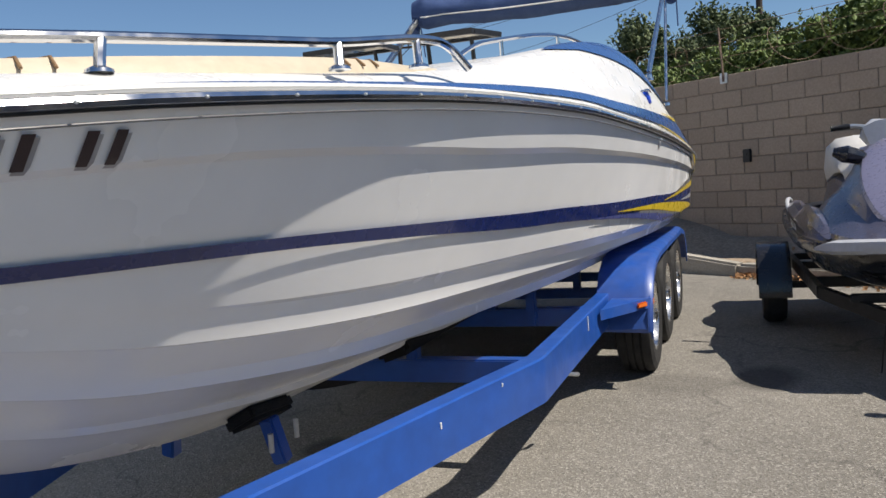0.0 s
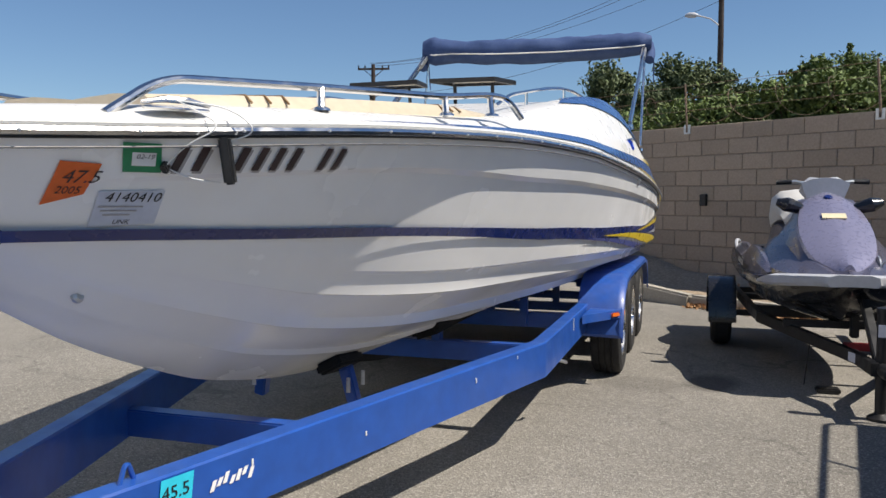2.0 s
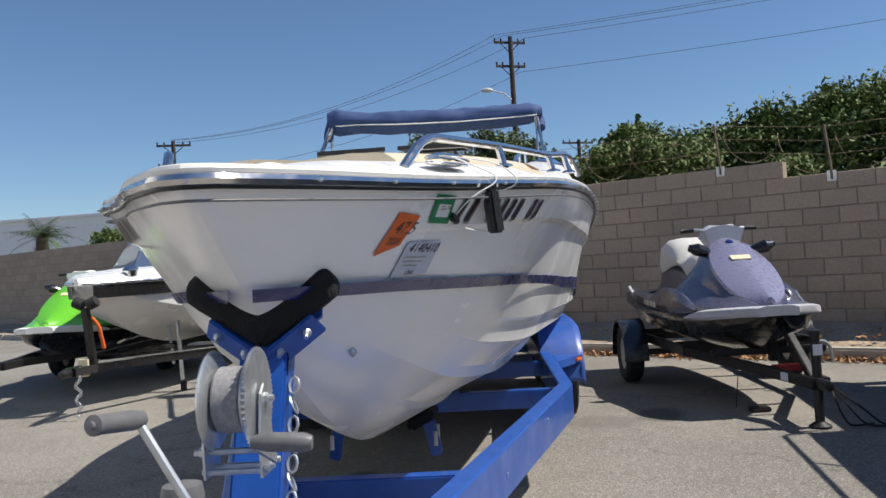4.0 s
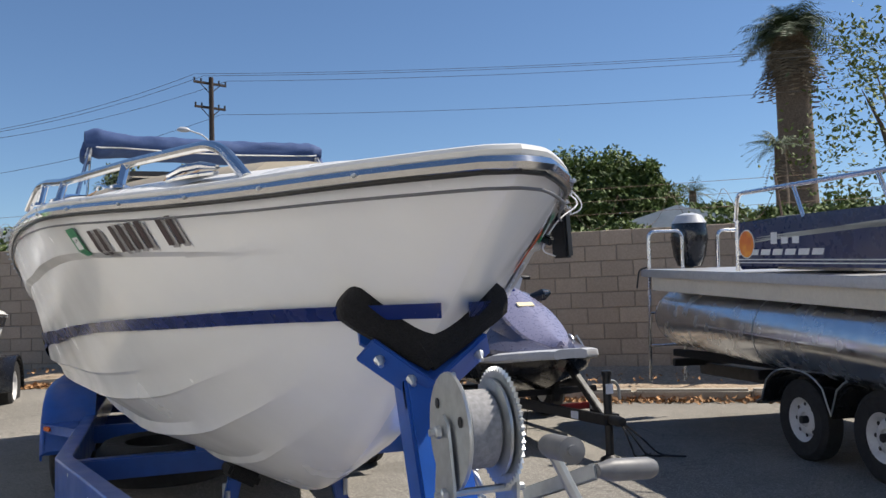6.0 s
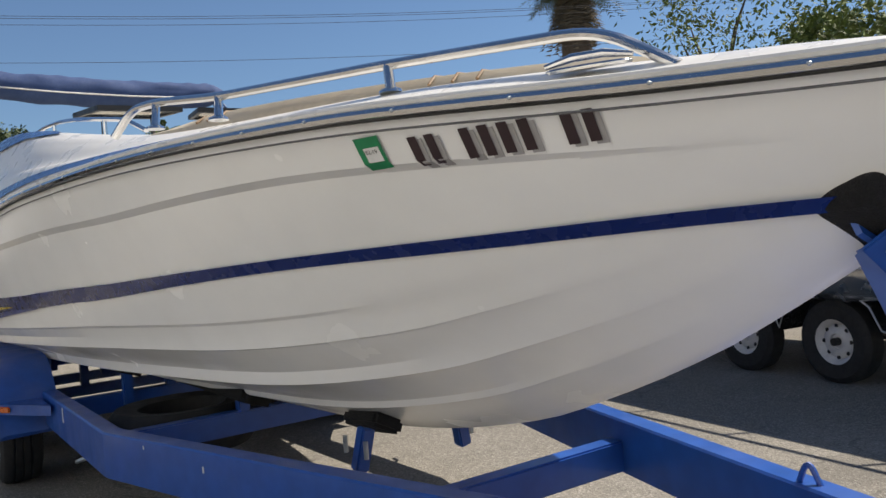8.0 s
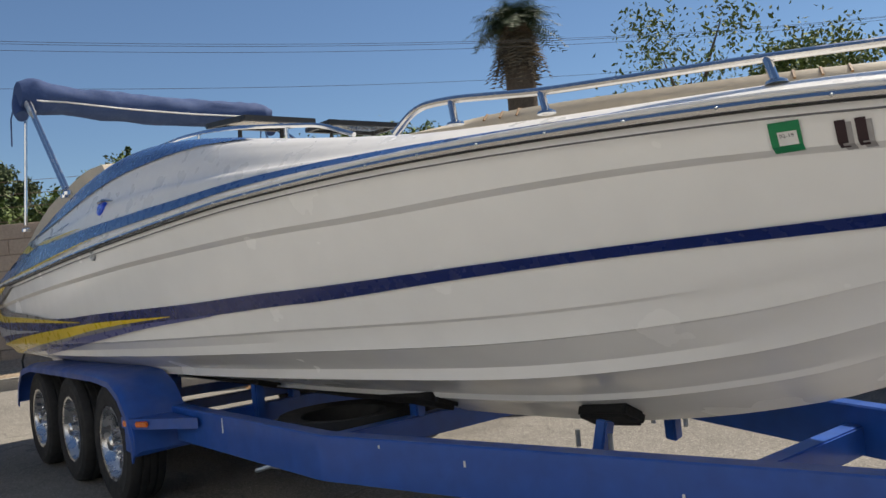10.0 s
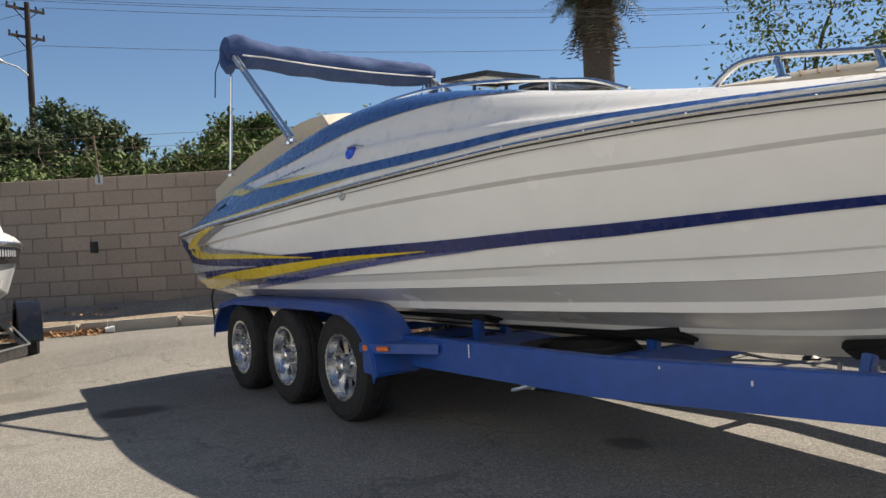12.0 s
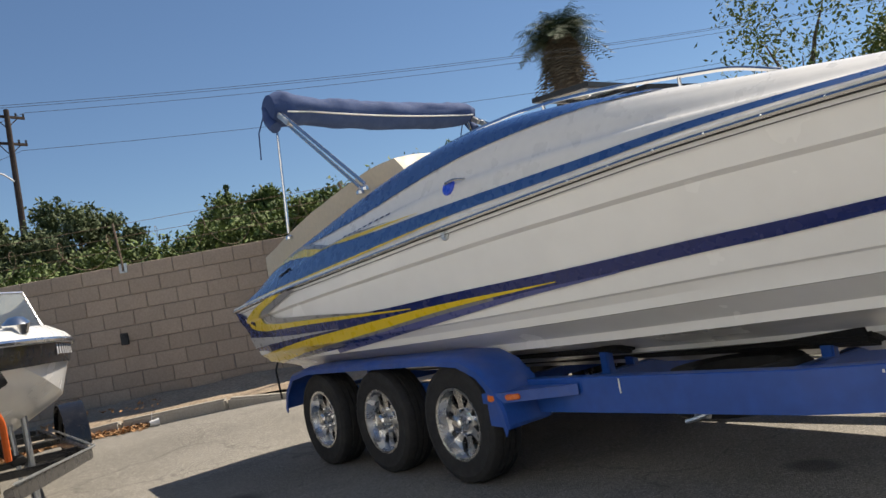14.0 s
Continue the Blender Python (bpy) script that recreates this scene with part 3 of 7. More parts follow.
def cap_band(name, mat, a, b, lo, hi, n=50, out=0.004, label=""):
    def at(side, s, k):
        y = a + (b - a) * s
        g0, g1 = lerp(y, lo), lerp(y, hi)
        return cap_point(side, y, g0 + (g1 - g0) * k, out + 0.003)
    ribbon(name, mat, at, n, 8, label)


hull_band("stripe", M["navy"], 0.0, 7.74,
          [(-0.2, 1.197), (0.4, 1.19), (0.8, 1.178), (1.45, 1.162), (2.0, 1.135), (2.7, 1.09), (3.1, 1.075), (3.7, 1.04), (4.2, 1.0), (4.72, 0.95), (5.42, 0.89), (6.5, 0.82), (7.75, 0.76)],
          [(-0.2, 1.225), (0.4, 1.222), (0.8, 1.212), (1.45, 1.197), (2.0, 1.178), (2.7, 1.152), (3.1, 1.143), (3.7, 1.122), (4.66, 1.105), (5.3, 1.088), (6.2, 1.10), (7.1, 1.13), (7.4, 1.19), (7.6, 1.28), (7.75, 1.31)], 90, 0.007, "dark blue stripe that widens aft")
hull_band("grey_flash", M["silver"], 5.9, 7.745, [(5.9, 1.0), (6.8, 0.975), (7.75, 0.94)], [(5.9, 1.005), (6.8, 1.015), (7.75, 1.05)], 20, 0.0105, "silver flash")
hull_band("yellow_flash", M["yellow"], 3.86, 7.745, [(3.86, 1.06), (4.65, 1.016), (5.4, 0.947), (6.45, 0.86), (7.11, 0.80), (7.75, 0.755)],
          [(3.86, 1.064), (4.66, 1.052), (5.35, 1.02), (6.3, 0.965), (7.1, 0.905), (7.75, 0.86)], 60, 0.0115, "yellow flash")
hull_band("grey_flash", M["grey"], 4.3, 6.9, [(4.3, 1.02), (4.9, 0.965), (5.77, 0.885), (6.5, 0.82), (6.9, 0.80)],
          [(4.3, 1.035), (4.9, 1.0), (5.77, 0.918), (6.5, 0.855), (6.9, 0.815)], 30, 0.0095, "grey shaded flash")
hull_band("blue_flash", M["flashblue"], 3.5, 6.1, [(3.5, 1.05), (4.16, 1.0), (4.88, 0.925), (5.5, 0.865), (6.1, 0.81)],
          [(3.5, 1.058), (4.14, 1.03), (4.84, 0.975), (5.77, 0.89), (6.1, 0.84)], 40, 0.0108, "purple-blue flash")


def hook_band(name, mat, outer, inner, out, label):
    """The flash that bends back on itself at the quarter."""
    def at(side, s, k):
        u = s * (len(outer) - 1)
        tab = [(i, p[0]) for i, p in enumerate(outer)], [(i, p[1]) for i, p in enumerate(outer)], [(i, p[0]) for i, p in enumerate(inner)], [(i, p[1]) for i, p in enumerate(inner)]
        y = lerp(u, tab[0]) * (1 - k) + lerp(u, tab[2]) * k
        z = lerp(u, tab[1]) * (1 - k) + lerp(u, tab[3]) * k
        p = hull_point(side, y, z, out + 0.004)
        p.y = stern_y(y, p.z)
        return p
    ribbon(name, mat, at, 60, 6, label)


hook_band("grey_flash", M["grey"], [(6.55, 1.38), (7.06, 1.27), (7.15, 1.19), (6.95, 1.14), (6.25, 1.115), (5.4, 1.075)],
          [(6.35, 1.37), (6.9, 1.25), (6.95, 1.21), (6.8, 1.175), (6.2, 1.14), (5.4, 1.08)], 0.0098, "grey shaded flash")
hook_band("yellow_flash", M["yellow"], [(6.85, 1.375), (7.36, 1.27), (7.58, 1.17), (7.3, 1.09), (6.3, 1.075), (5.0, 1.052)],
          [(6.6, 1.375), (7.1, 1.26), (7.2, 1.18), (7.0, 1.135), (6.25, 1.11), (5.0, 1.058)], 0.012, "yellow flash")

# paint on the deck moulding
cap_band("stripe", M["capblue"], 1.0, 7.7, [(1.0, 0.28), (1.54, 0.26), (2.2, 0.18), (2.8, 0.14), (3.5, 0.085), (4.5, 0.085), (6, 0.06), (7.7, 0.04)],
         [(1.0, 0.282), (1.54, 0.33), (2.2, 0.29), (2.8, 0.235), (3.5, 0.175), (4.5, 0.185), (5.5, 0.26), (6.5, 0.47), (7.2, 0.60), (7.7, 0.7)], 70, 0.004, "blue stripe along the deck side")
cap_band("yellow_flash", M["yellow"], 4.7, 7.35, [(4.7, 0.21), (5.5, 0.262), (6.0, 0.36), (6.5, 0.472), (7.35, 0.63)], [(4.7, 0.213), (5.5, 0.295), (6.0, 0.41), (6.5, 0.54), (7.35, 0.70)], 30, 0.006, "yellow flash")
cap_band("grey_flash", M["grey"], 5.0, 7.3, [(5.0, 0.243), (5.5, 0.297), (6.0, 0.412), (6.5, 0.542), (7.3, 0.70)], [(5.0, 0.245), (5.5, 0.315), (6.0, 0.44), (6.5, 0.59), (7.3, 0.76)], 30, 0.0095, "grey shaded flash")
cap_band("yellow_flash", M["yellow"], 4.4, 7.6, [(4.4, 0.077), (5.5, 0.05), (6.5, 0.035), (7.6, 0.02)], [(4.4, 0.082), (5.5, 0.078), (6.5, 0.085), (7.6, 0.10)], 40, 0.006, "yellow pinstripe")
cap_band("blue_panel", M["capblue"], 3.15, 6.55, [(3.15, 0.70), (3.5, 0.60), (4.0, 0.53), (4.6, 0.49), (5.4, 0.47), (6.2, 0.52), (6.55, 0.62)],
         [(3.15, 0.71), (3.5, 0.85), (4.0, 1.0), (6.1, 1.0), (6.55, 0.66)], 50, 0.004, "glossy blue panel")

# rub rail: thin black strip, bright steel half-round and a white lip, each in one length round the bow
loop = [(-1, y) for y in ys[::-1]] + [(1, y) for y in ys[1:]]
for name, mat, r, dx, dz, lab in (("rub_rail_carrier", M["black"], 0.0035, 0.006, -0.0155, "thin black rubber strip"), ("rub_rail", M["chrome"], 0.0145, 0.006, 0.0, "stainless rub rail"),
                                  ("rub_rail_lip", M["deck"], 0.010, 0.002, 0.021, "white moulded lip"), ("rub_rail_seal", M["greycap"], 0.003, 0.0015, -0.04, "dark sealant line")):
    bm = bmesh.new()
    tube(bm, [(sd * (lerp(y, SHEER_X) + (dx if y > -0.28 else 0)), y - (dx if y < -0.25 else 0), lerp(y, SHEER_Z) + dz) for sd, y in loop], r, 8)
    part(name, bm, mat, boat, lab)
for side in (1, -1):
    for y in stations(-0.1, 7.4, 34):
        bm = bmesh.new()
        p = Vector((side * (lerp(y, SHEER_X) + 0.0245), y, lerp(y, SHEER_Z)))
        bmesh.ops.create_icosphere(bm, subdivisions=1, radius=0.005, matrix=Matrix.Translation(p))
        part("rail_screw", bm, M["zinc"], boat)


# ---- rails, cleats, vents and seats on the boat ----
def arc(points, n=6):
    """Points with rounded corners."""
    pts = [Vector(p) for p in points]
    out = [pts[0]]
    for a, b, c in zip(pts, pts[1:], pts[2:]):
        r = min((a - b).length, (c - b).length, 0.16) * 0.5
        p, q = b + (a - b).normalized() * r, b + (c - b).normalized() * r
        for i in range(n + 1):
            t = i / n
            out.append((1 - t) ** 2 * p + 2 * t * (1 - t) * b + t * t * q)
    return out + [pts[-1]]


RAIL = [(0.335, 0.54, 1.645), (0.533, 1.02, 1.68), (0.733, 1.60, 1.72), (0.82, 1.90, 1.765), (0.86, 2.03, 1.765)]
for side in (1, -1):
    bm = bmesh.new()
    pts = [(side * 0.29, 0.39, 1.53)] + [(side * x, y, z) for x, y, z in RAIL] + [(side * 0.90, 2.10, 1.68)]
    tube(bm, arc(pts), 0.0135, 10)
    rail = part("bow_rail", bm, M["chrome"], boat, "stainless bow rail")
    for x, y, z in RAIL[1:4]:
        bm = bmesh.new()
        tube(bm, [(side * (x + 0.015), y - 0.03, lerp(y, CAP_TOP) - 0.012), (side * x, y, z)], 0.012, 8)
        lathe(bm, [(0.028, 0), (0.026, 0.008), (0.014, 0.014)], 12, Matrix.Translation((side * (x + 0.015), y - 0.03, lerp(y, CAP_TOP) - 0.012)))
        part("stanchion", bm, M["chrome"], boat)
    # padded beige coaming of the open bow
    bm = bmesh.new()
    rows = []
    for y in stations(0.62, 2.2, 24):
        x = lerp(y, [(0.62, 0.25), (1.05, 0.45), (1.62, 0.64), (2.05, 0.74), (2.45, 0.80)])
        z = lerp(y, CAP_TOP) - 0.01
        h = lerp(y, [(0.62, 0.05), (1.2, 0.065), (1.8, 0.06), (2.2, 0.015)])
        rows.append([(0, y, z + h * 0.72), (side * (x - 0.26), y, z + h * 0.70), (side * (x - 0.22), y, z + h * 0.8), (side * (x - 0.12), y, z + h), (side * (x - 0.03), y, z + h * 0.9), (side * x, y, z + h * 0.4), (side * (x + 0.01), y, z - 0.02)])
    ends = [[(p[0], p[1] - 0.01, lerp(p[1], CAP_TOP) - 0.03) for p in rows[0]], [(p[0], p[1] + 0.01, lerp(p[1], CAP_TOP) - 0.03) for p in rows[-1]]]
    sheet(bm, [ends[0]] + rows + [ends[1]])
    cushion = part("bow_cushion", bm, M["beige"], boat, "beige vinyl bow cushion with stripes")
    for y in (0.9, 0.96, 1.02, 1.78, 1.84, 1.9):
        x = lerp(y, [(0.62, 0.25), (1.05, 0.45), (1.62, 0.64), (2.05, 0.74), (2.45, 0.80)])
        z = lerp(y, CAP_TOP)
        bm = bmesh.new()
        h = lerp(y, [(0.62, 0.05), (1.2, 0.065), (1.8, 0.06), (2.2, 0.015)])
        tube(bm, [(side * (x + 0.002), y - 0.02, z - 0.008 + h * 0.4), (side * (x - 0.03), y, z - 0.009 + h * 0.9), (side * (x - 0.12), y + 0.03, z - 0.009 + h)], 0.004, 6)
        part("piping", bm, M["brown"], cushion)
    # mooring cleat in a recessed plate
    cl = Vector((side * 0.39, 0.52, 1.548))
    bm = bmesh.new()
    lathe(bm, [(0.0, 0.0), (0.085, 0.0), (0.09, 0.006), (0.085, 0.01), (0.0, 0.012)], 20, Matrix.Translation(cl) @ pose(0, 0, 0, 0, side * 8, side * -33) @ Matrix.Diagonal((0.34, 0.95, 1, 1)))
    cleat = part("cleat", bm, M["chrome"], boat, "stainless cleat")
    bm = bmesh.new()
    d = Vector((side * 0.55, 0.83, 0)).normalized()
    tube(bm, [cl + d * -0.085 + Vector((0, 0, 0.018)), cl + d * -0.03 + Vector((0, 0, 0.03)), cl + d * 0.03 + Vector((0, 0, 0.03)), cl + d * 0.085 + Vector((0, 0, 0.018))], 0.009, 8, taper=[0.006, 0.01, 0.01, 0.006])
    part("cleat_horn", bm, M["chrome"], cleat)
    # grab rail along the cockpit edge
    bm = bmesh.new()
    pts = [(side * (lerp(y, SHEER_X) - 0.40), y, lerp(y, CAP_TOP) + (0.07 if 2.9 < y < 6.1 else 0.02)) for y in [2.75, 2.95, 3.3, 3.6, 3.9, 4.2, 4.5, 4.8, 5.1, 5.4, 5.7, 6.0, 6.3]]
    tube(bm, arc(pts), 0.011, 8)
    part("grab_rail", bm, M["chrome"], boat, "stainless cockpit rail")
    for y in (3.2, 4.0, 4.9, 5.6):
        bm = bmesh.new()
        x, z = lerp(y, SHEER_X) - 0.40, lerp(y, CAP_TOP)
        tube(bm, [(side * x, y, z - 0.01), (side * x, y, z + 0.07)], 0.009, 8)
        part("stanchion", bm, M["chrome"], boat)
    # folded windscreen panel: dark frame and tinted pane
    bm = bmesh.new()
    m = Matrix.Translation((0.18 if side > 0 else -0.40, 4.06, 2.19)) @ pose(0, 0, 0, 4, side * 2, side * -8) @ Matrix.Diagonal((0.66, 0.8, 1.0, 1.0))
    for lo, hi in (((-0.34, -0.24, -0.016), (0.34, -0.19, 0.016)), ((-0.34, 0.19, -0.016), (0.34, 0.24, 0.016)), ((-0.34, -0.19, -0.016), (-0.30, 0.19, 0.016)), ((0.30, -0.19, -0.016), (0.34, 0.19, 0.016))):
        box(bm, lo, hi, 0.004, m)
    screen = part("windscreen_frame", bm, M["black"], boat, "black framed windscreen panel laid flat")
    bm = bmesh.new()
    box(bm, (-0.30, -0.19, -0.004), (0.30, 0.19, 0.004), 0, m)
    part("pane", bm, M["glass"], screen)
    for dx in (-0.2, 0.2):
        bm = bmesh.new()
        tube(bm, [m @ Vector((dx, 0, -0.016)), m @ Vector((dx, 0.02, -0.20))], 0.012, 6)
        part("bracket", bm, M["black"], screen)
    # hardware on the quarter
    p = hull_point(side, 4.47, 1.458, 0.0)
    bm = bmesh.new()
    lathe(bm, [(0.0, 0.012), (0.016, 0.012), (0.018, 0.006), (0.03, 0.008), (0.036, 0.004), (0.036, -0.004)], 18, Matrix.Translation(p) @ pose(0, 0, 0, 0, side * 90, 0))
    part("through_hull", bm, M["zinc"], boat, "round steel through-hull fitting")
    p = cap_point(side, 4.43, 0.30, 0.0)
    bm = bmesh.new()
    lathe(bm, [(0.0, 0.012), (0.04, 0.012), (0.046, 0.006), (0.048, -0.01)], 20, Matrix.Translation(p) @ pose(0, 0, 0, 0, side * 75, 0))
    part("fuel_cap", bm, M["bluecap"], boat, "bright blue fuel cap")
    p = cap_point(side, 4.40, 0.39, 0.0)
    bm = bmesh.new()
    tube(bm, [p + Vector((side * 0.0, 0.09, -0.01)), p + Vector((side * 0.03, 0.03, 0.004)), p + Vector((side * 0.03, -0.04, 0.008)), p + Vector((0, -0.1, 0.0))], 0.01, 8, taper=[0.004, 0.011, 0.011, 0.004])
    part("cleat", bm, M["chrome"], boat, "stainless cleat")
    for k in range(4):
        bm = bmesh.new()
        p = cap_point(side, 6.62 + 0.012 * k, 0.30 + 0.022 * k, 0.008)
        beam_between(bm, p + Vector((0, -0.11, 0.02)), p + Vector((0, 0.11, -0.025)), 0.016, 0.008)
        part("vent_slat", bm, M["black"], boat)
    # letters of the maker's name, as plain slanted bars
    for k in range(9):
        y0 = 5.62 - 0.072 * k
        g = 0.36 - 0.006 * k
        bm = bmesh.new()
        sheet(bm, [[cap_point(side, y0 + a, g + b, 0.006) for b in (0.0, 0.022, 0.045)] for a in (-0.028, 0.0, 0.018)])
        part("name_bar", bm, M["navy"], boat)

# a short black strap hanging from the quarter
bm = bmesh.new()
tube(bm, [(-0.98, 7.50, 0.80), (-1.0, 7.54, 0.70), (-0.99, 7.55, 0.58), (-0.97, 7.58, 0.42)], 0.009, 6)
part("hanging_strap", bm, M["black"], boat, "short black strap")

# sun pad over the engine, and a folded seat back
pad = thing("sun_pad", "beige vinyl sun pad sloping to the stern", "cushion", at=HULL_M)
bm = bmesh.new()
rows = []
for y in [5.25, 5.28, 5.34] + stations(5.5, 7.7, 14):
    w = lerp(y, [(5.25, 0.86), (5.5, 0.90), (6.5, 0.93), (7.7, 0.86)])
    z = lerp(y, [(5.25, 2.05), (5.34, 2.19), (6.33, 2.07), (7.0, 1.96), (7.75, 1.82)])
    r = []
    for k in range(13):
        x = -w + 2 * w * k / 12
        e = max(abs(k - 6) - 4, 0) / 2
        r.append((x, y, z - 0.025 * e * e + 0.008 * noise.noise((x * 4, y * 4, 0))))
    rows.append([(-w - 0.005, y, z - 0.34)] + r + [(w + 0.005, y, z - 0.34)])
vs = sheet(bm, rows)
bm.faces.new(vs[0])
bm.faces.new(vs[-1][::-1])
part("cushion", bm, M["beige"], pad)
for x in (-0.28, 0.28):
    bm = bmesh.new()
    tube(bm, [(x, y, lerp(y, [(5.25, 2.053), (5.34, 2.193), (6.33, 2.073), (7.0, 1.963), (7.75, 1.823)])) for y in stations(5.45, 7.68, 12)], 0.006, 6)
    part("piping", bm, M["brown"], pad)

# ---- bimini top, folded into its boot ----
bimini = thing("bimini_top", "blue canvas bimini rolled in its boot", "canopy")
BIM_A, BIM_B = Vector((-1.04, 6.50, 2.69)), Vector((1.12, 6.80, 2.71))     # the two ends of the roll
BIM_N = Vector((-(BIM_B - BIM_A).y, (BIM_B - BIM_A).x, 0)).normalized()


def boot_point(u, a):
    """A place on the roll: u from 0 to 1 along, a round it; it hangs below in a soft bag and pulls into folds at the ends."""
    p = BIM_A.lerp(BIM_B, u)
    w = 4 * u * (1 - u)
    end = min(u, 1 - u)
    close = 1 - 0.35 * max(0.05 - end, 0) / 0.05
    fold = 0.14 * noise.noise((u * 9, math.cos(a) * 1.6, math.sin(a) * 1.6)) + 0.09 * noise.noise((u * 38 + 2 * a, a * 0.8, 3.0)) * (1.2 - w)
    fold += 0.03 * math.sin(u * 61 + 3 * math.cos(a)) * max(math.sin(a), 0)
    rr = (1 + fold) * close
    down = -0.035 * w * max(-math.sin(a), 0) - 0.02 * w
    lift = 0.055 * max(0.13 - u, 0) / 0.13
    return p + BIM_N * 0.135 * math.cos(a) * rr + Vector((0, 0, (0.10 + lift) * math.sin(a) * rr + down))


bm = bmesh.new()
vs = sheet(bm, [[boot_point(i / 96, k * math.tau / 26) for k in range(26)] for i in range(97)], closed=True)
bm.faces.new(vs[0][::-1])
bm.faces.new(vs[-1])
boot = part("boot", bm, M["canvas"], bimini, "wrinkled blue canvas boot", 60)
for a in (math.pi + 0.42, -0.42):
    bm = bmesh.new()
    tube(bm, [boot_point(u, a) + BIM_N * (0.004 if a < 0 else -0.004) * 1.0 for u in stations(0.04, 0.97, 50)], 0.0065, 6)
    part("piping", bm, M["white"], boot, "white piping")
for side, end in ((-1, BIM_A), (1, BIM_B)):
    top = end.lerp(BIM_B if side < 0 else BIM_A, 0.025) - Vector((0, 0, 0.02))
    for foot, dy, r in (((side * 1.06, 5.27, 1.83), -0.03, 0.0125), ((side * 1.06, 5.33, 1.82), 0.03, 0.0125), ((side * 1.06, 6.47, 1.72), 0.0, 0.0115)):
        bm = bmesh.new()
        tube(bm, [foot, top + Vector((0, dy, 0))], r, 8)
        lathe(bm, [(0.03, 0), (0.028, 0.02), (0.016, 0.03)], 10, Matrix.Translation(Vector(foot) - Vector((0, 0, 0.045))))
        part("leg", bm, M["chrome"], bimini)
    for k in (0.10, 0.17):
        bm = bmesh.new()
        at = Vector((side * 1.06, 5.30, 1.83)).lerp(top, 1 - k)
        box(bm, (-0.022, -0.05, -0.022), (0.022, 0.05, 0.022), 0.006, Matrix.Translation(at) @ pose(0, 0, 0, 35, 0, 0))
        part("clamp", bm, M["zinc"], bimini, "steel hinge clamp")
    bm = bmesh.new()
    tube(bm, arc([top + Vector((side * 0.03, 0.06, 0.02)), top + Vector((side * 0.055, 0.02, -0.08)), top + Vector((side * 0.045, -0.06, -0.15))]), 0.045, 12)
    part("elbow_cover", bm, M["canvas"], bimini, "loose canvas hood over the frame end")
    bm = bmesh.new()
    tube(bm, [top + Vector((side * 0.05, 0.1, 0)), top + Vector((side * 0.07, 0.20, -0.12)), top + Vector((side * 0.07, 0.24, -0.32))], 0.006, 5)
    part("strap", bm, M["canvas"], bimini)


# ---- stickers and lettering on the hull ----
def wrapped(ob_mesh, side, yc, zc, out):
    """Lay a flat mesh on the hull: its x runs with the reading direction, its y upwards."""
    for v in ob_mesh.vertices:
        p = hull_point(side, yc + side * v.co.x, zc + v.co.y, out)
        v.co = p


def flat_grid(poly_lo_left, poly_lo_right, poly_hi_left, poly_hi_right, n=8, m=5):
    bm = bmesh.new()
    a, b, c, d = (Vector((*p, 0)) for p in (poly_lo_left, poly_lo_right, poly_hi_left, poly_hi_right))
    sheet(bm, [[(a.lerp(b, i / n)).lerp(c.lerp(d, i / n), k / m) for k in range(m + 1)] for i in range(n + 1)])
    return bm


def decal(name, mat, side, yc, zc, corners, parent, label="", out=0.006):
    bm = flat_grid(*corners)
    me = mesh_of(bm, name, mat)
    wrapped(me, side, yc, zc, out)
    ob = new(name, me)
    ob.parent = parent
    if label:
        ob["label"] = label
    return ob


def lettering(name, text, size, mat, parent, place):
    """Text as a mesh; place turns the flat letters into their final spot."""
    cu = bpy.data.curves.new(name, "FONT")
    cu.body, cu.size, cu.align_x, cu.align_y, cu.resolution_u = text, size, "CENTER", "CENTER", 3
    tmp = new(name, cu)
    bpy.context.view_layer.update()
    me = bpy.data.meshes.new_from_object(tmp)
    bpy.data.objects.remove(tmp)
    for v in me.vertices:
        v.co = place(v.co)
    me.materials.clear()
    me.materials.append(mat)
    ob = new(name, me)
    ob.parent = parent
    return ob


def rect(w, h, skew=0.0):
    return (-w / 2 - skew, -h / 2), (w / 2 - skew, -h / 2), (-w / 2 + skew, h / 2), (w / 2 + skew, h / 2)


def on_hull(side, yc, zc, out):
    return lambda co: hull_point(side, yc + side * co.x, zc + co.y, out)


# registration characters, kept as plain bars with a grey shadow
for side, start, step in ((1, 0.485, 0.0475), (-1, 0.825, -0.0375)):
    reg = thing("registration_mark", "dark registration characters with grey shadow, as bars", "lettering", at=HULL_M)
    slots = [0, 1, 3, 4, 5, 6, 8, 9]
    for s in slots:
        yc = start + step * s
        zc = 1.412 + 0.02 * s / 9 if side == 1 else 1.42
        decal("bar_shadow", M["grey2"], side, yc + side * 0.008, zc - 0.006, rect(0.022, 0.066, 0.0 if side == 1 else 0.005), reg, out=0.005)
        decal("bar", M["plum"], side, yc, zc, rect(0.02, 0.066, 0.0 if side == 1 else 0.005), reg, out=0.007)

for side, yc, zc in ((1, 0.403, 1.412), (-1, 0.93, 1.4325)):
    st = thing("tax_sticker", "green and white validation sticker", "sticker", at=HULL_M)
    wide, lean = (0.084, -0.016) if side == 1 else (0.064, 0.006)
    decal("sticker_base", M["green"], side, yc, zc, rect(wide, 0.075, lean), st, out=0.006)
    decal("sticker_field", M["white"], side, yc + side * 0.004, zc - 0.004, rect(wide * 0.62, 0.034, lean * 0.4), st, out=0.0075)
    lettering("sticker_text", "02-19", 0.017 if side == 1 else 0.013, M["black"], st, on_hull(side, yc + side * 0.004, zc + 0.002, 0.009))

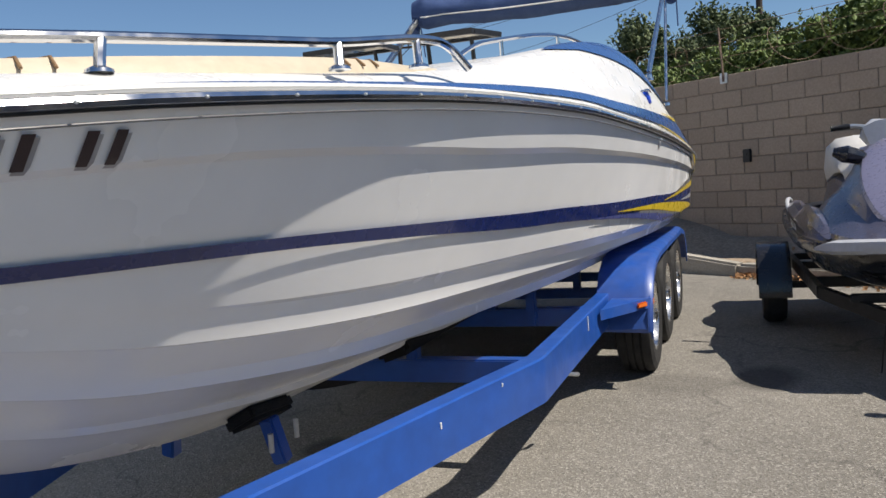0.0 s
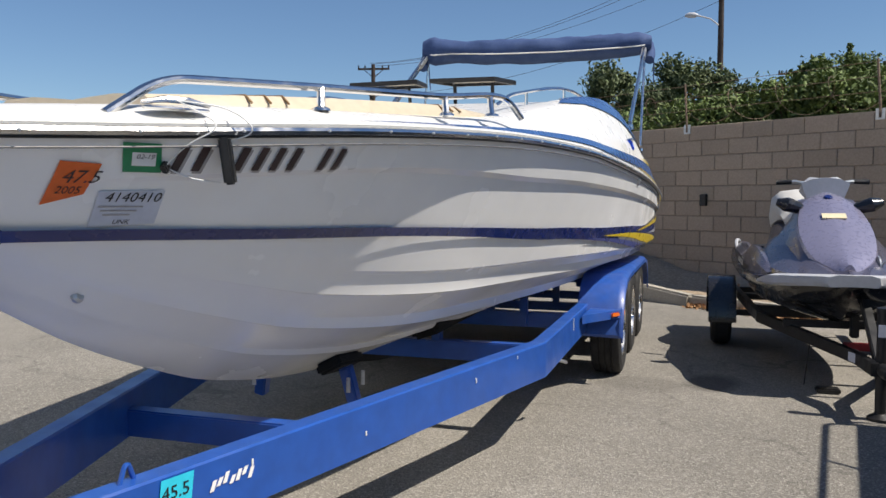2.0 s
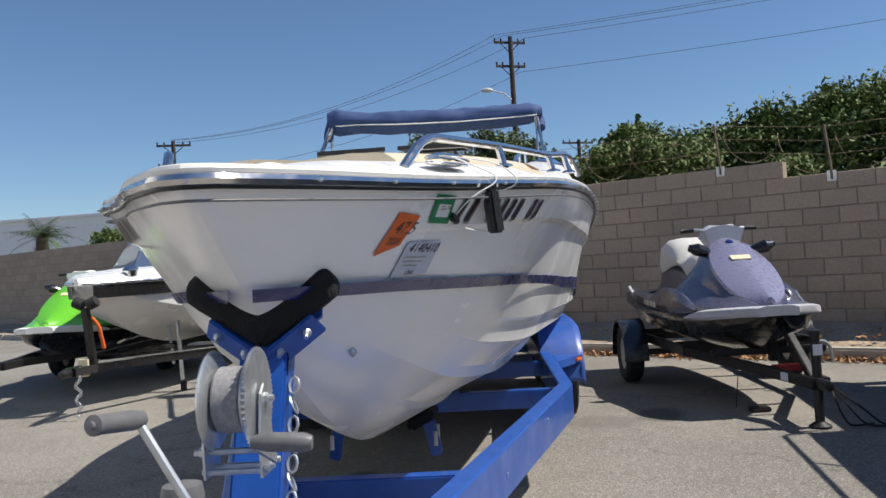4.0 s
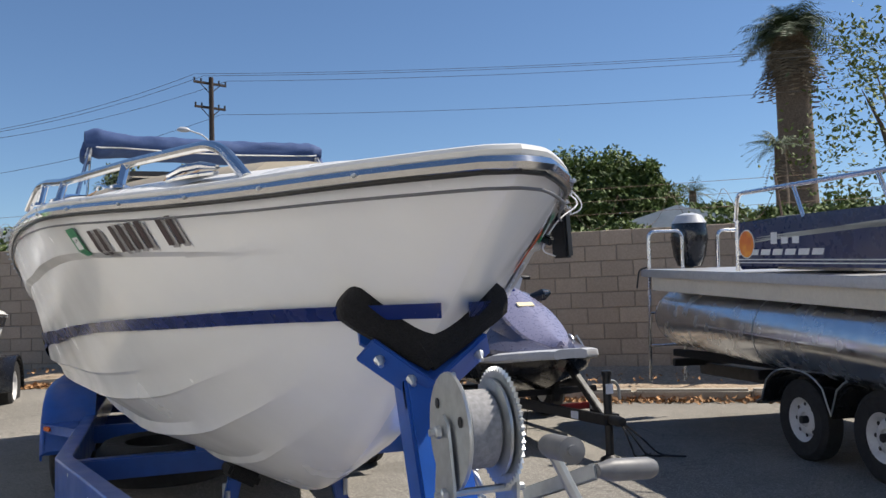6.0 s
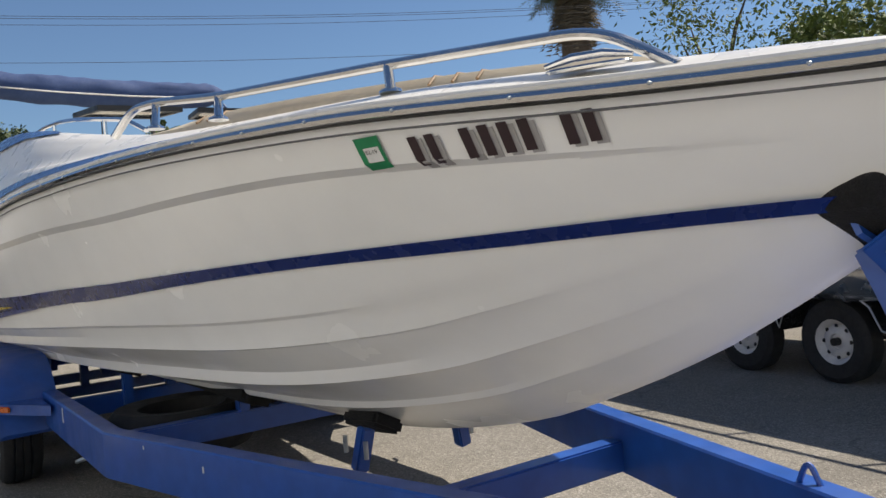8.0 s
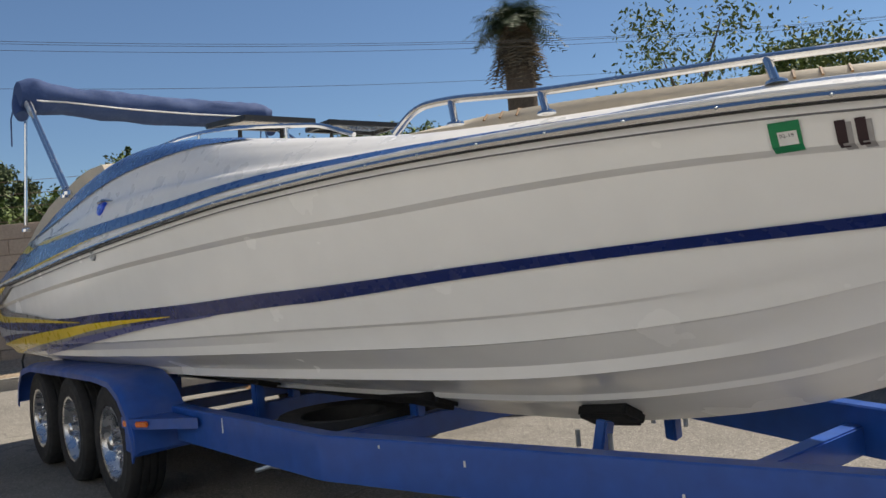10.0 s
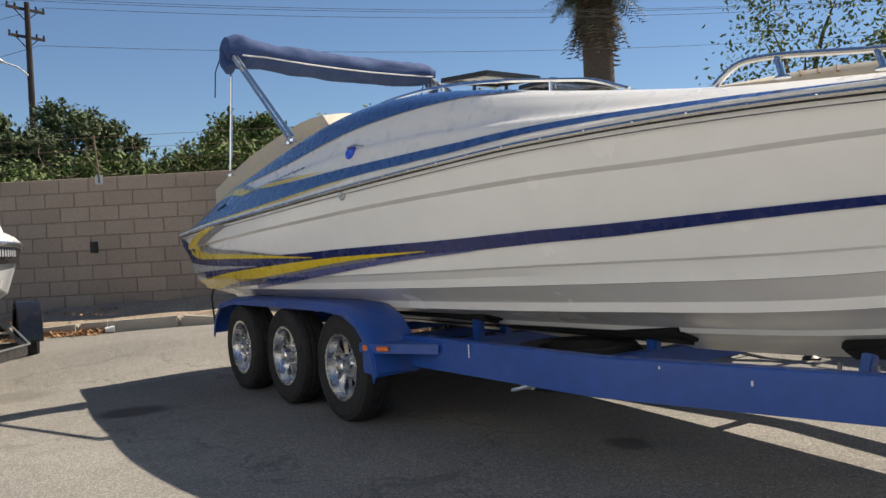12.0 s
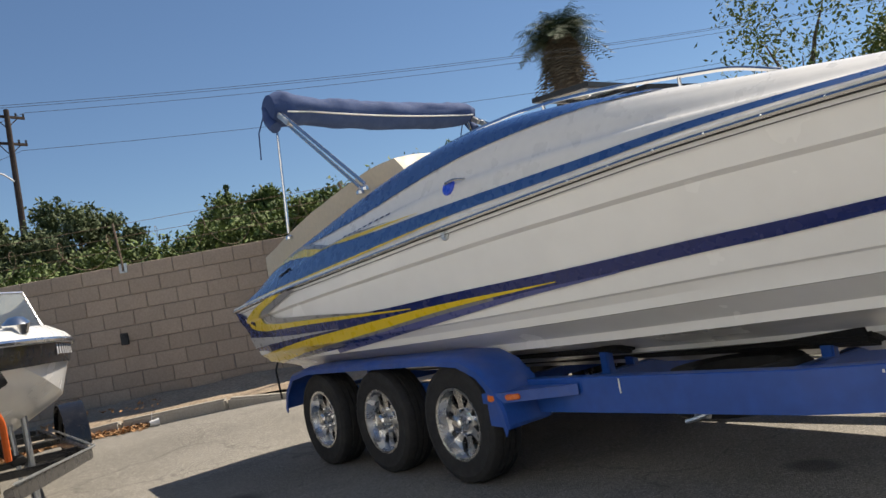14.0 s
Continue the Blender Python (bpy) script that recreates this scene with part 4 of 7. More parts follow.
st = thing("auction_sticker", "torn orange sticker with a handwritten number", "sticker", at=HULL_M)
decal("sticker_base", M["orange"], 1, 0.297, 1.348, ((-0.045, -0.06), (0.03, -0.032), (-0.055, 0.05), (0.03, 0.045)), st, out=0.006)
lettering("sticker_text", "47.5", 0.045, M["plum"], st, on_hull(1, 0.302, 1.358, 0.008))
lettering("sticker_text", "2005", 0.026, M["plum"], st, on_hull(1, 0.29, 1.325, 0.008))
st = thing("stock_label", "pale paper stock label with printed number", "label", at=HULL_M)
decal("label_base", M["paper"], 1, 0.436, 1.278, ((-0.06, -0.05), (0.085, -0.043), (-0.08, 0.045), (0.066, 0.05)), st, out=0.006)
lettering("label_text", "4140410", 0.036, M["black"], st, on_hull(1, 0.439, 1.307, 0.008))
lettering("label_text", "UNK", 0.018, M["black"], st, on_hull(1, 0.441, 1.241, 0.008))
for k in range(3):
    decal("label_line", M["grey2"], 1, 0.421, 1.283 - 0.011 * k, rect(0.10 - 0.02 * k, 0.004), st, out=0.008)

# a phone-like black float that hangs from the port cleat on two cords
tag = thing("hanging_key_float", "black float and clip hung by thin cord from the cleat", "float", at=HULL_M)
a = Vector((0.40, 0.51, 1.575))
b = Vector((0.585, 0.575, 1.49))
c = hull_point(1, 0.565, 1.40, 0.03)
bm = bmesh.new()
box(bm, (-0.014, -0.026, -0.066), (0.014, 0.026, 0.066), 0.006, Matrix.Translation(c + Vector((0.02, 0, 0.01))) @ pose(0, 0, 0, 2, -6, 25))
part("float", bm, M["black"], tag)
d = hull_point(1, 0.455, 1.39, 0.015)
bm = bmesh.new()
box(bm, (-0.008, -0.022, -0.012), (0.008, 0.022, 0.012), 0.004, Matrix.Translation(d) @ pose(0, 0, 0, 30, -20, 20))
part("clip", bm, M["black"], tag)
for pts in ([a, (0.535, 0.50, 1.50), hull_point(1, 0.47, 1.45, 0.02), d], [a, (0.52, 0.55, 1.555), b, c + Vector((0.01, 0, 0.06))], [d, hull_point(1, 0.52, 1.36, 0.03), c + Vector((0.0, 0, -0.05))]):
    bm = bmesh.new()
    tube(bm, arc(pts), 0.0022, 5)
    part("cord", bm, M["white"], tag)
bm = bmesh.new()
lathe(bm, [(0.0, 0.01), (0.012, 0.012), (0.018, 0.004), (0.018, -0.004)], 12, Matrix.Translation(hull_point(1, 0.472, 1.023, 0.0)) @ pose(0, 0, 0, 0, 70, 0))
part("bow_eye", bm, M["zinc"], boat)

# ---- the blue triple-axle trailer ----
trailer = thing("boat_trailer", "blue painted triple-axle boat trailer with chrome wheels", "trailer")
RAIL_X, BEND_Y = 0.85, 2.74


def rail_top(y):
    return 0.535 if y >= BEND_Y else 0.535 + (y - BEND_Y) * 0.012


def rail_x(y):
    return RAIL_X if y >= BEND_Y else RAIL_X + (y - BEND_Y) * 0.285


for side in (1, -1):
    H, W = 0.172, 0.075
    bm = bmesh.new()
    rows = []
    for y in (7.1, BEND_Y + 0.02, BEND_Y - 0.02, -0.42):
        x, z = side * rail_x(y), rail_top(y)
        w = W / 2 if y > BEND_Y else W / 2 * 1.04
        rows.append([(x - w, y, z - H), (x - w, y, z - 0.006), (x - w + 0.006, y, z), (x + w - 0.006, y, z), (x + w, y, z - 0.006), (x + w, y, z - H)])
    vs = sheet(bm, rows, closed=True)
    bm.faces.new(vs[0])
    bm.faces.new(vs[-1][::-1])
    rail = part("side_rail", bm, M["trailer"], trailer, "blue box-section side rail with a bend", 20)
    # chips in the paint
    for y, dz, h in ((3.62, -0.01, 0.07), (2.1, -0.05, 0.02), (1.4, -0.09, 0.015), (0.9, -0.04, 0.02), (2.45, -0.02, 0.012)):
        bm = bmesh.new()
        x = side * (rail_x(y) + W / 2 + 0.003)
        box(bm, (x - 0.0015, y - 0.004, rail_top(y) + dz - h), (x + 0.0015, y + 0.004, rail_top(y) + dz))
        part("paint_chip", bm, M["white"], rail)
    # fender: one long pressing over the three wheels, with a rolled edge
    arcpts = [(4.203, 0.340), (4.222, 0.435), (4.279, 0.548), (4.384, 0.643), (4.537, 0.704), (4.824, 0.723), (5.588, 0.723), (6.447, 0.718), (6.715, 0.680), (6.848, 0.567), (6.906, 0.435)]
    bm = bmesh.new()
    x0, x1 = side * 0.82, side * 1.125
    sec = []
    for y, z in arcpts:
        sec.append([(x0, y, z), (side * 1.075, y, z + 0.004), (side * 1.11, y, z - 0.006), (x1, y, z - 0.022), (x1, y + (0.02 if y < 4.6 else -0.02 if y > 6.3 else 0), z - 0.052), (side * 1.115, y + (0.02 if y < 4.6 else -0.02 if y > 6.3 else 0), z - 0.052), (side * 1.11, y + (0.01 if y < 4.6 else -0.01 if y > 6.3 else 0), z - 0.02), (x0, y + (0.012 if y < 4.6 else -0.012 if y > 6.3 else 0), z - 0.012)])
    vs = sheet(bm, sec, closed=True)
    bm.faces.new(vs[0])
    bm.faces.new(vs[-1][::-1])
    fender = part("fender", bm, M["fender"], trailer, "long blue steel fender over three wheels", 40)
    # skirt at the front of the fender with the step and its lamps
    bm = bmesh.new()
    prism(bm, [(4.20, 0.33), (4.35, 0.34), (4.35, 0.605), (4.28, 0.54), (4.21, 0.425)], 0.012, Matrix(((0, 0, side, side * 1.111 - (0.012 if side > 0 else -0.012)), (1, 0, 0, 0), (0, 1, 0, 0), (0, 0, 0, 1))))
    part("skirt", bm, M["fender"], fender)
    bm = bmesh.new()
    m = Matrix(((1, 0, 0, 0), (0, 1, 0, 0), (0, 0, 1, 0.455), (0, 0, 0, 1)))
    prism(bm, [(side * 0.905, 3.88), (side * 1.115, 4.25), (side * 1.115, 4.38), (side * 0.905, 4.38)][::side], 0.052, m)
    step = part("step", bm, M["fender"], trailer, "blue step plate beside the fender")
    bm = bmesh.new()
    box(bm, (side * 1.113, 4.265, 0.466), (side * 1.126, 4.325, 0.502), 0.004)
    part("side_lamp", bm, M["amber"], step, "amber marker lamp")
    bm = bmesh.new()
    p0, p1 = Vector((side * 1.094, 4.213, 0.482)), Vector((side * 1.053, 4.142, 0.482))
    beam_between(bm, p0 + Vector((side * 0.006, -0.004, 0)), p1 + Vector((side * 0.006, -0.004, 0)), 0.012, 0.03)
    part("front_lamp", bm, M["amber"], step, "amber marker lamp")


def wheel_parts(parent, m, r, width, rim_r, mats=None, spokes=8):
    """A wheel whose axle is the local z axis, outer face towards +z."""
    tyre_m, rim_m = mats or (M["rubber"], M["rim"])
    w = width / 2
    bm = bmesh.new()
    lathe(bm, [(rim_r - 0.01, -w * 0.75), (rim_r + 0.01, -w * 0.95), (r * 0.74, -w * 1.0), (r * 0.86, -w), (r * 0.955, -w * 0.88), (r * 0.985, -w * 0.72), (r * 0.992, -w * 0.45), (r * 0.965, -w * 0.42), (r * 0.965, -w * 0.34), (r * 0.998, -w * 0.31), (r, -w * 0.06), (r * 0.97, -w * 0.03), (r * 0.97, w * 0.03), (r, w * 0.06), (r * 0.998, w * 0.31), (r * 0.965, w * 0.34), (r * 0.965, w * 0.42), (r * 0.992, w * 0.45), (r * 0.985, w * 0.72), (r * 0.955, w * 0.88), (r * 0.86, w), (r * 0.85, w * 0.985), (r * 0.74, w * 1.0), (rim_r + 0.012, w * 0.95), (rim_r - 0.01, w * 0.78)], 40, m, closed=True)
    tyre = part("tyre", bm, tyre_m, parent, "", 30)
    bm = bmesh.new()
    lathe(bm, [(rim_r - 0.012, -w * 0.8), (rim_r + 0.008, w * 0.86), (rim_r + 0.004, w * 0.93), (rim_r - 0.01, w * 0.9), (rim_r - 0.018, w * 0.55), (rim_r - 0.03, w * 0.35), (rim_r - 0.033, -w * 0.6)], 40, m, closed=True)
    rim = part("rim", bm, rim_m, parent, "chrome steel rim", 40)
    # black disc added behind the spokes, standing for the shaded inside of the wheel
    bm = bmesh.new()
    lathe(bm, [(0.0, w * 0.1), (rim_r - 0.03, w * 0.1), (rim_r - 0.03, w * 0.06), (0, w * 0.06)], 24, m)
    part("brake_disc", bm, M["black"], rim)
    for k in range(spokes):
        bm = bmesh.new()
        a = k * 360 / spokes
        mm = m @ pose(0, 0, 0, 0, 0, a) @ Matrix.Translation((0, 0, w * 0.22))
        prism(bm, [(0.05, -0.030), (rim_r * 0.55, -0.024), (rim_r * 0.7, -0.03), (rim_r - 0.028, -0.052), (rim_r - 0.028, 0.052), (rim_r * 0.7, 0.03), (rim_r * 0.55, 0.024), (0.05, 0.030)], 0.02, mm)
        part("spoke", bm, rim_m, rim)
    bm = bmesh.new()
    lathe(bm, [(0.085, w * 0.2), (0.083, w * 0.42), (0.07, w * 0.46), (0.045, w * 0.47), (0.042, w * 0.95), (0.03, w * 1.05), (0.0, w * 1.08)], 20, m)
    part("hub", bm, rim_m, rim)
    for k in range(5):
        bm = bmesh.new()
        a = math.radians(36 + k * 72)
        lathe(bm, [(0.011, 0), (0.011, 0.028), (0.006, 0.034), (0, 0.034)], 6, m @ Matrix.Translation((0.068 * math.cos(a), 0.068 * math.sin(a), w * 0.42)))
        part("wheel_nut", bm, M["chrome"], rim)
    return tyre


for side in (1, -1):
    for y in (4.69, 5.53, 6.37):
        wheel_parts(trailer, Matrix.Translation((side * 0.99, y, 0.333)) @ pose(0, 0, 0, 0, side * 90, 0) @ Matrix.Rotation(y * 1.7, 4, 'Z'), 0.335, 0.21, 0.2)
for y in (4.69, 5.53, 6.37):
    bm = bmesh.new()
    beam_between(bm, (-0.9, y, 0.345), (0.9, y, 0.345), 0.07, 0.07)
    part("axle", bm, M["trailer"], trailer)
for y, z in ((1.35, 0.40), (2.95, 0.43), (4.1, 0.44), (7.0, 0.45)):
    bm = bmesh.new()
    x = rail_x(y) - 0.03
    beam_between(bm, (-x, y, z), (x, y, z), 0.07, 0.10)
    part("cross_member", bm, M["trailer"], trailer)
for side in (1, -1):
    # outer and inner carpeted bunks on their posts
    for x, a, b, z0, z1, posts in ((0.50, 3.88, 7.0, 0.635, 0.66, (4.05, 5.3, 6.6)), (0.26, 2.72, 6.6, 0.565, 0.58, (2.95, 4.1, 5.9))):
        bm = bmesh.new()
        beam_between(bm, (side * x, a, z0), (side * x, b, z1), 0.15, 0.085, up=(side * -0.35, 0, 1), bevel=0.02)
        bunk = part("bunk", bm, M["carpet"], trailer, "black carpeted bunk board")
        for y in posts:
            bm = bmesh.new()
            z = z0 + (z1 - z0) * (y - a) / (b - a)
            beam_between(bm, (side * x, y, 0.40), (side * x, y, z - 0.02), 0.05, 0.06, up=(0, 1, 0))
            part("bunk_post", bm, M["trailer"], trailer)
    # short forward pads on the angled brackets
    bm = bmesh.new()
    box(bm, (-0.06, -0.11, -0.025), (0.06, 0.11, 0.025), 0.012, Matrix.Translation((side * 0.17, 1.92, 0.545)) @ pose(0, 0, 0, -5, side * -28, 0))
    part("bow_pad", bm, M["carpet"], trailer, "black carpeted guide pad")
    bm = bmesh.new()
    beam_between(bm, (side * 0.22, 1.95, 0.38), (side * 0.19, 1.93, 0.53), 0.05, 0.05, up=(0, 1, 0))
    part("pad_bracket", bm, M["trailer"], trailer)
    for dy in (-0.06, 0.09):
        bm = bmesh.new()
        cyl(bm, (side * 0.22, 1.95 + dy, 0.43), (side * 0.22, 1.95 + dy, 0.49), 0.009, 8)
        part("bolt", bm, M["zinc"], trailer)
    bm = bmesh.new()
    cyl(bm, (side * 0.83, 3.20, 0.345), (side * 0.83, 3.27, 0.34), 0.014, 8)
    tube(bm, [(side * 0.87, 3.17, 0.362), (side * 0.90, 3.21, 0.348), (side * 0.90, 3.27, 0.333)], 0.01, 6)
    part("hose_clamp", bm, M["zinc"], trailer)

# spare wheel slung flat under the hull
bm = bmesh.new()
lathe(bm, [(0.20, -0.09), (0.30, -0.1), (0.335, -0.06), (0.345, 0), (0.335, 0.06), (0.30, 0.1), (0.20, 0.09)], 36, Matrix.Translation((-0.42, 3.32, 0.40)), closed=True)
part("spare_tyre", bm, M["rubber"], trailer, "flat-slung spare tyre")

# tongue, coupler, jack
bm = bmesh.new()
beam_between(bm, (0, 0.35, 0.36), (0, -1.25, 0.33), 0.09, 0.13)
part("tongue", bm, M["trailer"], trailer)
bm = bmesh.new()
prism(bm, [(-0.2, -0.40), (0.2, -0.40), (0.36, 0.30), (-0.36, 0.30)], 0.010, Matrix.Translation((0, 0.1, 0.438)) @ pose(0, 0, 0, 2, 0, 0))
part("tongue_plate", bm, M["trailer"], trailer, "flat blue deck plate on the tongue")
bm = bmesh.new()
lathe(bm, [(0.05, -0.12), (0.055, 0.0), (0.055, 0.05), (0.03, 0.075), (0, 0.08)], 16, Matrix.Translation((0, -1.3, 0.36)) @ pose(0, 0, 0, 90, 0, 0))
part("coupler", bm, M["black"], trailer)
bm = bmesh.new()
cyl(bm, (0.005, -0.315, 0.10), (0.005, -0.315, 0.83), 0.028, 20)
jack = part("jack", bm, M["trailer"], trailer, "blue tongue jack tube")
bm = bmesh.new()
lathe(bm, [(0.030, 0), (0.032, 0.03), (0.029, 0.045), (0.0, 0.052)], 20, Matrix.Translation((0.005, -0.315, 0.83)))
part("jack_cap", bm, M["greycap"], jack, "grey plastic cap")
bm = bmesh.new()
lathe(bm, [(0.0, 0), (0.1, 0.0), (0.1, 0.012), (0.03, 0.03), (0.03, 0.1)], 16, Matrix.Translation((0, -0.33, 0.0)))
part("jack_foot", bm, M["zinc"], jack)
bm = bmesh.new()
tube(bm, arc([(0.02, -0.325, 0.80), (0.042, -0.35, 0.80), (0.045, -0.355, 0.83), (-0.036, -0.365, 0.982)]), 0.007, 8)
part("crank_arm", bm, M["zinc"], jack, "zinc crank arm")
bm = bmesh.new()
lathe(bm, [(0.0, 0), (0.0125, 0.0), (0.0145, 0.02), (0.0135, 0.085), (0.0145, 0.10), (0.006, 0.102), (0.006, 0.107), (0.0, 0.108)], 14, Matrix.Translation((-0.034, -0.358, 0.982)) @ look((0, 0, 0), (0.023, 0.105, -0.012)))
part("crank_grip", bm, M["greycap"], jack, "grey plastic grip")

# winch post, V block and winch
post = part("winch_post", beam_between(bmesh.new(), (0, 0.225, 1.065), (0, -0.055, 0.42), 0.10, 0.075, up=(0, 1, 0.4)), M["trailer"], trailer, "blue raked winch post")
bm = bmesh.new()
prism(bm, [(-0.05, -0.02), (0.05, -0.02), (0.05, 0.06), (0.12, 0.105), (0.12, 0.135), (0.0, 0.05), (-0.12, 0.135), (-0.12, 0.105), (-0.05, 0.06)], 0.012, Matrix.Translation((0, 0.17, 0.985)) @ pose(0, 0, 0, 68, 0, 0))
part("v_plate", bm, M["trailer"], post, "blue V-shaped bracket")
for side in (1, -1):
    a, b = Vector((side * -0.012, 0.235, 1.07)), Vector((side * 0.118, 0.245, 1.152))
    bm = bmesh.new()
    d = (b - a).normalized()
    up = Vector((-d.z * side, -0.15, abs(d.x))).normalized()
    wide = d.cross(up)
    rings = []
    for u in (-0.10, -0.085, -0.04, 0.0, 0.3, 0.6, 0.9, 1.08, 1.15, 1.19, 1.2):
        k = math.sqrt(max(0.02, 1 - (max(u - 1.02, 0) / 0.185) ** 2)) if u > 0 else 1.0
        ring = []
        for q in range(16):
            c, e = math.cos(q * math.tau / 16), math.sin(q * math.tau / 16)
            sq = (abs(c) ** 4 + abs(e) ** 4) ** -0.25
            ring.append(a + (b - a) * u + Vector((0, -0.012, 0.01)) + wide * c * sq * 0.085 * (0.75 + 0.25 * k) + up * e * sq * 0.047 * k)
        rings.append(ring)
    vs = sheet(bm, rings, closed=True)
    bm.faces.new(vs[0][::-1])
    bm.faces.new(vs[-1])
    bmesh.ops.recalc_face_normals(bm, faces=bm.faces)
    part("v_pad", bm, M["carpet"], post, "black carpeted pad")
    # arms take the fender paint, not the frame's, to stand for shade under the pads
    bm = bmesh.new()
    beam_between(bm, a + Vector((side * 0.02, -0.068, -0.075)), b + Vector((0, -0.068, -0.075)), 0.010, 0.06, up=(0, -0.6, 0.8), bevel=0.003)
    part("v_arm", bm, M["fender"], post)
    for t in (0.38, 0.82):
        p = a.lerp(b, t) + Vector((0, -0.076, -0.08))
        bm = bmesh.new()
        lathe(bm, [(0.0105, 0), (0.010, 0.005), (0.006, 0.01), (0.005, 0.018), (0, 0.019)], 8, Matrix.Translation(p) @ pose(0, 0, 0, 128, 0, 0))
        part("bolt", bm, M["zinc"], post)
WIN = Vector((0.0, -0.035, 0.955))
bm = bmesh.new()
lathe(bm, [(0.0, -0.055), (0.118, -0.055), (0.12, -0.05), (0.114, -0.045), (0.06, -0.04), (0.058, 0.035), (0.10, 0.04), (0.10, 0.046), (0.0, 0.05)], 32, Matrix.Translation(WIN) @ pose(0, 0, 0, 0, 90, 0))
winch = part("winch_drum", bm, M["zinc"], trailer, "galvanised winch reel")
bm = bmesh.new()
n = 54
prof = []
for k in range(n * 2):
    rr = 0.124 if k % 2 else 0.114
    aa = k * math.tau / (2 * n)
    prof.append((rr * math.cos(aa), rr * math.sin(aa)))
prism(bm, prof, 0.008, Matrix.Translation(WIN + Vector((0.052, 0, 0))) @ pose(0, 0, 0, 0, 90, 0))
part("gear", bm, M["zinc"], winch, "toothed steel gear")
for sgn in (-1, 1):
    bm = bmesh.new()
    prism(bm, [(-0.05, -0.18), (0.055, -0.18), (0.06, -0.14), (0.03, 0.015), (0.0, 0.035), (-0.03, 0.015), (-0.055, -0.10)], 0.006,
          Matrix(((0, 0, 1, WIN.x + sgn * 0.068), (1, 0, 0, WIN.y), (0, 1, 0, WIN.z), (0, 0, 0, 1))))
    part("winch_side", bm, M["zinc"], winch, "pressed steel side plate")
    for dy, dz in ((0, 0), (0.03, -0.155), (-0.025, -0.12)):
        bm = bmesh.new()
        lathe(bm, [(0.014, 0), (0.013, 0.009), (0.008, 0.012), (0.008, 0.022), (0, 0.022)], 6, Matrix.Translation(WIN + Vector((sgn * 0.074, dy, dz))) @ pose(0, 0, 0, 0, sgn * 90, 0))
        part("nut", bm, M["zinc"], winch)
for dz, dy in ((-0.12, -0.02), (-0.165, 0.02), (-0.165, -0.035)):
    bm = bmesh.new()
    cyl(bm, WIN + Vector((-0.075, dy, dz)), WIN + Vector((0.085, dy, dz)), 0.008, 8)
    part("spacer_rod", bm, M["zinc"], winch)
# loose strap wound on the reel, and holes in the reel cheek
bm = bmesh.new()
lathe(bm, [(0.075, -0.036), (0.08, -0.03), (0.08, 0.028), (0.074, 0.034)], 28, Matrix.Translation(WIN) @ pose(0, 0, 0, 0, 90, 0), closed=False)
part("strap_roll", bm, M["strap"], winch, "grey webbing on the reel")
for k in range(3):
    a = math.radians(40 + 120 * k)
    bm = bmesh.new()
    lathe(bm, [(0.0, 0.001), (0.011, 0.001), (0.011, -0.001)], 12, Matrix.Translation(WIN + Vector((-0.0565, 0.078 * math.cos(a), 0.078 * math.sin(a)))) @ pose(0, 0, 0, 0, -90, 0))
    part("reel_hole", bm, M["black"], winch)
# winch handle
h0, h1 = (WIN + (Vector(p) - WIN) / 0.76 for p in ((0.075, -0.05, 0.848), (0.092, -0.25, 0.92)))
bm = bmesh.new()
beam_between(bm, h0, h1, 0.008, 0.030, up=(0, 0, 1))
crank = part("winch_crank", bm, M["zinc"], winch, "flat steel crank")
bm = bmesh.new()
tube(bm, [h1 + Vector((0.0, 0.0, 0)), h1 + Vector((0.015, 0.001, -0.001)), h1 + Vector((0.03, 0.003, -0.002)), h1 + Vector((0.11, 0.011, -0.008)), h1 + Vector((0.125, 0.012, -0.009))], 0.02, 12, taper=[0.012, 0.016, 0.0205, 0.0205, 0.015])
part("crank_grip", bm, M["greycap"], crank, "grey rubber grip")
winch.matrix_basis = Matrix.Translation(WIN) @ Matrix.Scale(0.76, 4) @ Matrix.Translation(-WIN)
# safety chain by the winch post
bm = bmesh.new()
for k in range(16):
    t = k / 15
    p = Vector((0.065, 0.15 - 0.18 * t, 0.95 - 0.42 * t - 0.05 * math.sin(t * math.pi)))
    q = pose(0, 0, 0, 68, 0, 90 if k % 2 else 0).to_3x3()
    tube(bm, [p + q @ Vector((0.010 * math.cos(a), 0.018 * math.sin(a), 0)) for a in stations(0, math.tau * 7 / 8, 8)], 0.0035, 5, closed=True)
tagged(part("safety_chain", bm, M["zinc"], trailer, "zinc safety chain"), kind="stuff")
# lot sticker on the side rail
st = thing("lot_sticker", "cyan sticker with black numbers on the trailer rail", "sticker")


def on_rail(yc, zc, out):
    def place(co):
        y = yc + co.x
        return Vector((rail_x(y) + 0.04 + out, y, rail_top(y) + zc + co.y))
    return place


bm = flat_grid(*rect(0.10, 0.13, 0.008))
me = mesh_of(bm, "sticker_base", M["cyan"])
put = on_rail(0.64, -0.075, 0.003)
for v in me.vertices:
    v.co = put(v.co)
ob = new("sticker_base", me)
ob.parent = st
lettering("sticker_text", "45.5", 0.05, M["black"], st, on_rail(0.64, -0.05, 0.005))
lettering("sticker_text", "2005", 0.03, M["black"], st, on_rail(0.64, -0.095, 0.005))
bm = flat_grid(*rect(0.11, 0.06, 0.0))
me = mesh_of(bm, "plate_base", M["paper"])
put = on_rail(0.53, -0.11, 0.003)
for v in me.vertices:
    v.co = put(v.co)
ob = new("plate_base", me)
ob.parent = st
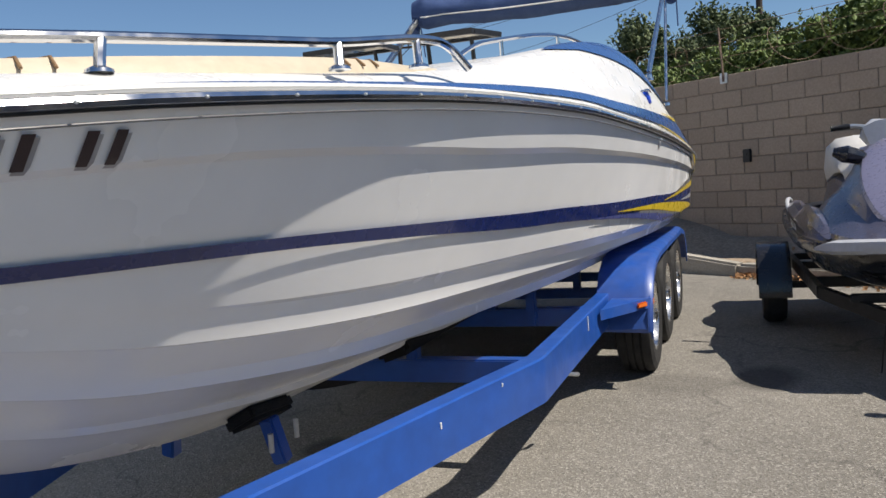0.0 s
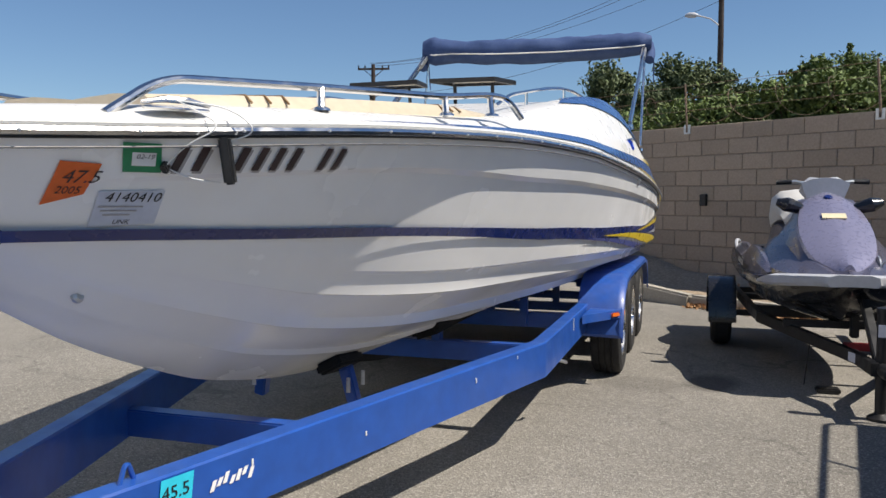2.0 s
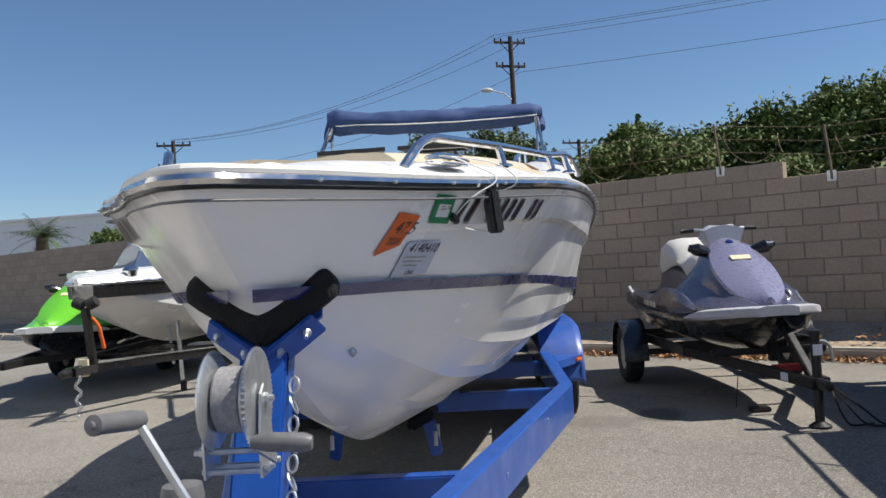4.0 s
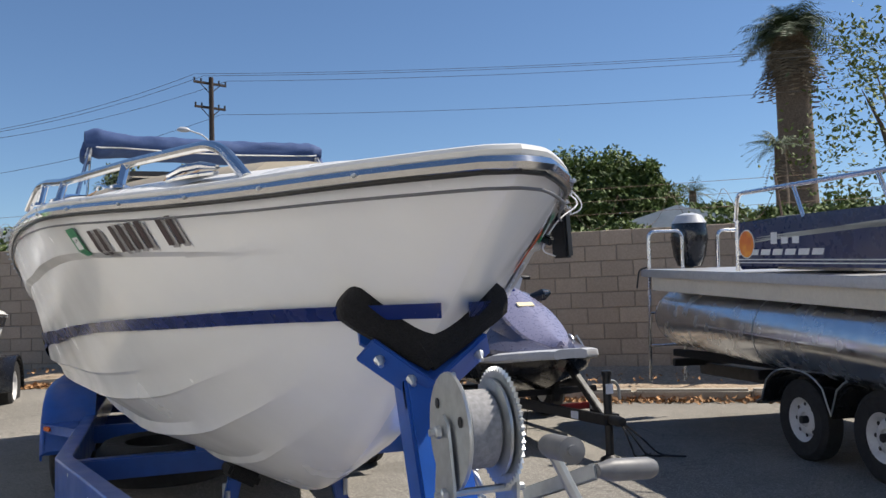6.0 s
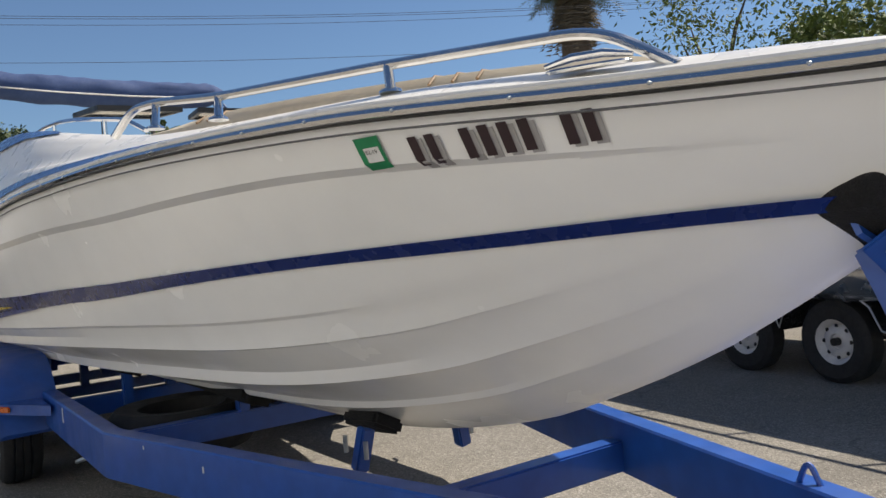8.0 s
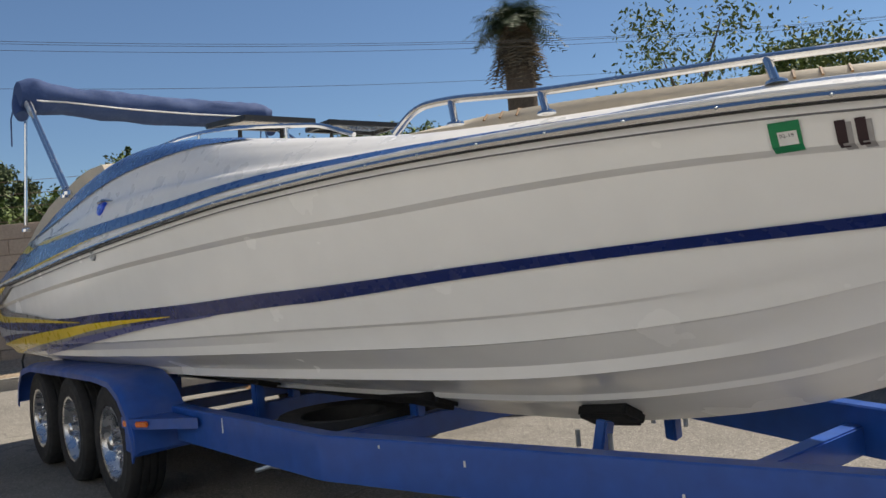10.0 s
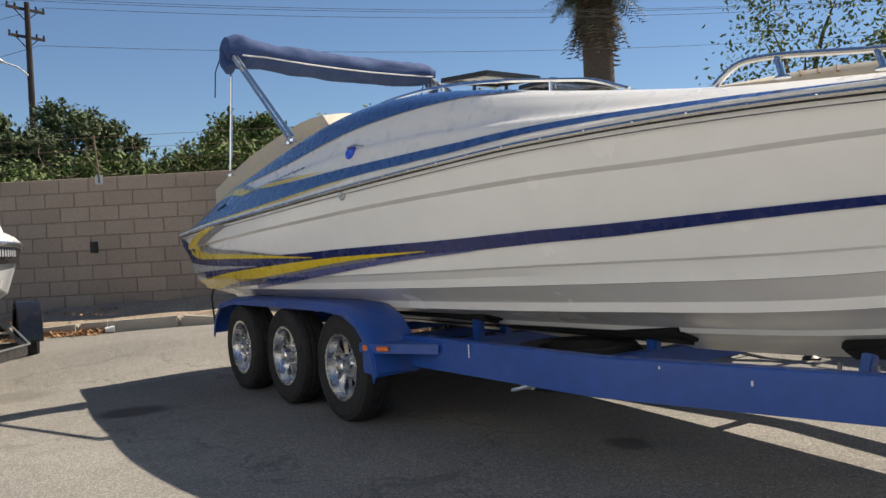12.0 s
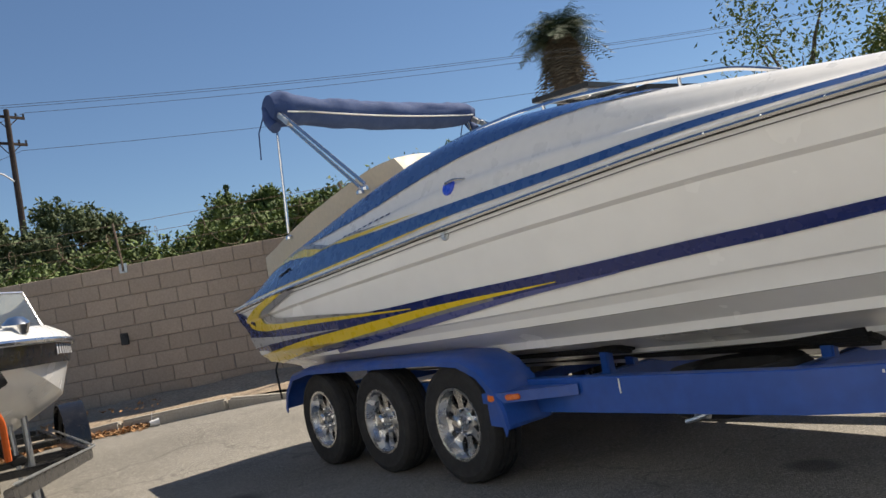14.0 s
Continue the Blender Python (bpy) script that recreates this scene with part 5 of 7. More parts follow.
for k in range(7):
    bm = flat_grid(*rect(0.014, 0.03 - 0.008 * (k % 2), 0.006))
    me = mesh_of(bm, "maker_bar", M["white"])
    put = on_rail(0.76 + 0.022 * k, -0.075 + 0.006 * (k % 3), 0.003)
    for v in me.vertices:
        v.co = put(v.co)
    ob = new("maker_bar", me)
    ob.parent = trailer
bm = bmesh.new()
tube(bm, arc([(rail_x(0.55) - 0.01, 0.52, rail_top(0.55) - 0.01), (rail_x(0.55) - 0.01, 0.55, rail_top(0.55) + 0.06), (rail_x(0.55) - 0.01, 0.58, rail_top(0.58) - 0.01)]), 0.007, 6)
part("tie_loop", bm, M["trailer"], trailer)


# ---- jet ski on its black trailer ----
def loft(bm, secs, close_ends=True):
    vs = sheet(bm, secs, closed=True)
    if close_ends:
        bm.faces.new(vs[0][::-1])
        bm.faces.new(vs[-1])
    return vs


def both(half):
    return [Vector((-x, y, z)) for x, y, z in half] + [Vector((x, y, z)) for x, y, z in half[::-1]]


def jet_ski(at, label, upper, shade, accent, seat_m):
    """Nose at the local origin, stern along +y; stands 0.5 m over the ground on a trailer."""
    ski = thing("jet_ski", label, "jet ski", at=at)
    hw = [(0.0, 0.12), (0.08, 0.27), (0.25, 0.40), (0.6, 0.50), (1.1, 0.565), (2.0, 0.58), (2.8, 0.56), (3.1, 0.50)]
    gz = [(0.0, 0.86), (0.3, 0.83), (0.8, 0.80), (1.6, 0.79), (2.4, 0.83), (3.1, 0.90)]
    bz = [(0.0, 0.80), (0.1, 0.68), (0.3, 0.56), (0.7, 0.47), (1.5, 0.44), (3.1, 0.48)]
    bm = bmesh.new()
    secs = []
    for y in stations(0, 3.1, 32):
        w, g, b = lerp(y, hw), lerp(y, gz), lerp(y, bz)
        secs.append(both([(0.0, y, b), (w * 0.45, y, b + (g - b) * 0.22), (w * 0.82, y, b + (g - b) * 0.45), (w * 0.86, y, b + (g - b) * 0.55), (w * 0.97, y, g - 0.03), (w * 0.96, y, g), (w * 0.5, y, g + 0.01)]))
    loft(bm, secs)
    part("hull", bm, M["blackgloss"], ski, "black glossy hull", 30)
    bm = bmesh.new()
    secs = []
    for y in stations(-0.03, 3.12, 40):
        w, g = lerp(y, hw) + 0.015, lerp(y, gz)
        secs.append(both([(max(w - 0.12, 0.0), y, g - 0.012), (w, y, g - 0.05), (w + 0.018, y, g - 0.02), (w + 0.012, y, g + 0.028), (max(w - 0.06, 0.0), y, g + 0.045)]))
    loft(bm, secs)
    part("bumper", bm, M["blackgloss"], ski, "black bumper band", 40)
    # pale bow guard, taller than the band behind it
    bm = bmesh.new()
    secs = []
    for y in stations(-0.06, 0.62, 16):
        w, g = lerp(y + 0.03, hw) + 0.03, lerp(y, gz) - 0.02
        k = lerp(y, [(-0.06, 1.0), (0.4, 1.0), (0.62, 0.35)])
        secs.append(both([(max(w - 0.12, 0.0), y, g - 0.015 * k), (w - 0.01, y, g - 0.02 * k), (w + 0.012, y, g + 0.0 * k), (w + 0.004, y, g + 0.05 * k), (max(w - 0.05, 0.0), y, g + 0.065 * k)]))
    loft(bm, secs)
    part("bow_guard", bm, accent, ski, "pale grey bow guard", 40)
    # front cowl: faceted hood
    top = [(0.02, 0.90), (0.3, 1.02), (0.6, 1.19), (0.9, 1.36), (1.12, 1.46), (1.3, 1.40)]
    bm = bmesh.new()
    secs = []
    for y in stations(0.02, 1.3, 22):
        w, g, t = lerp(y, hw), lerp(y, gz) + 0.03, lerp(y, top)
        cw = lerp(y, [(0.02, 0.0), (0.3, 0.10), (0.6, 0.17), (1.0, 0.16), (1.3, 0.13)])
        secs.append(both([(w * 0.94, y, g), (w * 0.90, y, g + (t - g) * 0.16), (w * 0.70, y, g + (t - g) * 0.42), (w * 0.60, y, g + (t - g) * 0.50), (cw + 0.10, y, g + (t - g) * 0.72), (cw + 0.05, y, t - 0.035), (cw * 0.6, y, t - 0.006), (0.01, y, t)]))
    loft(bm, secs)
    part("cowl", bm, shade, ski, "", 24)
    # centre hatch lying proud on the cowl
    bm = bmesh.new()
    secs = []
    for y in stations(0.10, 1.2, 18):
        t = lerp(y, top) + 0.016
        cw = lerp(y, [(0.10, 0.05), (0.3, 0.20), (0.55, 0.26), (0.8, 0.25), (1.05, 0.18), (1.2, 0.09)])
        secs.append(both([(cw, y, t - 0.075), (cw * 0.96, y, t - 0.045), (cw * 0.55, y, t - 0.004), (0.01, y, t + 0.016)]))
    loft(bm, secs)
    hatch = part("hatch", bm, upper, ski, "raised bow hatch", 24)
    bm = bmesh.new()
    m = Matrix.Translation((0, 0.73, lerp(0.73, top) + 0.036)) @ pose(0, 0, 0, 32, 0, 0)
    box(bm, (-0.085, -0.035, -0.006), (0.085, 0.035, 0.003), 0.002, m)
    part("hatch_badge", bm, M["tape"], hatch, "yellowed tape over the badge")
    bm = bmesh.new()
    lathe(bm, [(0, 0.01), (0.026, 0.008), (0.034, 0.0), (0.034, -0.01)], 16, Matrix.Translation((0, 1.0, lerp(1.0, top) + 0.034)) @ pose(0, 0, 0, 25, 0, 0))
    part("emblem", bm, M["navy"], hatch, "dark round emblem")
    for s in (1, -1):
        # side panels that sweep back
        bm = bmesh.new()
        rows = []
        for y in stations(0.55, 3.0, 20):
            w, g = lerp(y, hw), lerp(y, gz) + 0.035
            h = lerp(y, [(0.55, 0.02), (0.9, 0.16), (1.3, 0.22), (1.9, 0.12), (2.5, 0.11), (3.0, 0.06)])
            rows.append([(s * (w * 0.99), y, g), (s * (w * 0.98), y, g + h * 0.6), (s * (w * 0.90), y, g + h), (s * (w * 0.80), y, g + h * 0.9), (s * w * 0.72, y, g + 0.01)])
        sheet(bm, rows)
        side_p = part("side_panel", bm, shade, ski, "", 30)
        bm = bmesh.new()
        sheet(bm, [[(s * (lerp(y, hw) * 0.99 + 0.006), y, lerp(y, gz) + 0.045 + a) for a in (0, 0.03 + 0.02 * (y - 1.2))] for y in stations(1.15, 2.35, 8)])
        part("side_graphic", bm, M["black"], side_p)
        for k in range(8):
            bm = bmesh.new()
            y = 1.5 + 0.06 * k
            sheet(bm, [[(s * (lerp(y + a, hw) * 0.99 + 0.009), y + a, lerp(y, gz) + 0.05 + b) for b in (0.0, 0.05)] for a in (0, 0.035)])
            part("registration_bar", bm, M["white"], side_p)
        # mirror pods
        bm = bmesh.new()
        mp = Vector((s * 0.22, 0.98, 1.36))
        tube(bm, [mp + Vector((s * -0.08, 0.05, -0.05)), mp, mp + Vector((s * 0.09, -0.03, 0.03)), mp + Vector((s * 0.16, -0.02, 0.05))], 0.05, 10, taper=[0.03, 0.05, 0.06, 0.028])
        part("mirror", bm, M["blackgloss"], ski, "dark wing mirror pod")
        # handlebar ends
        bm = bmesh.new()
        tube(bm, [(s * 0.10, 1.25, 1.56), (s * 0.21, 1.27, 1.58), (s * 0.24, 1.275, 1.58)], 0.016, 8)
        part("handlebar", bm, M["zinc"], ski)
        bm = bmesh.new()
        tube(bm, [(s * 0.23, 1.275, 1.58), (s * 0.25, 1.28, 1.58), (s * 0.34, 1.30, 1.575), (s * 0.35, 1.30, 1.575)], 0.02, 10, taper=[0.018, 0.021, 0.02, 0.022])
        part("grip", bm, M["black"], ski, "black grip")
    bm = bmesh.new()
    secs = []
    for y in stations(1.12, 1.40, 8):
        u = (y - 1.12) / 0.28
        secs.append(both([(0.13 - 0.03 * u, y, 1.42), (0.16, y, 1.50), (0.18 - 0.04 * u, y, 1.565), (0.10, y, 1.60 + 0.02 * math.sin(u * 3)), (0.01, y, 1.61)]))
    loft(bm, secs)
    part("steering_pad", bm, accent, ski, "pale steering cover", 40)
    bm = bmesh.new()
    secs = []
    for y in stations(1.38, 2.75, 20):
        wb = lerp(y, [(1.38, 0.16), (1.8, 0.20), (2.4, 0.24), (2.75, 0.2)])
        zt = lerp(y, [(1.38, 1.18), (1.8, 1.20), (2.2, 1.24), (2.5, 1.20), (2.75, 1.02)])
        secs.append(both([(wb + 0.07, y, 0.84), (wb + 0.05, y, 1.0), (wb + 0.01, y, zt - 0.04), (wb * 0.8, y, zt), (0.01, y, zt + 0.01)]))
    loft(bm, secs)
    part("seat_base", bm, shade, ski, "", 35)
    bm = bmesh.new()
    secs = []
    for y in stations(1.36, 2.72, 30):
        zt = lerp(y, [(1.36, 1.27), (1.5, 1.35), (1.66, 1.37), (1.8, 1.34), (1.92, 1.36), (2.08, 1.48), (2.25, 1.53), (2.45, 1.50), (2.62, 1.38), (2.72, 1.22)])
        zb = lerp(y, [(1.36, 1.20), (1.7, 1.13), (1.95, 1.24), (2.3, 1.18), (2.72, 1.12)])
        wb = lerp(y, [(1.36, 0.12), (1.6, 0.19), (1.85, 0.19), (2.1, 0.24), (2.45, 0.25), (2.72, 0.17)])
        secs.append(both([(wb + 0.012, y, zb), (wb + 0.03, y, zb + (zt - zb) * 0.3), (wb + 0.012, y, zt - 0.08), (wb * 0.78, y, zt - 0.018), (wb * 0.3, y, zt)]))
    loft(bm, secs)
    part("seat", bm, seat_m, ski, "pale grey two-step seat", 50)
    for s in (1, -1):
        # pale edge that sweeps over the stern quarter
        bm = bmesh.new()
        tube(bm, [(s * lerp(y, hw) * lerp(y, [(2.2, 0.90), (2.7, 0.97), (3.14, 0.98)]), y, lerp(y, [(2.1, 0.90), (2.4, 0.89), (2.7, 0.95), (2.9, 1.0), (3.05, 0.985), (3.14, 0.93)])) for y in stations(2.1, 3.14, 14)], 0.018, 8)
        part("quarter_trim", bm, accent, ski, "pale edge of the footwell")
    bm = bmesh.new()
    secs = []
    for y in stations(2.6, 3.12, 6):
        w = lerp(y, hw) * 0.85
        secs.append(both([(w, y, 0.84), (w, y, 0.93), (w * 0.6, y, 0.955), (0.02, y, 0.96)]))
    loft(bm, secs)
    part("stern_deck", bm, M["black"], ski, "black stern deck")
    return ski


SKI_M = Matrix.Translation((2.475, 4.245, -0.01)) @ pose(0, 0, 0, 0, 0, 1.5) @ Matrix.Diagonal((0.9, 0.905, 0.87, 1.0))
jet_ski(SKI_M, "blue-grey jet ski with pale seat on a black trailer", M["skiblue"], M["skidark"], M["skigrey"], M["skiseat"])


def small_trailer(name, label, at, length, track, tyre_y, mat, r=0.27, front=0.43, knee=1.9):
    """A light two-wheel trailer: coupler at the local origin, deck along +y."""
    tr = thing(name, label, "trailer", at=at)
    for s in (1, -1):
        bm = bmesh.new()
        pts = [(s * 0.04, 0.0, front), (s * 0.06, 0.35, front), (s * track * 0.36, knee, 0.40), (s * track * 0.40, length, 0.40)]
        for a, b in zip(pts, pts[1:]):
            beam_between(bm, a, b, 0.045, 0.075, bevel=0.004)
        part("rail", bm, mat, tr)
        m = Matrix.Translation((s * track / 2, tyre_y, r)) @ pose(0, 0, 0, 0, s * 90, 0)
        bm = bmesh.new()
        lathe(bm, [(r * 0.55, -0.07), (r * 0.9, -0.08), (r, -0.05), (r, 0.05), (r * 0.9, 0.08), (r * 0.55, 0.07)], 28, m, closed=True)
        tyre = part("tyre", bm, M["rubber"], tr)
        bm = bmesh.new()
        lathe(bm, [(0, 0.05), (0.05, 0.05), (0.06, 0.03), (r * 0.45, 0.02), (r * 0.5, 0.06), (r * 0.57, 0.065), (r * 0.57, -0.05), (0, -0.05)], 24, m)
        part("rim", bm, M["rimwhite"], tr, "white steel rim")
        bm = bmesh.new()
        sec = []
        for k in range(9):
            a = math.radians(-5 + 190 * k / 8)
            y, z = tyre_y + (r + 0.05) * math.cos(a), r + (r + 0.05) * math.sin(a)
            sec.append([(s * (track / 2 - 0.11), y, z), (s * (track / 2 + 0.11), y, z), (s * (track / 2 + 0.11), y, z - 0.02), (s * (track / 2 - 0.11), y, z - 0.02)])
        loft(bm, sec)
        part("mudguard", bm, M["blackgloss"], tr, "black plastic mudguard")
        bm = bmesh.new()
        beam_between(bm, (s * 0.22, 1.4, 0.50), (s * 0.22, length - 0.1, 0.50), 0.09, 0.05, bevel=0.012)
        part("bunk", bm, M["carpet"], tr)
    for y in (knee - 0.3, knee + 0.4, tyre_y, length - 0.15):
        bm = bmesh.new()
        x = track * 0.38 if y > knee else track * 0.28
        beam_between(bm, (-x, y, 0.41), (x, y, 0.41), 0.05, 0.05)
        part("cross_member", bm, mat, tr)
    bm = bmesh.new()
    beam_between(bm, (-track / 2 + 0.05, tyre_y, r), (track / 2 - 0.05, tyre_y, r), 0.05, 0.05)
    part("axle", bm, mat, tr)
    bm = bmesh.new()
    lathe(bm, [(0.035, -0.1), (0.04, 0.02), (0.03, 0.07), (0, 0.08)], 12, Matrix.Translation((0, -0.06, front)) @ pose(0, 0, 0, 90, 0, 0))
    part("coupler", bm, M["black"], tr)
    return tr


ST_M = Matrix.Translation((2.57, 3.80, 0)) @ pose(0, 0, 0, 0, 0, 1)
ski_tr = small_trailer("jet_ski_trailer", "black single-axle trailer under the jet ski", ST_M, 3.1, 1.5, 2.4, M["black"], 0.27, 0.29, 1.2)
# lot labels, bow post and winch of the jet ski trailer, with its jack
for y in (0.42, 0.66):
    bm = bmesh.new()
    u = (y - 0.35) / 1.15
    x = -(0.06 + 0.523 * u)
    box(bm, (-0.004, -0.1, -0.028), (0.0, 0.1, 0.028), 0.001, Matrix.Translation((x - 0.026, y, 0.29 + 0.11 * u)) @ pose(0, 0, 0, 5, 0, 24.5))
    part("paper_tag", bm, M["paper"], ski_tr, "pale paper tag")
bm = bmesh.new()
beam_between(bm, (-0.12, 0.52, 0.33), (0.14, 0.52, 0.33), 0.03, 0.05)
part("red_reflector_bar", bm, M["reflector"], ski_tr, "red reflector strip")
bm = bmesh.new()
beam_between(bm, (0, 0.1, 0.30), (0, 0.82, 0.80), 0.05, 0.06)
beam_between(bm, (0, 0.82, 0.34), (0, 0.82, 0.86), 0.05, 0.06, up=(0, 1, 0))
bow_post = part("bow_post", bm, M["black"], ski_tr)
bm = bmesh.new()
lathe(bm, [(0.075, -0.06), (0.075, -0.05), (0.035, -0.045), (0.035, 0.045), (0.075, 0.05), (0.075, 0.06)], 18, Matrix.Translation((0.06, 0.76, 0.80)) @ pose(0, 0, 0, 0, 90, 0))
part("winch_reel", bm, M["zinc"], bow_post, "small zinc winch")
bm = bmesh.new()
tube(bm, [(0.12, 0.76, 0.80), (0.16, 0.72, 0.86), (0.2, 0.66, 0.74)], 0.008, 6)
part("winch_crank", bm, M["zinc"], bow_post)
bm = bmesh.new()
cyl(bm, (0.0, 0.05, 0.1), (0.0, 0.05, 0.60), 0.03, 14)
lathe(bm, [(0.037, 0), (0.037, 0.03), (0, 0.04)], 14, Matrix.Translation((0.0, 0.05, 0.60)))
jk = part("jack", bm, M["black"], ski_tr, "black swivel jack")
bm = bmesh.new()
box(bm, (-0.03, 0.015, 0.47), (0.03, 0.0195, 0.54), 0.001)
part("jack_label", bm, M["paper"], jk)
bm = bmesh.new()
tube(bm, arc([(0.0, 0.05, 0.55), (0.06, 0.06, 0.56), (0.1, 0.06, 0.52), (0.11, 0.06, 0.42)]), 0.011, 8)
part("jack_crank", bm, M["zinc"], jk)
bm = bmesh.new()
lathe(bm, [(0, 0), (0.07, 0), (0.07, 0.015), (0.03, 0.04), (0.03, 0.11)], 14, Matrix.Translation((0.0, 0.05, 0.0)))
part("jack_foot", bm, M["black"], jk)
bm = bmesh.new()
for k in range(3):
    tube(bm, arc([(0.03, -0.05, 0.29), (0.05 + 0.1 * k, -0.15 + 0.06 * k, 0.12), (0.16 + 0.1 * k, -0.02, 0.012), (0.34 + 0.08 * k, 0.05 - 0.1 * k, 0.012)]), 0.007, 6)
part("loose_cable", bm, M["black"], ski_tr, "loose black wiring trailing on the asphalt")
bm = bmesh.new()
tube(bm, [(-0.26, 0.8, 0.33), (-0.29, 0.82, 0.012)], 0.004, 5)
box(bm, (-0.24, 0.62, 0.0), (-0.10, 0.72, 0.035), 0.008)
part("hanging_lamp", bm, M["black"], ski_tr, "lamp dangling on its wire")

# ---- pontoon boat on its tandem trailer ----
PONT_M = Matrix.Translation((3.86, 5.20, 0)) @ pose(0, 0, 0, 0, 0, -10.5) @ Matrix.Diagonal((0.886, 0.886, 0.886, 1.0))
pont = thing("pontoon_boat", "aluminium pontoon boat with navy side panels", "boat", at=PONT_M @ pose(0, 0, 0, 3.4, 0, 0))
PL = 6.6
for x in (0.32, 2.1):
    bm = bmesh.new()
    rows = []
    for y, k in ((0.14, 0.02), (0.13, 0.35), (0.09, 0.68), (0.02, 0.9), (-0.1, 1.0), (-PL + 1.0, 1.0), (-PL + 0.4, 0.85), (-PL, 0.4)):
        rows.append([(x + 0.30 * k * math.cos(a), y, 1.09 + 0.30 * k * math.sin(a) + 0.25 * max(-y - PL + 1.0, 0) * 0.3) for a in stations(0, math.tau * 31 / 32, 32)])
    loft(bm, rows)
    log = part("pontoon_tube", bm, M["alum"], pont, "polished aluminium pontoon", 40)
    bm = bmesh.new()
    box(bm, (x - 0.303, -PL + 0.5, 1.075), (x - 0.297, -0.05, 1.088), 0)
    part("rub_strake", bm, M["alum"], log)
    for y in (-1.9, -3.8):
        bm = bmesh.new()
        rows = [[(x + 0.3025 * math.cos(a), y + d, 1.09 + 0.3025 * math.sin(a)) for a in stations(0, math.tau * 31 / 32, 32)] for d in (-0.006, 0.006)]
        sheet(bm, rows, closed=True)
        part("weld_seam", bm, M["zinc"], log)
bm = bmesh.new()
box(bm, (0.0, -PL, 1.50), (2.45, 0.25, 1.58), 0.012)
part("deck", bm, M["alumdull"], pont, "aluminium deck edge")
bm = bmesh.new()
box(bm, (0.06, -PL, 1.36), (0.12, 0.1, 1.50), 0.004)
box(bm, (2.3, -PL, 1.36), (2.36, 0.1, 1.50), 0.004)
part("deck_riser", bm, M["cream"], pont)
# fence panels with pale swoosh lines, sun logo and letter bars
FY0, FY1 = -1.70, -PL + 0.4
for x, s in ((0.03, -1), (2.42, 1)):
    bm = bmesh.new()
    rows = []
    for y in stations(FY0, FY1, 12):
        zt = lerp(y, [(FY1, 2.04), (-3.0, 2.02), (FY0, 1.99)])
        rows.append([(x, y, 1.63), (x, y, zt), (x + 0.02 * s * -1, y, zt), (x + 0.02 * s * -1, y, 1.63)])
    loft(bm, rows)
    fence = part("fence_panel", bm, M["pontnavy"], pont, "navy side panel with pale swooshes")
    for z0, z1, a, b, w in ((1.83, 1.93, -1.8, -5.5, 0.008), (1.86, 1.93, -2.0, -5.5, 0.014), (1.82, 1.96, -1.9, -6.0, 0.02)):
        bm = bmesh.new()
        rows = []
        for y in stations(a, b, 16):
            u = (y - a) / (b - a)
            z = z0 + (z1 - z0) * math.sin(u * math.pi * 0.7) - 0.05 * u * u
            ww = w * (0.15 + math.sin(u * math.pi * 0.9))
            rows.append([(x + s * 0.004, y, z - ww), (x + s * 0.004, y, z + ww)])
        sheet(bm, rows)
        part("swoosh", bm, M["champagne"], fence)
    for z in (1.66, 1.685):
        bm = bmesh.new()
        sheet(bm, [[(x + s * 0.004, y, z - 0.005), (x + s * 0.004, y, z + 0.004)] for y in (FY0, FY1)])
        part("pinstripe", bm, M["white"], fence)
    bm = bmesh.new()
    lathe(bm, [(0.0, 0.002), (0.118, 0.002), (0.118, 0.0)], 28, Matrix.Translation((x + s * 0.004, -1.85, 1.81)) @ pose(0, 0, 0, 0, s * 90, 0))
    part("logo_ring", bm, M["white"], fence)
    bm = bmesh.new()
    lathe(bm, [(0.0, 0.002), (0.108, 0.002), (0.108, 0.0)], 28, Matrix.Translation((x + s * 0.0065, -1.85, 1.81)) @ pose(0, 0, 0, 0, s * 90, 0))
    part("logo_disc", bm, M["sunorange"], fence, "orange disc of the maker's logo")
    for k in range(3):
        bm = bmesh.new()
        y = -2.2 - 0.14 * k
        sheet(bm, [[(x + s * 0.005, y + a, 1.805 + b) for b in (0, 0.05 + (0.04 if k == 0 else 0))] for a in (0, -0.085)])
        part("logo_bar", bm, M["white"], fence)
    for k in range(7):
        bm = bmesh.new()
        y = -1.72 - 0.165 * k
        sheet(bm, [[(x + s * 0.005, y + a - 0.02 * b / 0.05, 1.72 + b) for b in (0, 0.045)] for a in (0, -0.13)])
        part("logo_bar", bm, M["white"], fence)
    bm = bmesh.new()
    tube(bm, arc([(x, FY0 + 0.02, 2.0), (x, FY0 - 0.02, 2.23), (x, -3.0, 2.24), (x, FY1, 2.26)]), 0.018, 8)
    tube(bm, [(x, FY0, 1.59), (x, FY0, 2.01)], 0.018, 8)
    rail = part("top_rail", bm, M["alum"], pont, "square aluminium top rail")
    for y in (-2.5, -3.4, -4.3, -5.2):
        bm = bmesh.new()
        zt = lerp(y, [(FY1, 2.04), (-3.0, 2.02), (FY0, 1.99)])
        tube(bm, [(x, y - 0.12, zt - 0.02), (x, y, lerp(y, [(FY1, 2.26), (-3.0, 2.24), (-1.0, 2.23)]))], 0.015, 8)
        part("rail_post", bm, M["alum"], rail)
bm = bmesh.new()
box(bm, (0.05, FY0 - 0.02, 1.60), (0.75, FY0, 1.97), 0.01)
part("stern_gate", bm, M["pontnavy"], pont, "navy stern panel")
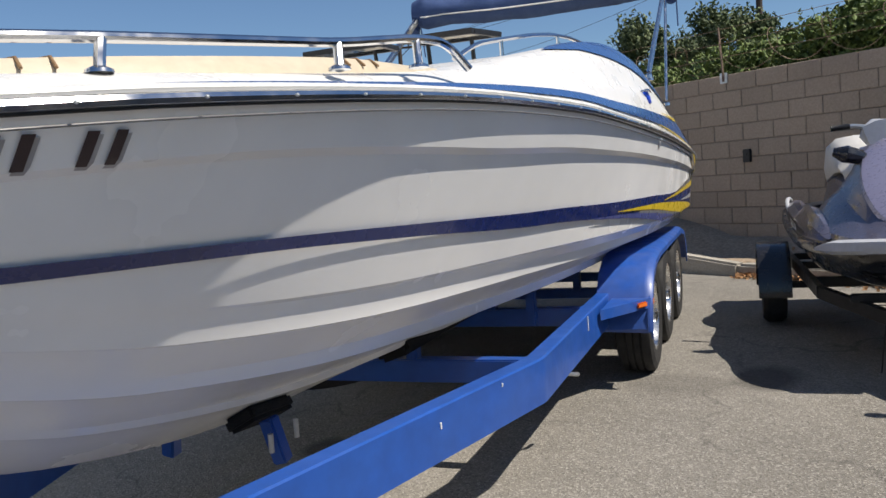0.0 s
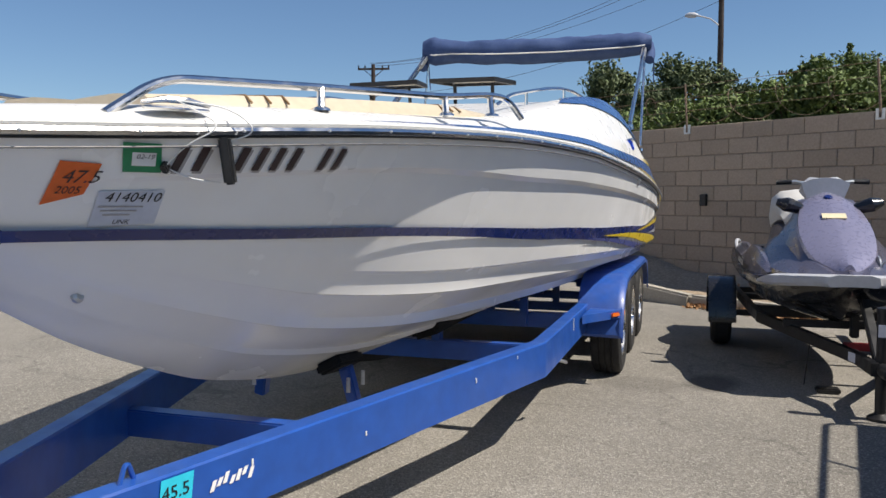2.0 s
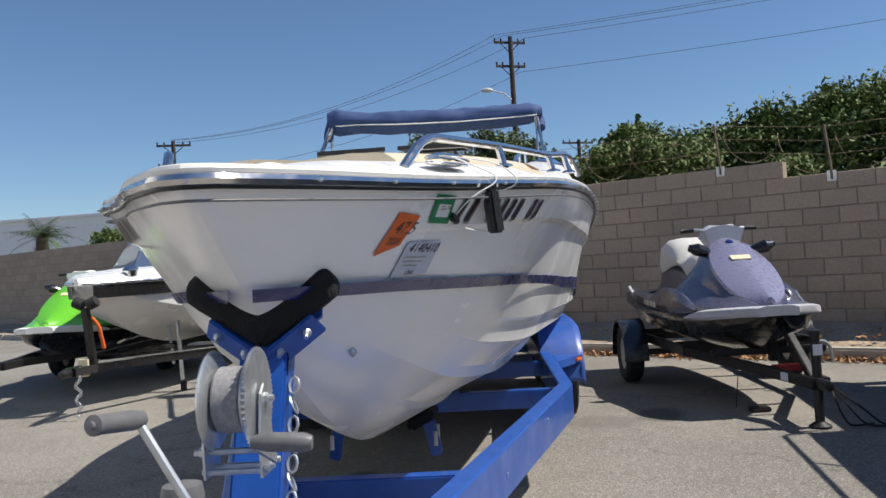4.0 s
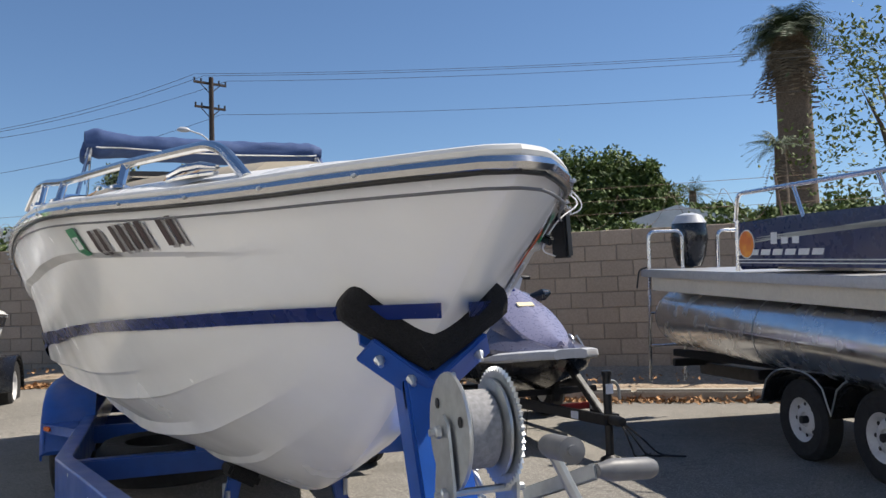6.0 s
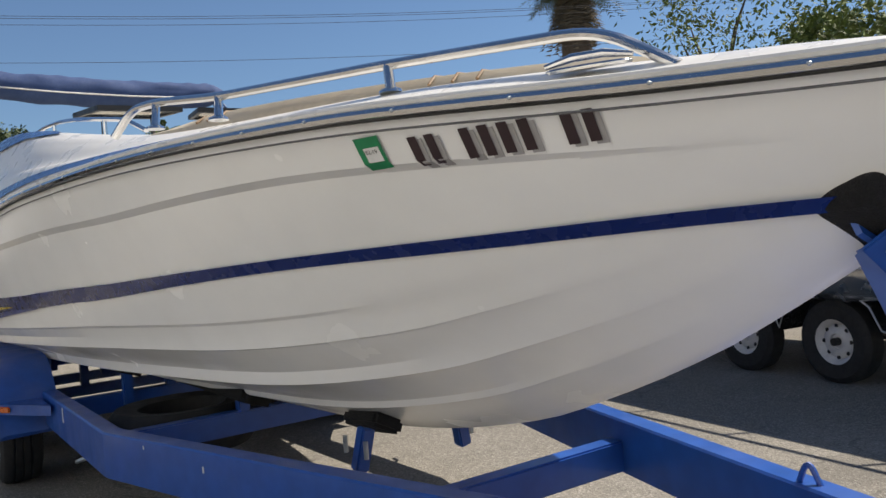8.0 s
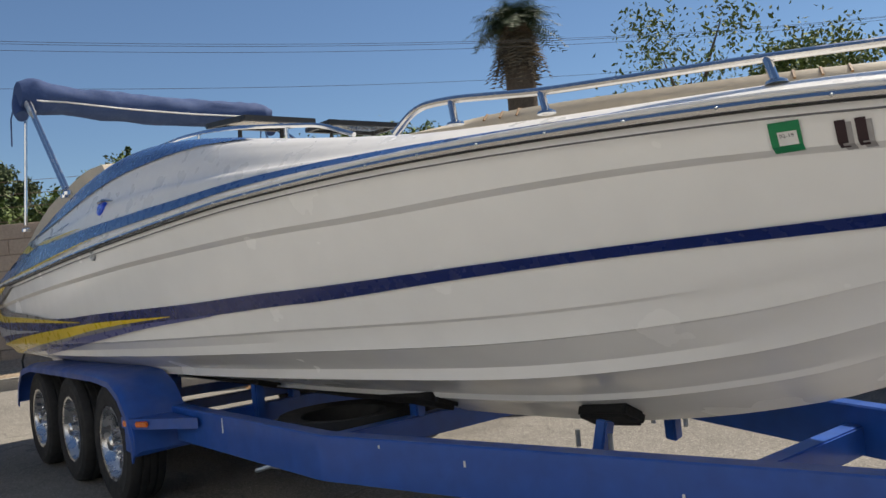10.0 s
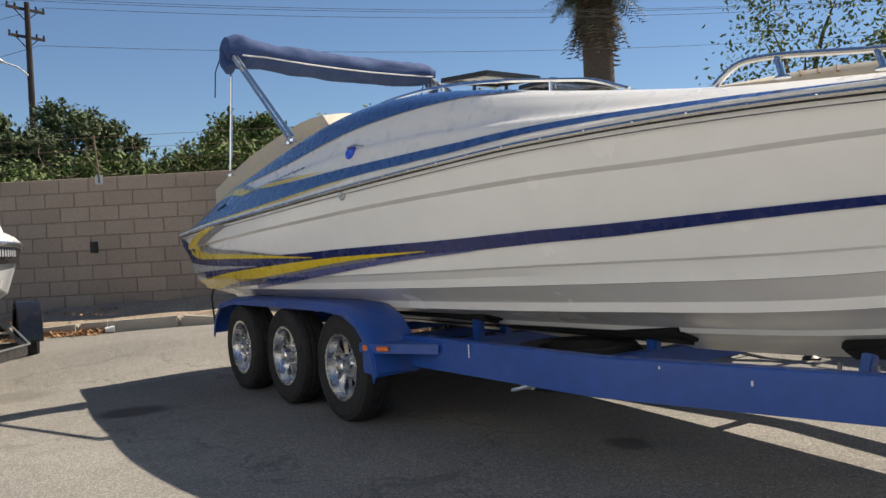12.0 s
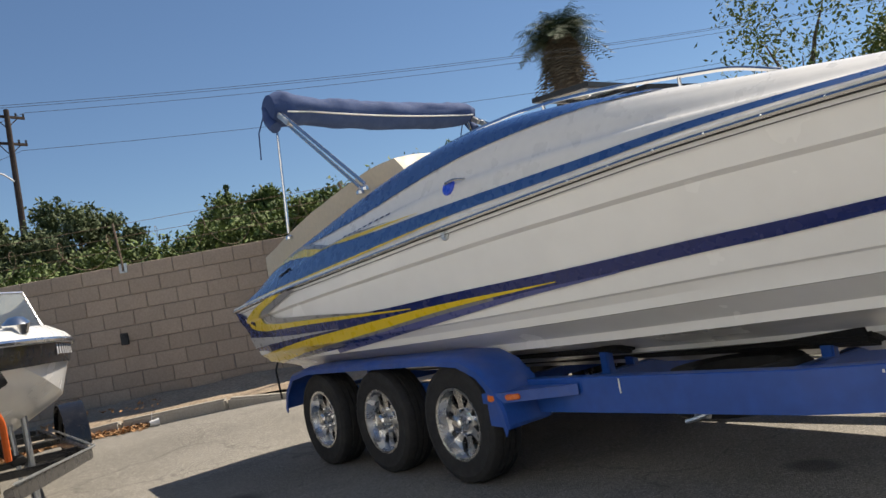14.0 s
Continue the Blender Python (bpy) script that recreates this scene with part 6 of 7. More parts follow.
for lo, hi in (((0.2, -2.9, 1.6), (0.9, -1.85, 2.03)), ((0.2, -5.2, 1.6), (0.85, -3.2, 2.08))):
    bm = bmesh.new()
    box(bm, lo, hi, 0.06)
    part("bench", bm, M["cream"], pont, "cream vinyl bench seat")
for y in (-3.9, -4.6):
    bm = bmesh.new()
    box(bm, (0.62, y - 0.26, 1.9), (0.84, y + 0.26, 2.47), 0.09)
    part("seat_back", bm, M["cream"], pont, "cream helm seat")
# boarding ladder and stern grab hoops
for x0 in (0.06, 0.85):
    bm = bmesh.new()
    tube(bm, arc([(x0, 0.16, 1.56), (x0, 0.16, 1.98), (x0 + 0.38, 0.16, 1.98), (x0 + 0.38, 0.16, 1.56)], 8), 0.019, 10)
    part("grab_hoop", bm, M["alum"], pont, "bent aluminium grab hoop")
for x0 in (0.10, 0.50):
    bm = bmesh.new()
    tube(bm, [(x0, 0.26, 1.56), (x0 + 0.02, 0.33, 0.35)], 0.017, 8)
    part("ladder_leg", bm, M["alum"], pont)
for z in (0.75, 1.1):
    bm = bmesh.new()
    tube(bm, [(0.10, 0.30, z), (0.51, 0.30, z)], 0.014, 8)
    part("ladder_rung", bm, M["alum"], pont)
bm = bmesh.new()
tube(bm, arc([(0.06, 0.2, 1.6), (-0.03, 0.22, 1.58), (-0.05, 0.24, 1.38)]), 0.009, 6)
part("bungee", bm, M["black"], pont, "black bungee strap")
# outboard motor
bm = bmesh.new()
secs = []
for z, w, d in ((1.60, 0.15, 0.2), (1.75, 0.2, 0.28), (2.0, 0.23, 0.33), (2.2, 0.21, 0.30), (2.3, 0.15, 0.22), (2.33, 0.05, 0.1)):
    secs.append([(0.62 + 0.8 * w * math.cos(a), 0.36 + 0.8 * d * math.sin(a), 1.6 + (z - 1.6) * 0.78) for a in stations(0, math.tau * 15 / 16, 16)])
loft(bm, secs)
outb = part("outboard_motor", bm, M["blackgloss"], pont, "black outboard motor with grey hood", 50)
bm = bmesh.new()
secs = []
for z, w, d in ((2.2, 0.215, 0.305), (2.31, 0.155, 0.225), (2.345, 0.05, 0.1)):
    secs.append([(0.62 + 0.8 * w * math.cos(a), 0.36 + 0.8 * d * math.sin(a), 1.6 + (z - 1.6) * 0.78) for a in stations(0, math.tau * 15 / 16, 16)])
loft(bm, secs)
part("motor_hood", bm, M["skigrey"], outb)
bm = bmesh.new()
box(bm, (0.55, 0.29, 0.75), (0.69, 0.47, 1.62), 0.04)
part("motor_leg", bm, M["blackgloss"], outb)
# its trailer
ptr = thing("pontoon_trailer", "black tandem trailer under the pontoon boat", "trailer", at=PONT_M)
for x in (0.62, 1.8):
    bm = bmesh.new()
    beam_between(bm, (x, 0.1, 0.52), (x, -PL - 0.4, 0.52), 0.06, 0.12)
    part("rail", bm, M["black"], ptr)
    bm = bmesh.new()
    beam_between(bm, (x - 0.3, 0.05, 0.70), (x - 0.3, -PL + 0.5, 0.70), 0.10, 0.07)
    part("bunk", bm, M["carpet"], ptr)
for y in (0.0, -1.6, -3.6, -5.4):
    bm = bmesh.new()
    beam_between(bm, (0.25, y, 0.60), (2.2, y, 0.60), 0.07, 0.08)
    part("cross_member", bm, M["black"], ptr)
for s, x in ((-1, 0.30), (1, 2.12)):
    for y in (-2.25, -3.15):
        m = Matrix.Translation((x, y, 0.31)) @ pose(0, 0, 0, 0, s * 90, 0)
        bm = bmesh.new()
        lathe(bm, [(0.17, -0.08), (0.27, -0.09), (0.31, -0.06), (0.31, 0.06), (0.27, 0.09), (0.17, 0.08)], 32, m, closed=True)
        part("tyre", bm, M["rubber"], ptr)
        bm = bmesh.new()
        lathe(bm, [(0, 0.03), (0.055, 0.03), (0.06, 0.05), (0.10, 0.045), (0.13, 0.02), (0.155, 0.06), (0.175, 0.075), (0.175, -0.05), (0, -0.05)], 28, m)
        rim = part("rim", bm, M["rimwhite"], ptr, "white spoked steel rim", 40)
        for k in range(8):
            a = math.radians(k * 45)
            bm = bmesh.new()
            lathe(bm, [(0, 0.002), (0.016, 0.002), (0.016, 0.0)], 10, m @ Matrix.Translation((0.118 * math.cos(a), 0.118 * math.sin(a), 0.037)))
            part("rim_slot", bm, M["black"], rim)
        bm = bmesh.new()
        lathe(bm, [(0.03, 0.03), (0.03, 0.08), (0, 0.085)], 12, m)
        part("hub", bm, M["black"], rim)
    bm = bmesh.new()
    sec = []
    for k in range(25):
        y = -1.72 - 1.96 * k / 24
        u = (y + 2.7) / 0.45
        z = 0.40 + 0.30 * math.sqrt(max(0.0, 1 - (abs(abs(u) - 1)) ** 2.4)) if abs(u) < 2.0 else 0.40
        sec.append([(x - 0.13, y, z), (x + 0.13, y, z), (x + 0.13, y, z - 0.025), (x - 0.13, y, z - 0.025)])
    loft(bm, sec)
    part("mudguard", bm, M["blackgloss"], ptr, "black double-arched mudguard")
    bm = bmesh.new()
    tube(bm, [Vector(q[0 if s < 0 else 1]) + Vector((s * 0.004, 0, 0)) for q in sec], 0.007, 6)
    part("guard_trim", bm, M["zinc"], ptr, "bright edge trim")


# ---- runabout and second jet ski on the far side ----
RUN_M = Matrix.Translation((-3.24, 5.4, 0)) @ pose(0, 0, 0, 0, 0, -1.5)
run = thing("runabout_boat", "white and black bowrider with a framed windscreen", "boat", at=RUN_M @ Matrix.Translation((-0.05, -0.6, 0.12)) @ Matrix.Diagonal((0.84, 1.0, 0.85, 1.0)))
R_HW = [(0.9, 0.0), (1.0, 0.14), (1.25, 0.36), (1.7, 0.62), (2.4, 0.86), (3.4, 1.0), (5.9, 1.02)]
R_SZ = [(0.9, 1.29), (2.0, 1.30), (3.4, 1.30), (5.9, 1.26)]
R_KZ = [(0.9, 1.24), (1.15, 1.08), (1.5, 0.86), (2.0, 0.64), (2.6, 0.49), (3.2, 0.42), (5.9, 0.38)]
bm = bmesh.new()
secs = []
for y in stations(0.9, 5.9, 40):
    w, s, k = lerp(y, R_HW), lerp(y, R_SZ), lerp(y, R_KZ)
    secs.append(both([(0.0, y, k), (w * 0.5, y, k + (s - k) * 0.24), (w * 0.80, y, k + (s - k) * 0.42), (w * 0.86, y, k + (s - k) * 0.47), (w * 0.93, y, k + (s - k) * 0.72), (w, y, s)]))
vs = sheet(bm, [s for s in secs], closed=False)
bm.faces.new(vs[-1])
bmesh.ops.remove_doubles(bm, verts=bm.verts, dist=0.001)
part("hull", bm, M["gel"], run, "white hull", 30)
for s in (1, -1):
    bm = bmesh.new()
    sheet(bm, [[(s * (lerp(y, R_HW) * (0.96 + 0.04 * u) + 0.006), y, lerp(y, R_SZ) - 0.17 * (1 - u) - 0.004) for u in (0, 0.33, 0.66, 1)] for y in stations(0.98, 5.9, 30)])
    blk = part("black_band", bm, M["blackgloss"], run, "glossy black hull band")
    for k in range(9):
        bm = bmesh.new()
        y = 1.75 + 0.075 * k
        sheet(bm, [[(s * (lerp(y + a, R_HW) * 0.985 + 0.012), y + a, lerp(y, R_SZ) - 0.115 + b) for b in (0, 0.075)] for a in (0, 0.045)])
        part("registration_bar", bm, M["skigrey"], blk)
bm = bmesh.new()
secs = []
for y in stations(0.88, 5.9, 30):
    w, s = lerp(y, R_HW) + 0.015, lerp(y, R_SZ)
    c = lerp(y, [(0.88, 0.05), (1.6, 0.12), (2.6, 0.17), (5.9, 0.15)])
    secs.append(both([(w, y, s - 0.03), (w + 0.005, y, s + 0.01), (w * 0.95, y, s + c * 0.4), (w * 0.8, y, s + c * 0.85), (w * 0.4, y, s + c)]))
loft(bm, secs)
part("deck", bm, M["deck"], run, "white deck", 40)
bm = bmesh.new()
tube(bm, [(s2 * (lerp(y, R_HW) + 0.02), y, lerp(y, R_SZ) - 0.005) for s2, yy in ((-1, stations(5.8, 0.92, 24)), (1, stations(0.92, 5.8, 24))) for y in yy], 0.018, 6)
part("rub_rail", bm, M["alum"], run)
# windscreen: five panes in bright frames
corners = [(-0.86, 3.5), (-0.72, 2.75), (-0.26, 2.45), (0.26, 2.45), (0.72, 2.75), (0.86, 3.5)]
for (x0, y0), (x1, y1) in zip(corners, corners[1:]):
    z0a, z0b = lerp(y0, R_SZ) + 0.14, lerp(y1, R_SZ) + 0.14
    top = 0.36
    A, B = Vector((x0, y0, z0a)), Vector((x1, y1, z0b))
    C, D = B + Vector((x1 * -0.12, 0.26, top)), A + Vector((x0 * -0.12, 0.26, top))
    bm = bmesh.new()
    n = (B - A).cross(D - A).normalized() * 0.003
    sheet(bm, [[A - n, D - n], [B - n, C - n]])
    sheet(bm, [[A + n, B + n], [D + n, C + n]])
    pane = part("windscreen_pane", bm, M["glass"], run, "tinted windscreen pane")
    bm = bmesh.new()
    for p, q in ((A, B), (B, C), (C, D), (D, A)):
        tube(bm, [p, q], 0.014, 6)
    part("frame", bm, M["alum"], pane)
bm = bmesh.new()
box(bm, (-0.7, 3.4, 1.2), (-0.1, 3.9, 1.72), 0.12)
part("seat", bm, M["redvinyl"], run, "bright red seat back")
bm = bmesh.new()
lathe(bm, [(0.0, -0.02), (0.07, -0.02), (0.09, 0.05), (0.05, 0.09), (0, 0.1)], 14, Matrix.Translation((0.35, 1.35, 1.37)) @ pose(0, 0, 0, 10, 0, 0))
part("cleat", bm, M["chrome"], run)
# outboard leg at the stern
bm = bmesh.new()
box(bm, (-0.16, 5.90, 0.3), (0.16, 6.2, 0.85), 0.08)
part("stern_drive", bm, M["blackgloss"], run, "black stern drive")
run_tr = small_trailer("runabout_trailer", "black and silver trailer under the bowrider", RUN_M, 5.5, 1.95, 4.5, M["blackgloss"], 0.33)
for s in (1, -1):
    bm = bmesh.new()
    beam_between(bm, (s * 0.09, 0.35, 0.487), (s * 0.74, 1.9, 0.447), 0.02, 0.014)
    beam_between(bm, (s * 0.74, 1.9, 0.447), (s * 0.82, 4.6, 0.447), 0.02, 0.014)
    part("bright_strip", bm, M["zinc"], run_tr)
bm = bmesh.new()
tube(bm, arc([(0.18, 1.60, 0.78), (0.24, 1.63, 0.80), (0.30, 1.65, 0.78), (0.32, 1.67, 0.08)]), 0.022, 8)
tube(bm, [(0.21, 1.62, 0.78), (0.24, 1.65, 0.3)], 0.016, 8)
jk = part("jack", bm, M["zinc"], run_tr, "tall zinc swing jack")
bm = bmesh.new()
lathe(bm, [(0.03, -0.03), (0.06, -0.03), (0.065, 0), (0.06, 0.03), (0.03, 0.03)], 16, Matrix.Translation((0.325, 1.68, 0.065)) @ pose(0, 0, 0, 0, 90, 20), closed=True)
part("jack_wheel", bm, M["rubber"], jk)
bm = bmesh.new()
beam_between(bm, (0, 0.42, 0.45), (0, 0.32, 0.98), 0.06, 0.07, up=(0, 1, 0))
bp = part("bow_post", bm, M["black"], run_tr)
for s in (1, -1):
    bm = bmesh.new()
    lathe(bm, [(0.0, -0.045), (0.05, -0.045), (0.055, -0.03), (0.055, 0.03), (0.05, 0.045), (0, 0.045)], 14, Matrix.Translation((s * 0.065, 0.33, 1.03)) @ pose(0, 0, 0, 0, 90 - s * 25, 0))
    part("bow_roller", bm, M["rubber"], bp)
bm = bmesh.new()
tube(bm, arc([(0.03, 0.36, 0.9), (0.08, 0.4, 0.82), (0.09, 0.46, 0.6)]), 0.018, 8)
part("safety_strap", bm, M["orange"], bp, "orange strap")
bm = bmesh.new()
box(bm, (-0.07, 0.28, 0.36), (0.02, 0.31, 0.52), 0.004, None)
part("paper_tag", bm, M["tape"], run_tr, "yellow paper tag")
bm = bmesh.new()
for k in range(22):
    p = Vector((0.05 + 0.02 * math.sin(k * 0.9), 0.05 + 0.012 * math.cos(k * 0.7), 0.40 - 0.0175 * k))
    q = pose(0, 0, 0, 90, 0, 90 if k % 2 else 0).to_3x3()
    tube(bm, [p + q @ Vector((0.011 * math.cos(a), 0.016 * math.sin(a), 0)) for a in stations(0, math.tau * 7 / 8, 8)], 0.0045, 5, closed=True)
tagged(part("safety_chain", bm, M["zinc"], run_tr, "hanging zinc chain"), kind="stuff")

GREEN_M = Matrix.Translation((-4.5, 7.2, -0.02)) @ pose(0, 0, 0, 0, 0, 4) @ Matrix.Diagonal((0.95, 0.93, 0.87, 1.0))
jet_ski(GREEN_M, "white and lime green jet ski on a trailer", M["lime"], M["lime"], M["white"], M["blackgloss"])
small_trailer("jet_ski_trailer", "dark trailer under the green jet ski", Matrix.Translation((-4.45, 6.3, 0)) @ pose(0, 0, 0, 0, 0, 4), 3.6, 1.4, 2.9, M["black"], 0.27)

# ---- wire posts and barbed wire on the wall ----
def wall_spot(along, z, off=0.1):
    return KERB_M @ Vector((along, WALL_OFF + off, z))


POSTS = [-8.2, -5.2, -2.19, 0.75, 3.18, 4.43, 7.0, 9.8]
wire_tops = []
for a in POSTS:
    zt = WALL_BASE + wall_rows(a) * COURSE
    pst = thing("wire_post", "rusty steel post clamped to the wall top", "post", "wire posts on the wall")
    bm = bmesh.new()
    box(bm, (-0.05, -0.115, -0.10), (0.05, -0.1, 0.02), 0.003, KERB_M @ Matrix.Translation((a, WALL_OFF + 0.1, zt)))
    part("clamp", bm, M["zinc"], pst)
    bm = bmesh.new()
    tube(bm, [wall_spot(a, zt - 0.08, -0.02), wall_spot(a, zt + 0.05, -0.02), wall_spot(a - 0.05, zt + 0.55, 0.0)], 0.014, 6)
    part("upright", bm, M["rust"], pst)
    wire_tops.append((a, zt))
for h in (0.2, 0.36, 0.52):
    bm = bmesh.new()
    tube(bm, [wall_spot(a - 0.05 * h / 0.55, zt + h, -0.01) for a, zt in wire_tops], 0.0028, 4)
    tagged(part("barbed_wire", bm, M["rust"]), "rusty strand of barbed wire above the wall", "wire", "wires on the wall")
bm = bmesh.new()
pts = []
for i in range(560):
    a = -7.0 + i * 0.025
    t = a / 0.62 * math.tau
    zt = WALL_BASE + (lerp(a, [(3.6, 11), (4.2, 10)])) * COURSE
    pts.append(wall_spot(a + 0.06 * math.cos(t), zt + 0.22 + 0.20 * math.sin(t), 0.2 * math.cos(t)))
tube(bm, pts, 0.003, 4)
tagged(part("razor_wire", bm, M["rust"]), "loose coil of razor wire along the wall top", "wire")
for a, z in ((-2.3, 1.263), (1.03, 1.235)):
    bm = bmesh.new()
    box(bm, (-0.045, -0.05, -0.075), (0.045, 0, 0.075), 0.006, KERB_M @ Matrix.Translation((a, WALL_OFF, z)))
    cyl(bm, KERB_M @ Vector((a, WALL_OFF - 0.06, z + 0.02)), KERB_M @ Vector((a, WALL_OFF - 0.04, z + 0.02)), 0.02, 10)
    tagged(part("wall_outlet_box", bm, M["black"]), "small dark outlet box on the block wall", "outlet", "outlet boxes on the wall")

# fallen leaves along the kerb
rnd = random.Random(11)
verts, faces = [], []
for i in range(2600):
    seg = rnd.random()
    a = rnd.uniform(-4.6, -1.75) if seg < 0.45 else rnd.uniform(1.6, 8.5)
    d = -abs(rnd.gauss(0, 0.09)) - 0.005 if rnd.random() < 0.92 else rnd.uniform(0.2, 0.7)
    z = 0.008 + rnd.random() * 0.06 * math.exp(d * 9) if d < 0 else 0.2 + 0.12 * (d - 0.2)
    p = KERB_M @ Vector((a, d, z + kerb_rise(a)))
    r = rnd.uniform(0.018, 0.042)
    q = Euler((rnd.uniform(-0.9, 0.9), rnd.uniform(-0.9, 0.9), rnd.uniform(0, 6.3))).to_matrix()
    base = len(verts)
    for lx, ly, lz in ((-1, 0, 0.25), (0, -0.55, 0), (1, 0, 0.3), (0, 0.55, 0.05)):
        verts.append(p + q @ Vector((lx * r, ly * r, lz * r)))
    faces.append((base, base + 1, base + 3))
    faces.append((base + 1, base + 2, base + 3))
me = bpy.data.meshes.new("fallen_leaves")
me.from_pydata(verts, [], faces)
me.materials.append(M["dryleaf"])
tagged(new("fallen_leaves", me), "dry brown leaves drifted against the kerb", "leaves", kind="stuff")
cup = thing("paper_cup", "white foam cup lying by the kerb", "cup")
bm = bmesh.new()
lathe(bm, [(0.0, 0), (0.03, 0.0), (0.042, 0.10), (0.045, 0.104), (0.04, 0.1), (0.028, 0.006)], 16, KERB_M @ Matrix.Translation((-1.72, -0.10, 0.042 + kerb_rise(-1.72))) @ pose(0, 0, 0, 0, 88, 20))
part("cup_body", bm, M["white"], cup)
bm = bmesh.new()
tube(bm, [KERB_M @ Vector((-1.70, -0.10, 0.06 + kerb_rise(-1.7))), KERB_M @ Vector((-1.69, -0.08, 0.16 + kerb_rise(-1.7)))], 0.003, 5)
part("straw", bm, M["white"], cup)


# ---- trees, palms, poles and buildings behind the wall ----
def leaf_cloud(verts, faces, centre, radius, count, size, rnd, squash=0.8):
    """Small folded leaves spread through a lumpy ball, denser at its skin."""
    for _ in range(count):
        d = Vector((rnd.gauss(0, 1), rnd.gauss(0, 1), rnd.gauss(0, 1))).normalized()
        r = radius * (0.25 + 0.8 * rnd.random() ** 0.6)
        r *= 0.85 + 0.75 * noise.noise((centre[0] * 3 + d.x * 2.3, centre[1] * 3 + d.y * 2.3, centre[2] * 3 + d.z * 2.3))
        p = Vector(centre) + Vector((d.x * r, d.y * r, d.z * r * squash))
        q = Euler((rnd.uniform(-1.1, 1.1), rnd.uniform(-1.1, 1.1), rnd.uniform(0, 6.3))).to_matrix()
        s = size * rnd.uniform(0.6, 1.4)
        b = len(verts)
        for lx, ly, lz in ((-1, 0, 0.2), (0, -0.5, 0), (1, 0, 0.15), (0, 0.5, 0)):
            verts.append(p + q @ Vector((lx * s, ly * s, lz * s)))
        faces.append((b, b + 1, b + 2, b + 3))


def tree(x, y, height, crown_r, clumps, label, leaf=None, leaf_size=0.09, per=230, seed=1, low=0.35, spread=1.0):
    rnd = random.Random(seed)
    tr = thing("tree", label, "tree", "trees behind the wall", at=Matrix.Translation((x, y, 0)))
    bm = bmesh.new()
    top = height * 0.62
    bend = rnd.uniform(-0.3, 0.3)
    trunk_pts = [(0, 0, -0.1), (0.05, 0.02, top * 0.3), (bend * 0.6, 0.1, top * 0.7), (bend, 0.15, top)]
    tube(bm, trunk_pts, 0.1, 9, taper=[crown_r * 0.10, crown_r * 0.075, crown_r * 0.055, crown_r * 0.03])
    trunk = part("trunk", bm, M["bark"], tr)
    verts, faces = [], []
    for k in range(clumps):
        a = k * 2.4 + rnd.uniform(-0.4, 0.4)
        h = low + (1 - low) * ((k + 0.5) / clumps)
        rr = crown_r * spread * math.sqrt(max(0.05, 1 - ((h - 0.62) / 0.42) ** 2)) * rnd.uniform(0.25, 0.85)
        c = (rr * math.cos(a), rr * math.sin(a), height * h * 0.94)
        cr = crown_r * rnd.uniform(0.36, 0.62)
        if c[2] + cr * 0.75 > height:
            c = (c[0], c[1], height - cr * 0.75)
        leaf_cloud(verts, faces, c, cr, per, leaf_size, rnd)
        if k % 2 == 0:
            bm = bmesh.new()
            tube(bm, [(bend * 0.5, 0.08, top * rnd.uniform(0.45, 0.8)), (c[0] * 0.5, c[1] * 0.5, c[2] * 0.85), (c[0] * 0.9, c[1] * 0.9, c[2])], 0.03, 6, taper=[crown_r * 0.035, crown_r * 0.022, 0.008])
            part("limb", bm, M["bark"], trunk)
    me = bpy.data.meshes.new("crown")
    me.from_pydata(verts, [], faces)
    me.materials.append(leaf or M["leaf"])
    cr = new("crown", me)
    cr.parent = tr
    return tr


def behind(along, off):
    p = KERB_M @ Vector((along, WALL_OFF + off, 0))
    return p.x, p.y


# the dense hedge-like row beyond the wall
for i, (x, y, h, r, n) in enumerate([(-3.6, 16.5, 2.9, 1.2, 15), (-2.3, 16.2, 2.75, 1.15, 15), (-1.0, 15.9, 2.9, 1.1, 15), (-0.1, 15.7, 3.05, 1.0, 14), (0.7, 15.3, 3.0, 1.0, 14), (1.4, 15.1, 3.15, 1.05, 14),
                                     (2.2, 14.6, 3.25, 1.1, 14), (3.1, 14.2, 3.5, 1.05, 14), (4.0, 13.6, 3.5, 1.1, 14), (5.6, 12.4, 2.8, 1.0, 12), (7.2, 11.2, 2.6, 1.0, 12), (8.8, 10.2, 2.6, 1.0, 12), (10.2, 9.0, 2.7, 1.1, 14)]):
    tree(x, y, h, r, n, "dense green tree behind the block wall", M["leaf"], 0.055, 900, 20 + i, 0.3)
for i, (x, y, h, r) in enumerate([(3.9, 18.1, 4.4, 0.85), (4.9, 17.9, 4.0, 0.95), (5.8, 17.7, 4.1, 1.1), (6.7, 17.4, 4.4, 1.2), (7.8, 16.9, 4.6, 1.35), (8.8, 16.4, 4.85, 1.4), (9.9, 15.9, 4.85, 1.35), (10.7, 15.4, 4.5, 1.0), (12.0, 14.6, 3.35, 1.0), (13.2, 13.8, 3.2, 1.0)]):
    tree(x, y, h, r, 19, "rounded dark green tree well behind the wall", M["leaf"], 0.066, 900, 90 + i, 0.3)
tree(-1.15, 24.8, 5.65, 1.15, 18, "grey-green feathery tree behind the wall", M["leaf2"], 0.07, 960, 51, 0.3)
tree(0.25, 24.9, 5.0, 1.2, 18, "grey-green feathery tree behind the wall", M["leaf2"], 0.07, 960, 55, 0.3)
tree(1.1, 25.2, 5.75, 1.2, 18, "grey-green feathery tree behind the wall", M["leaf2"], 0.07, 960, 52, 0.3)
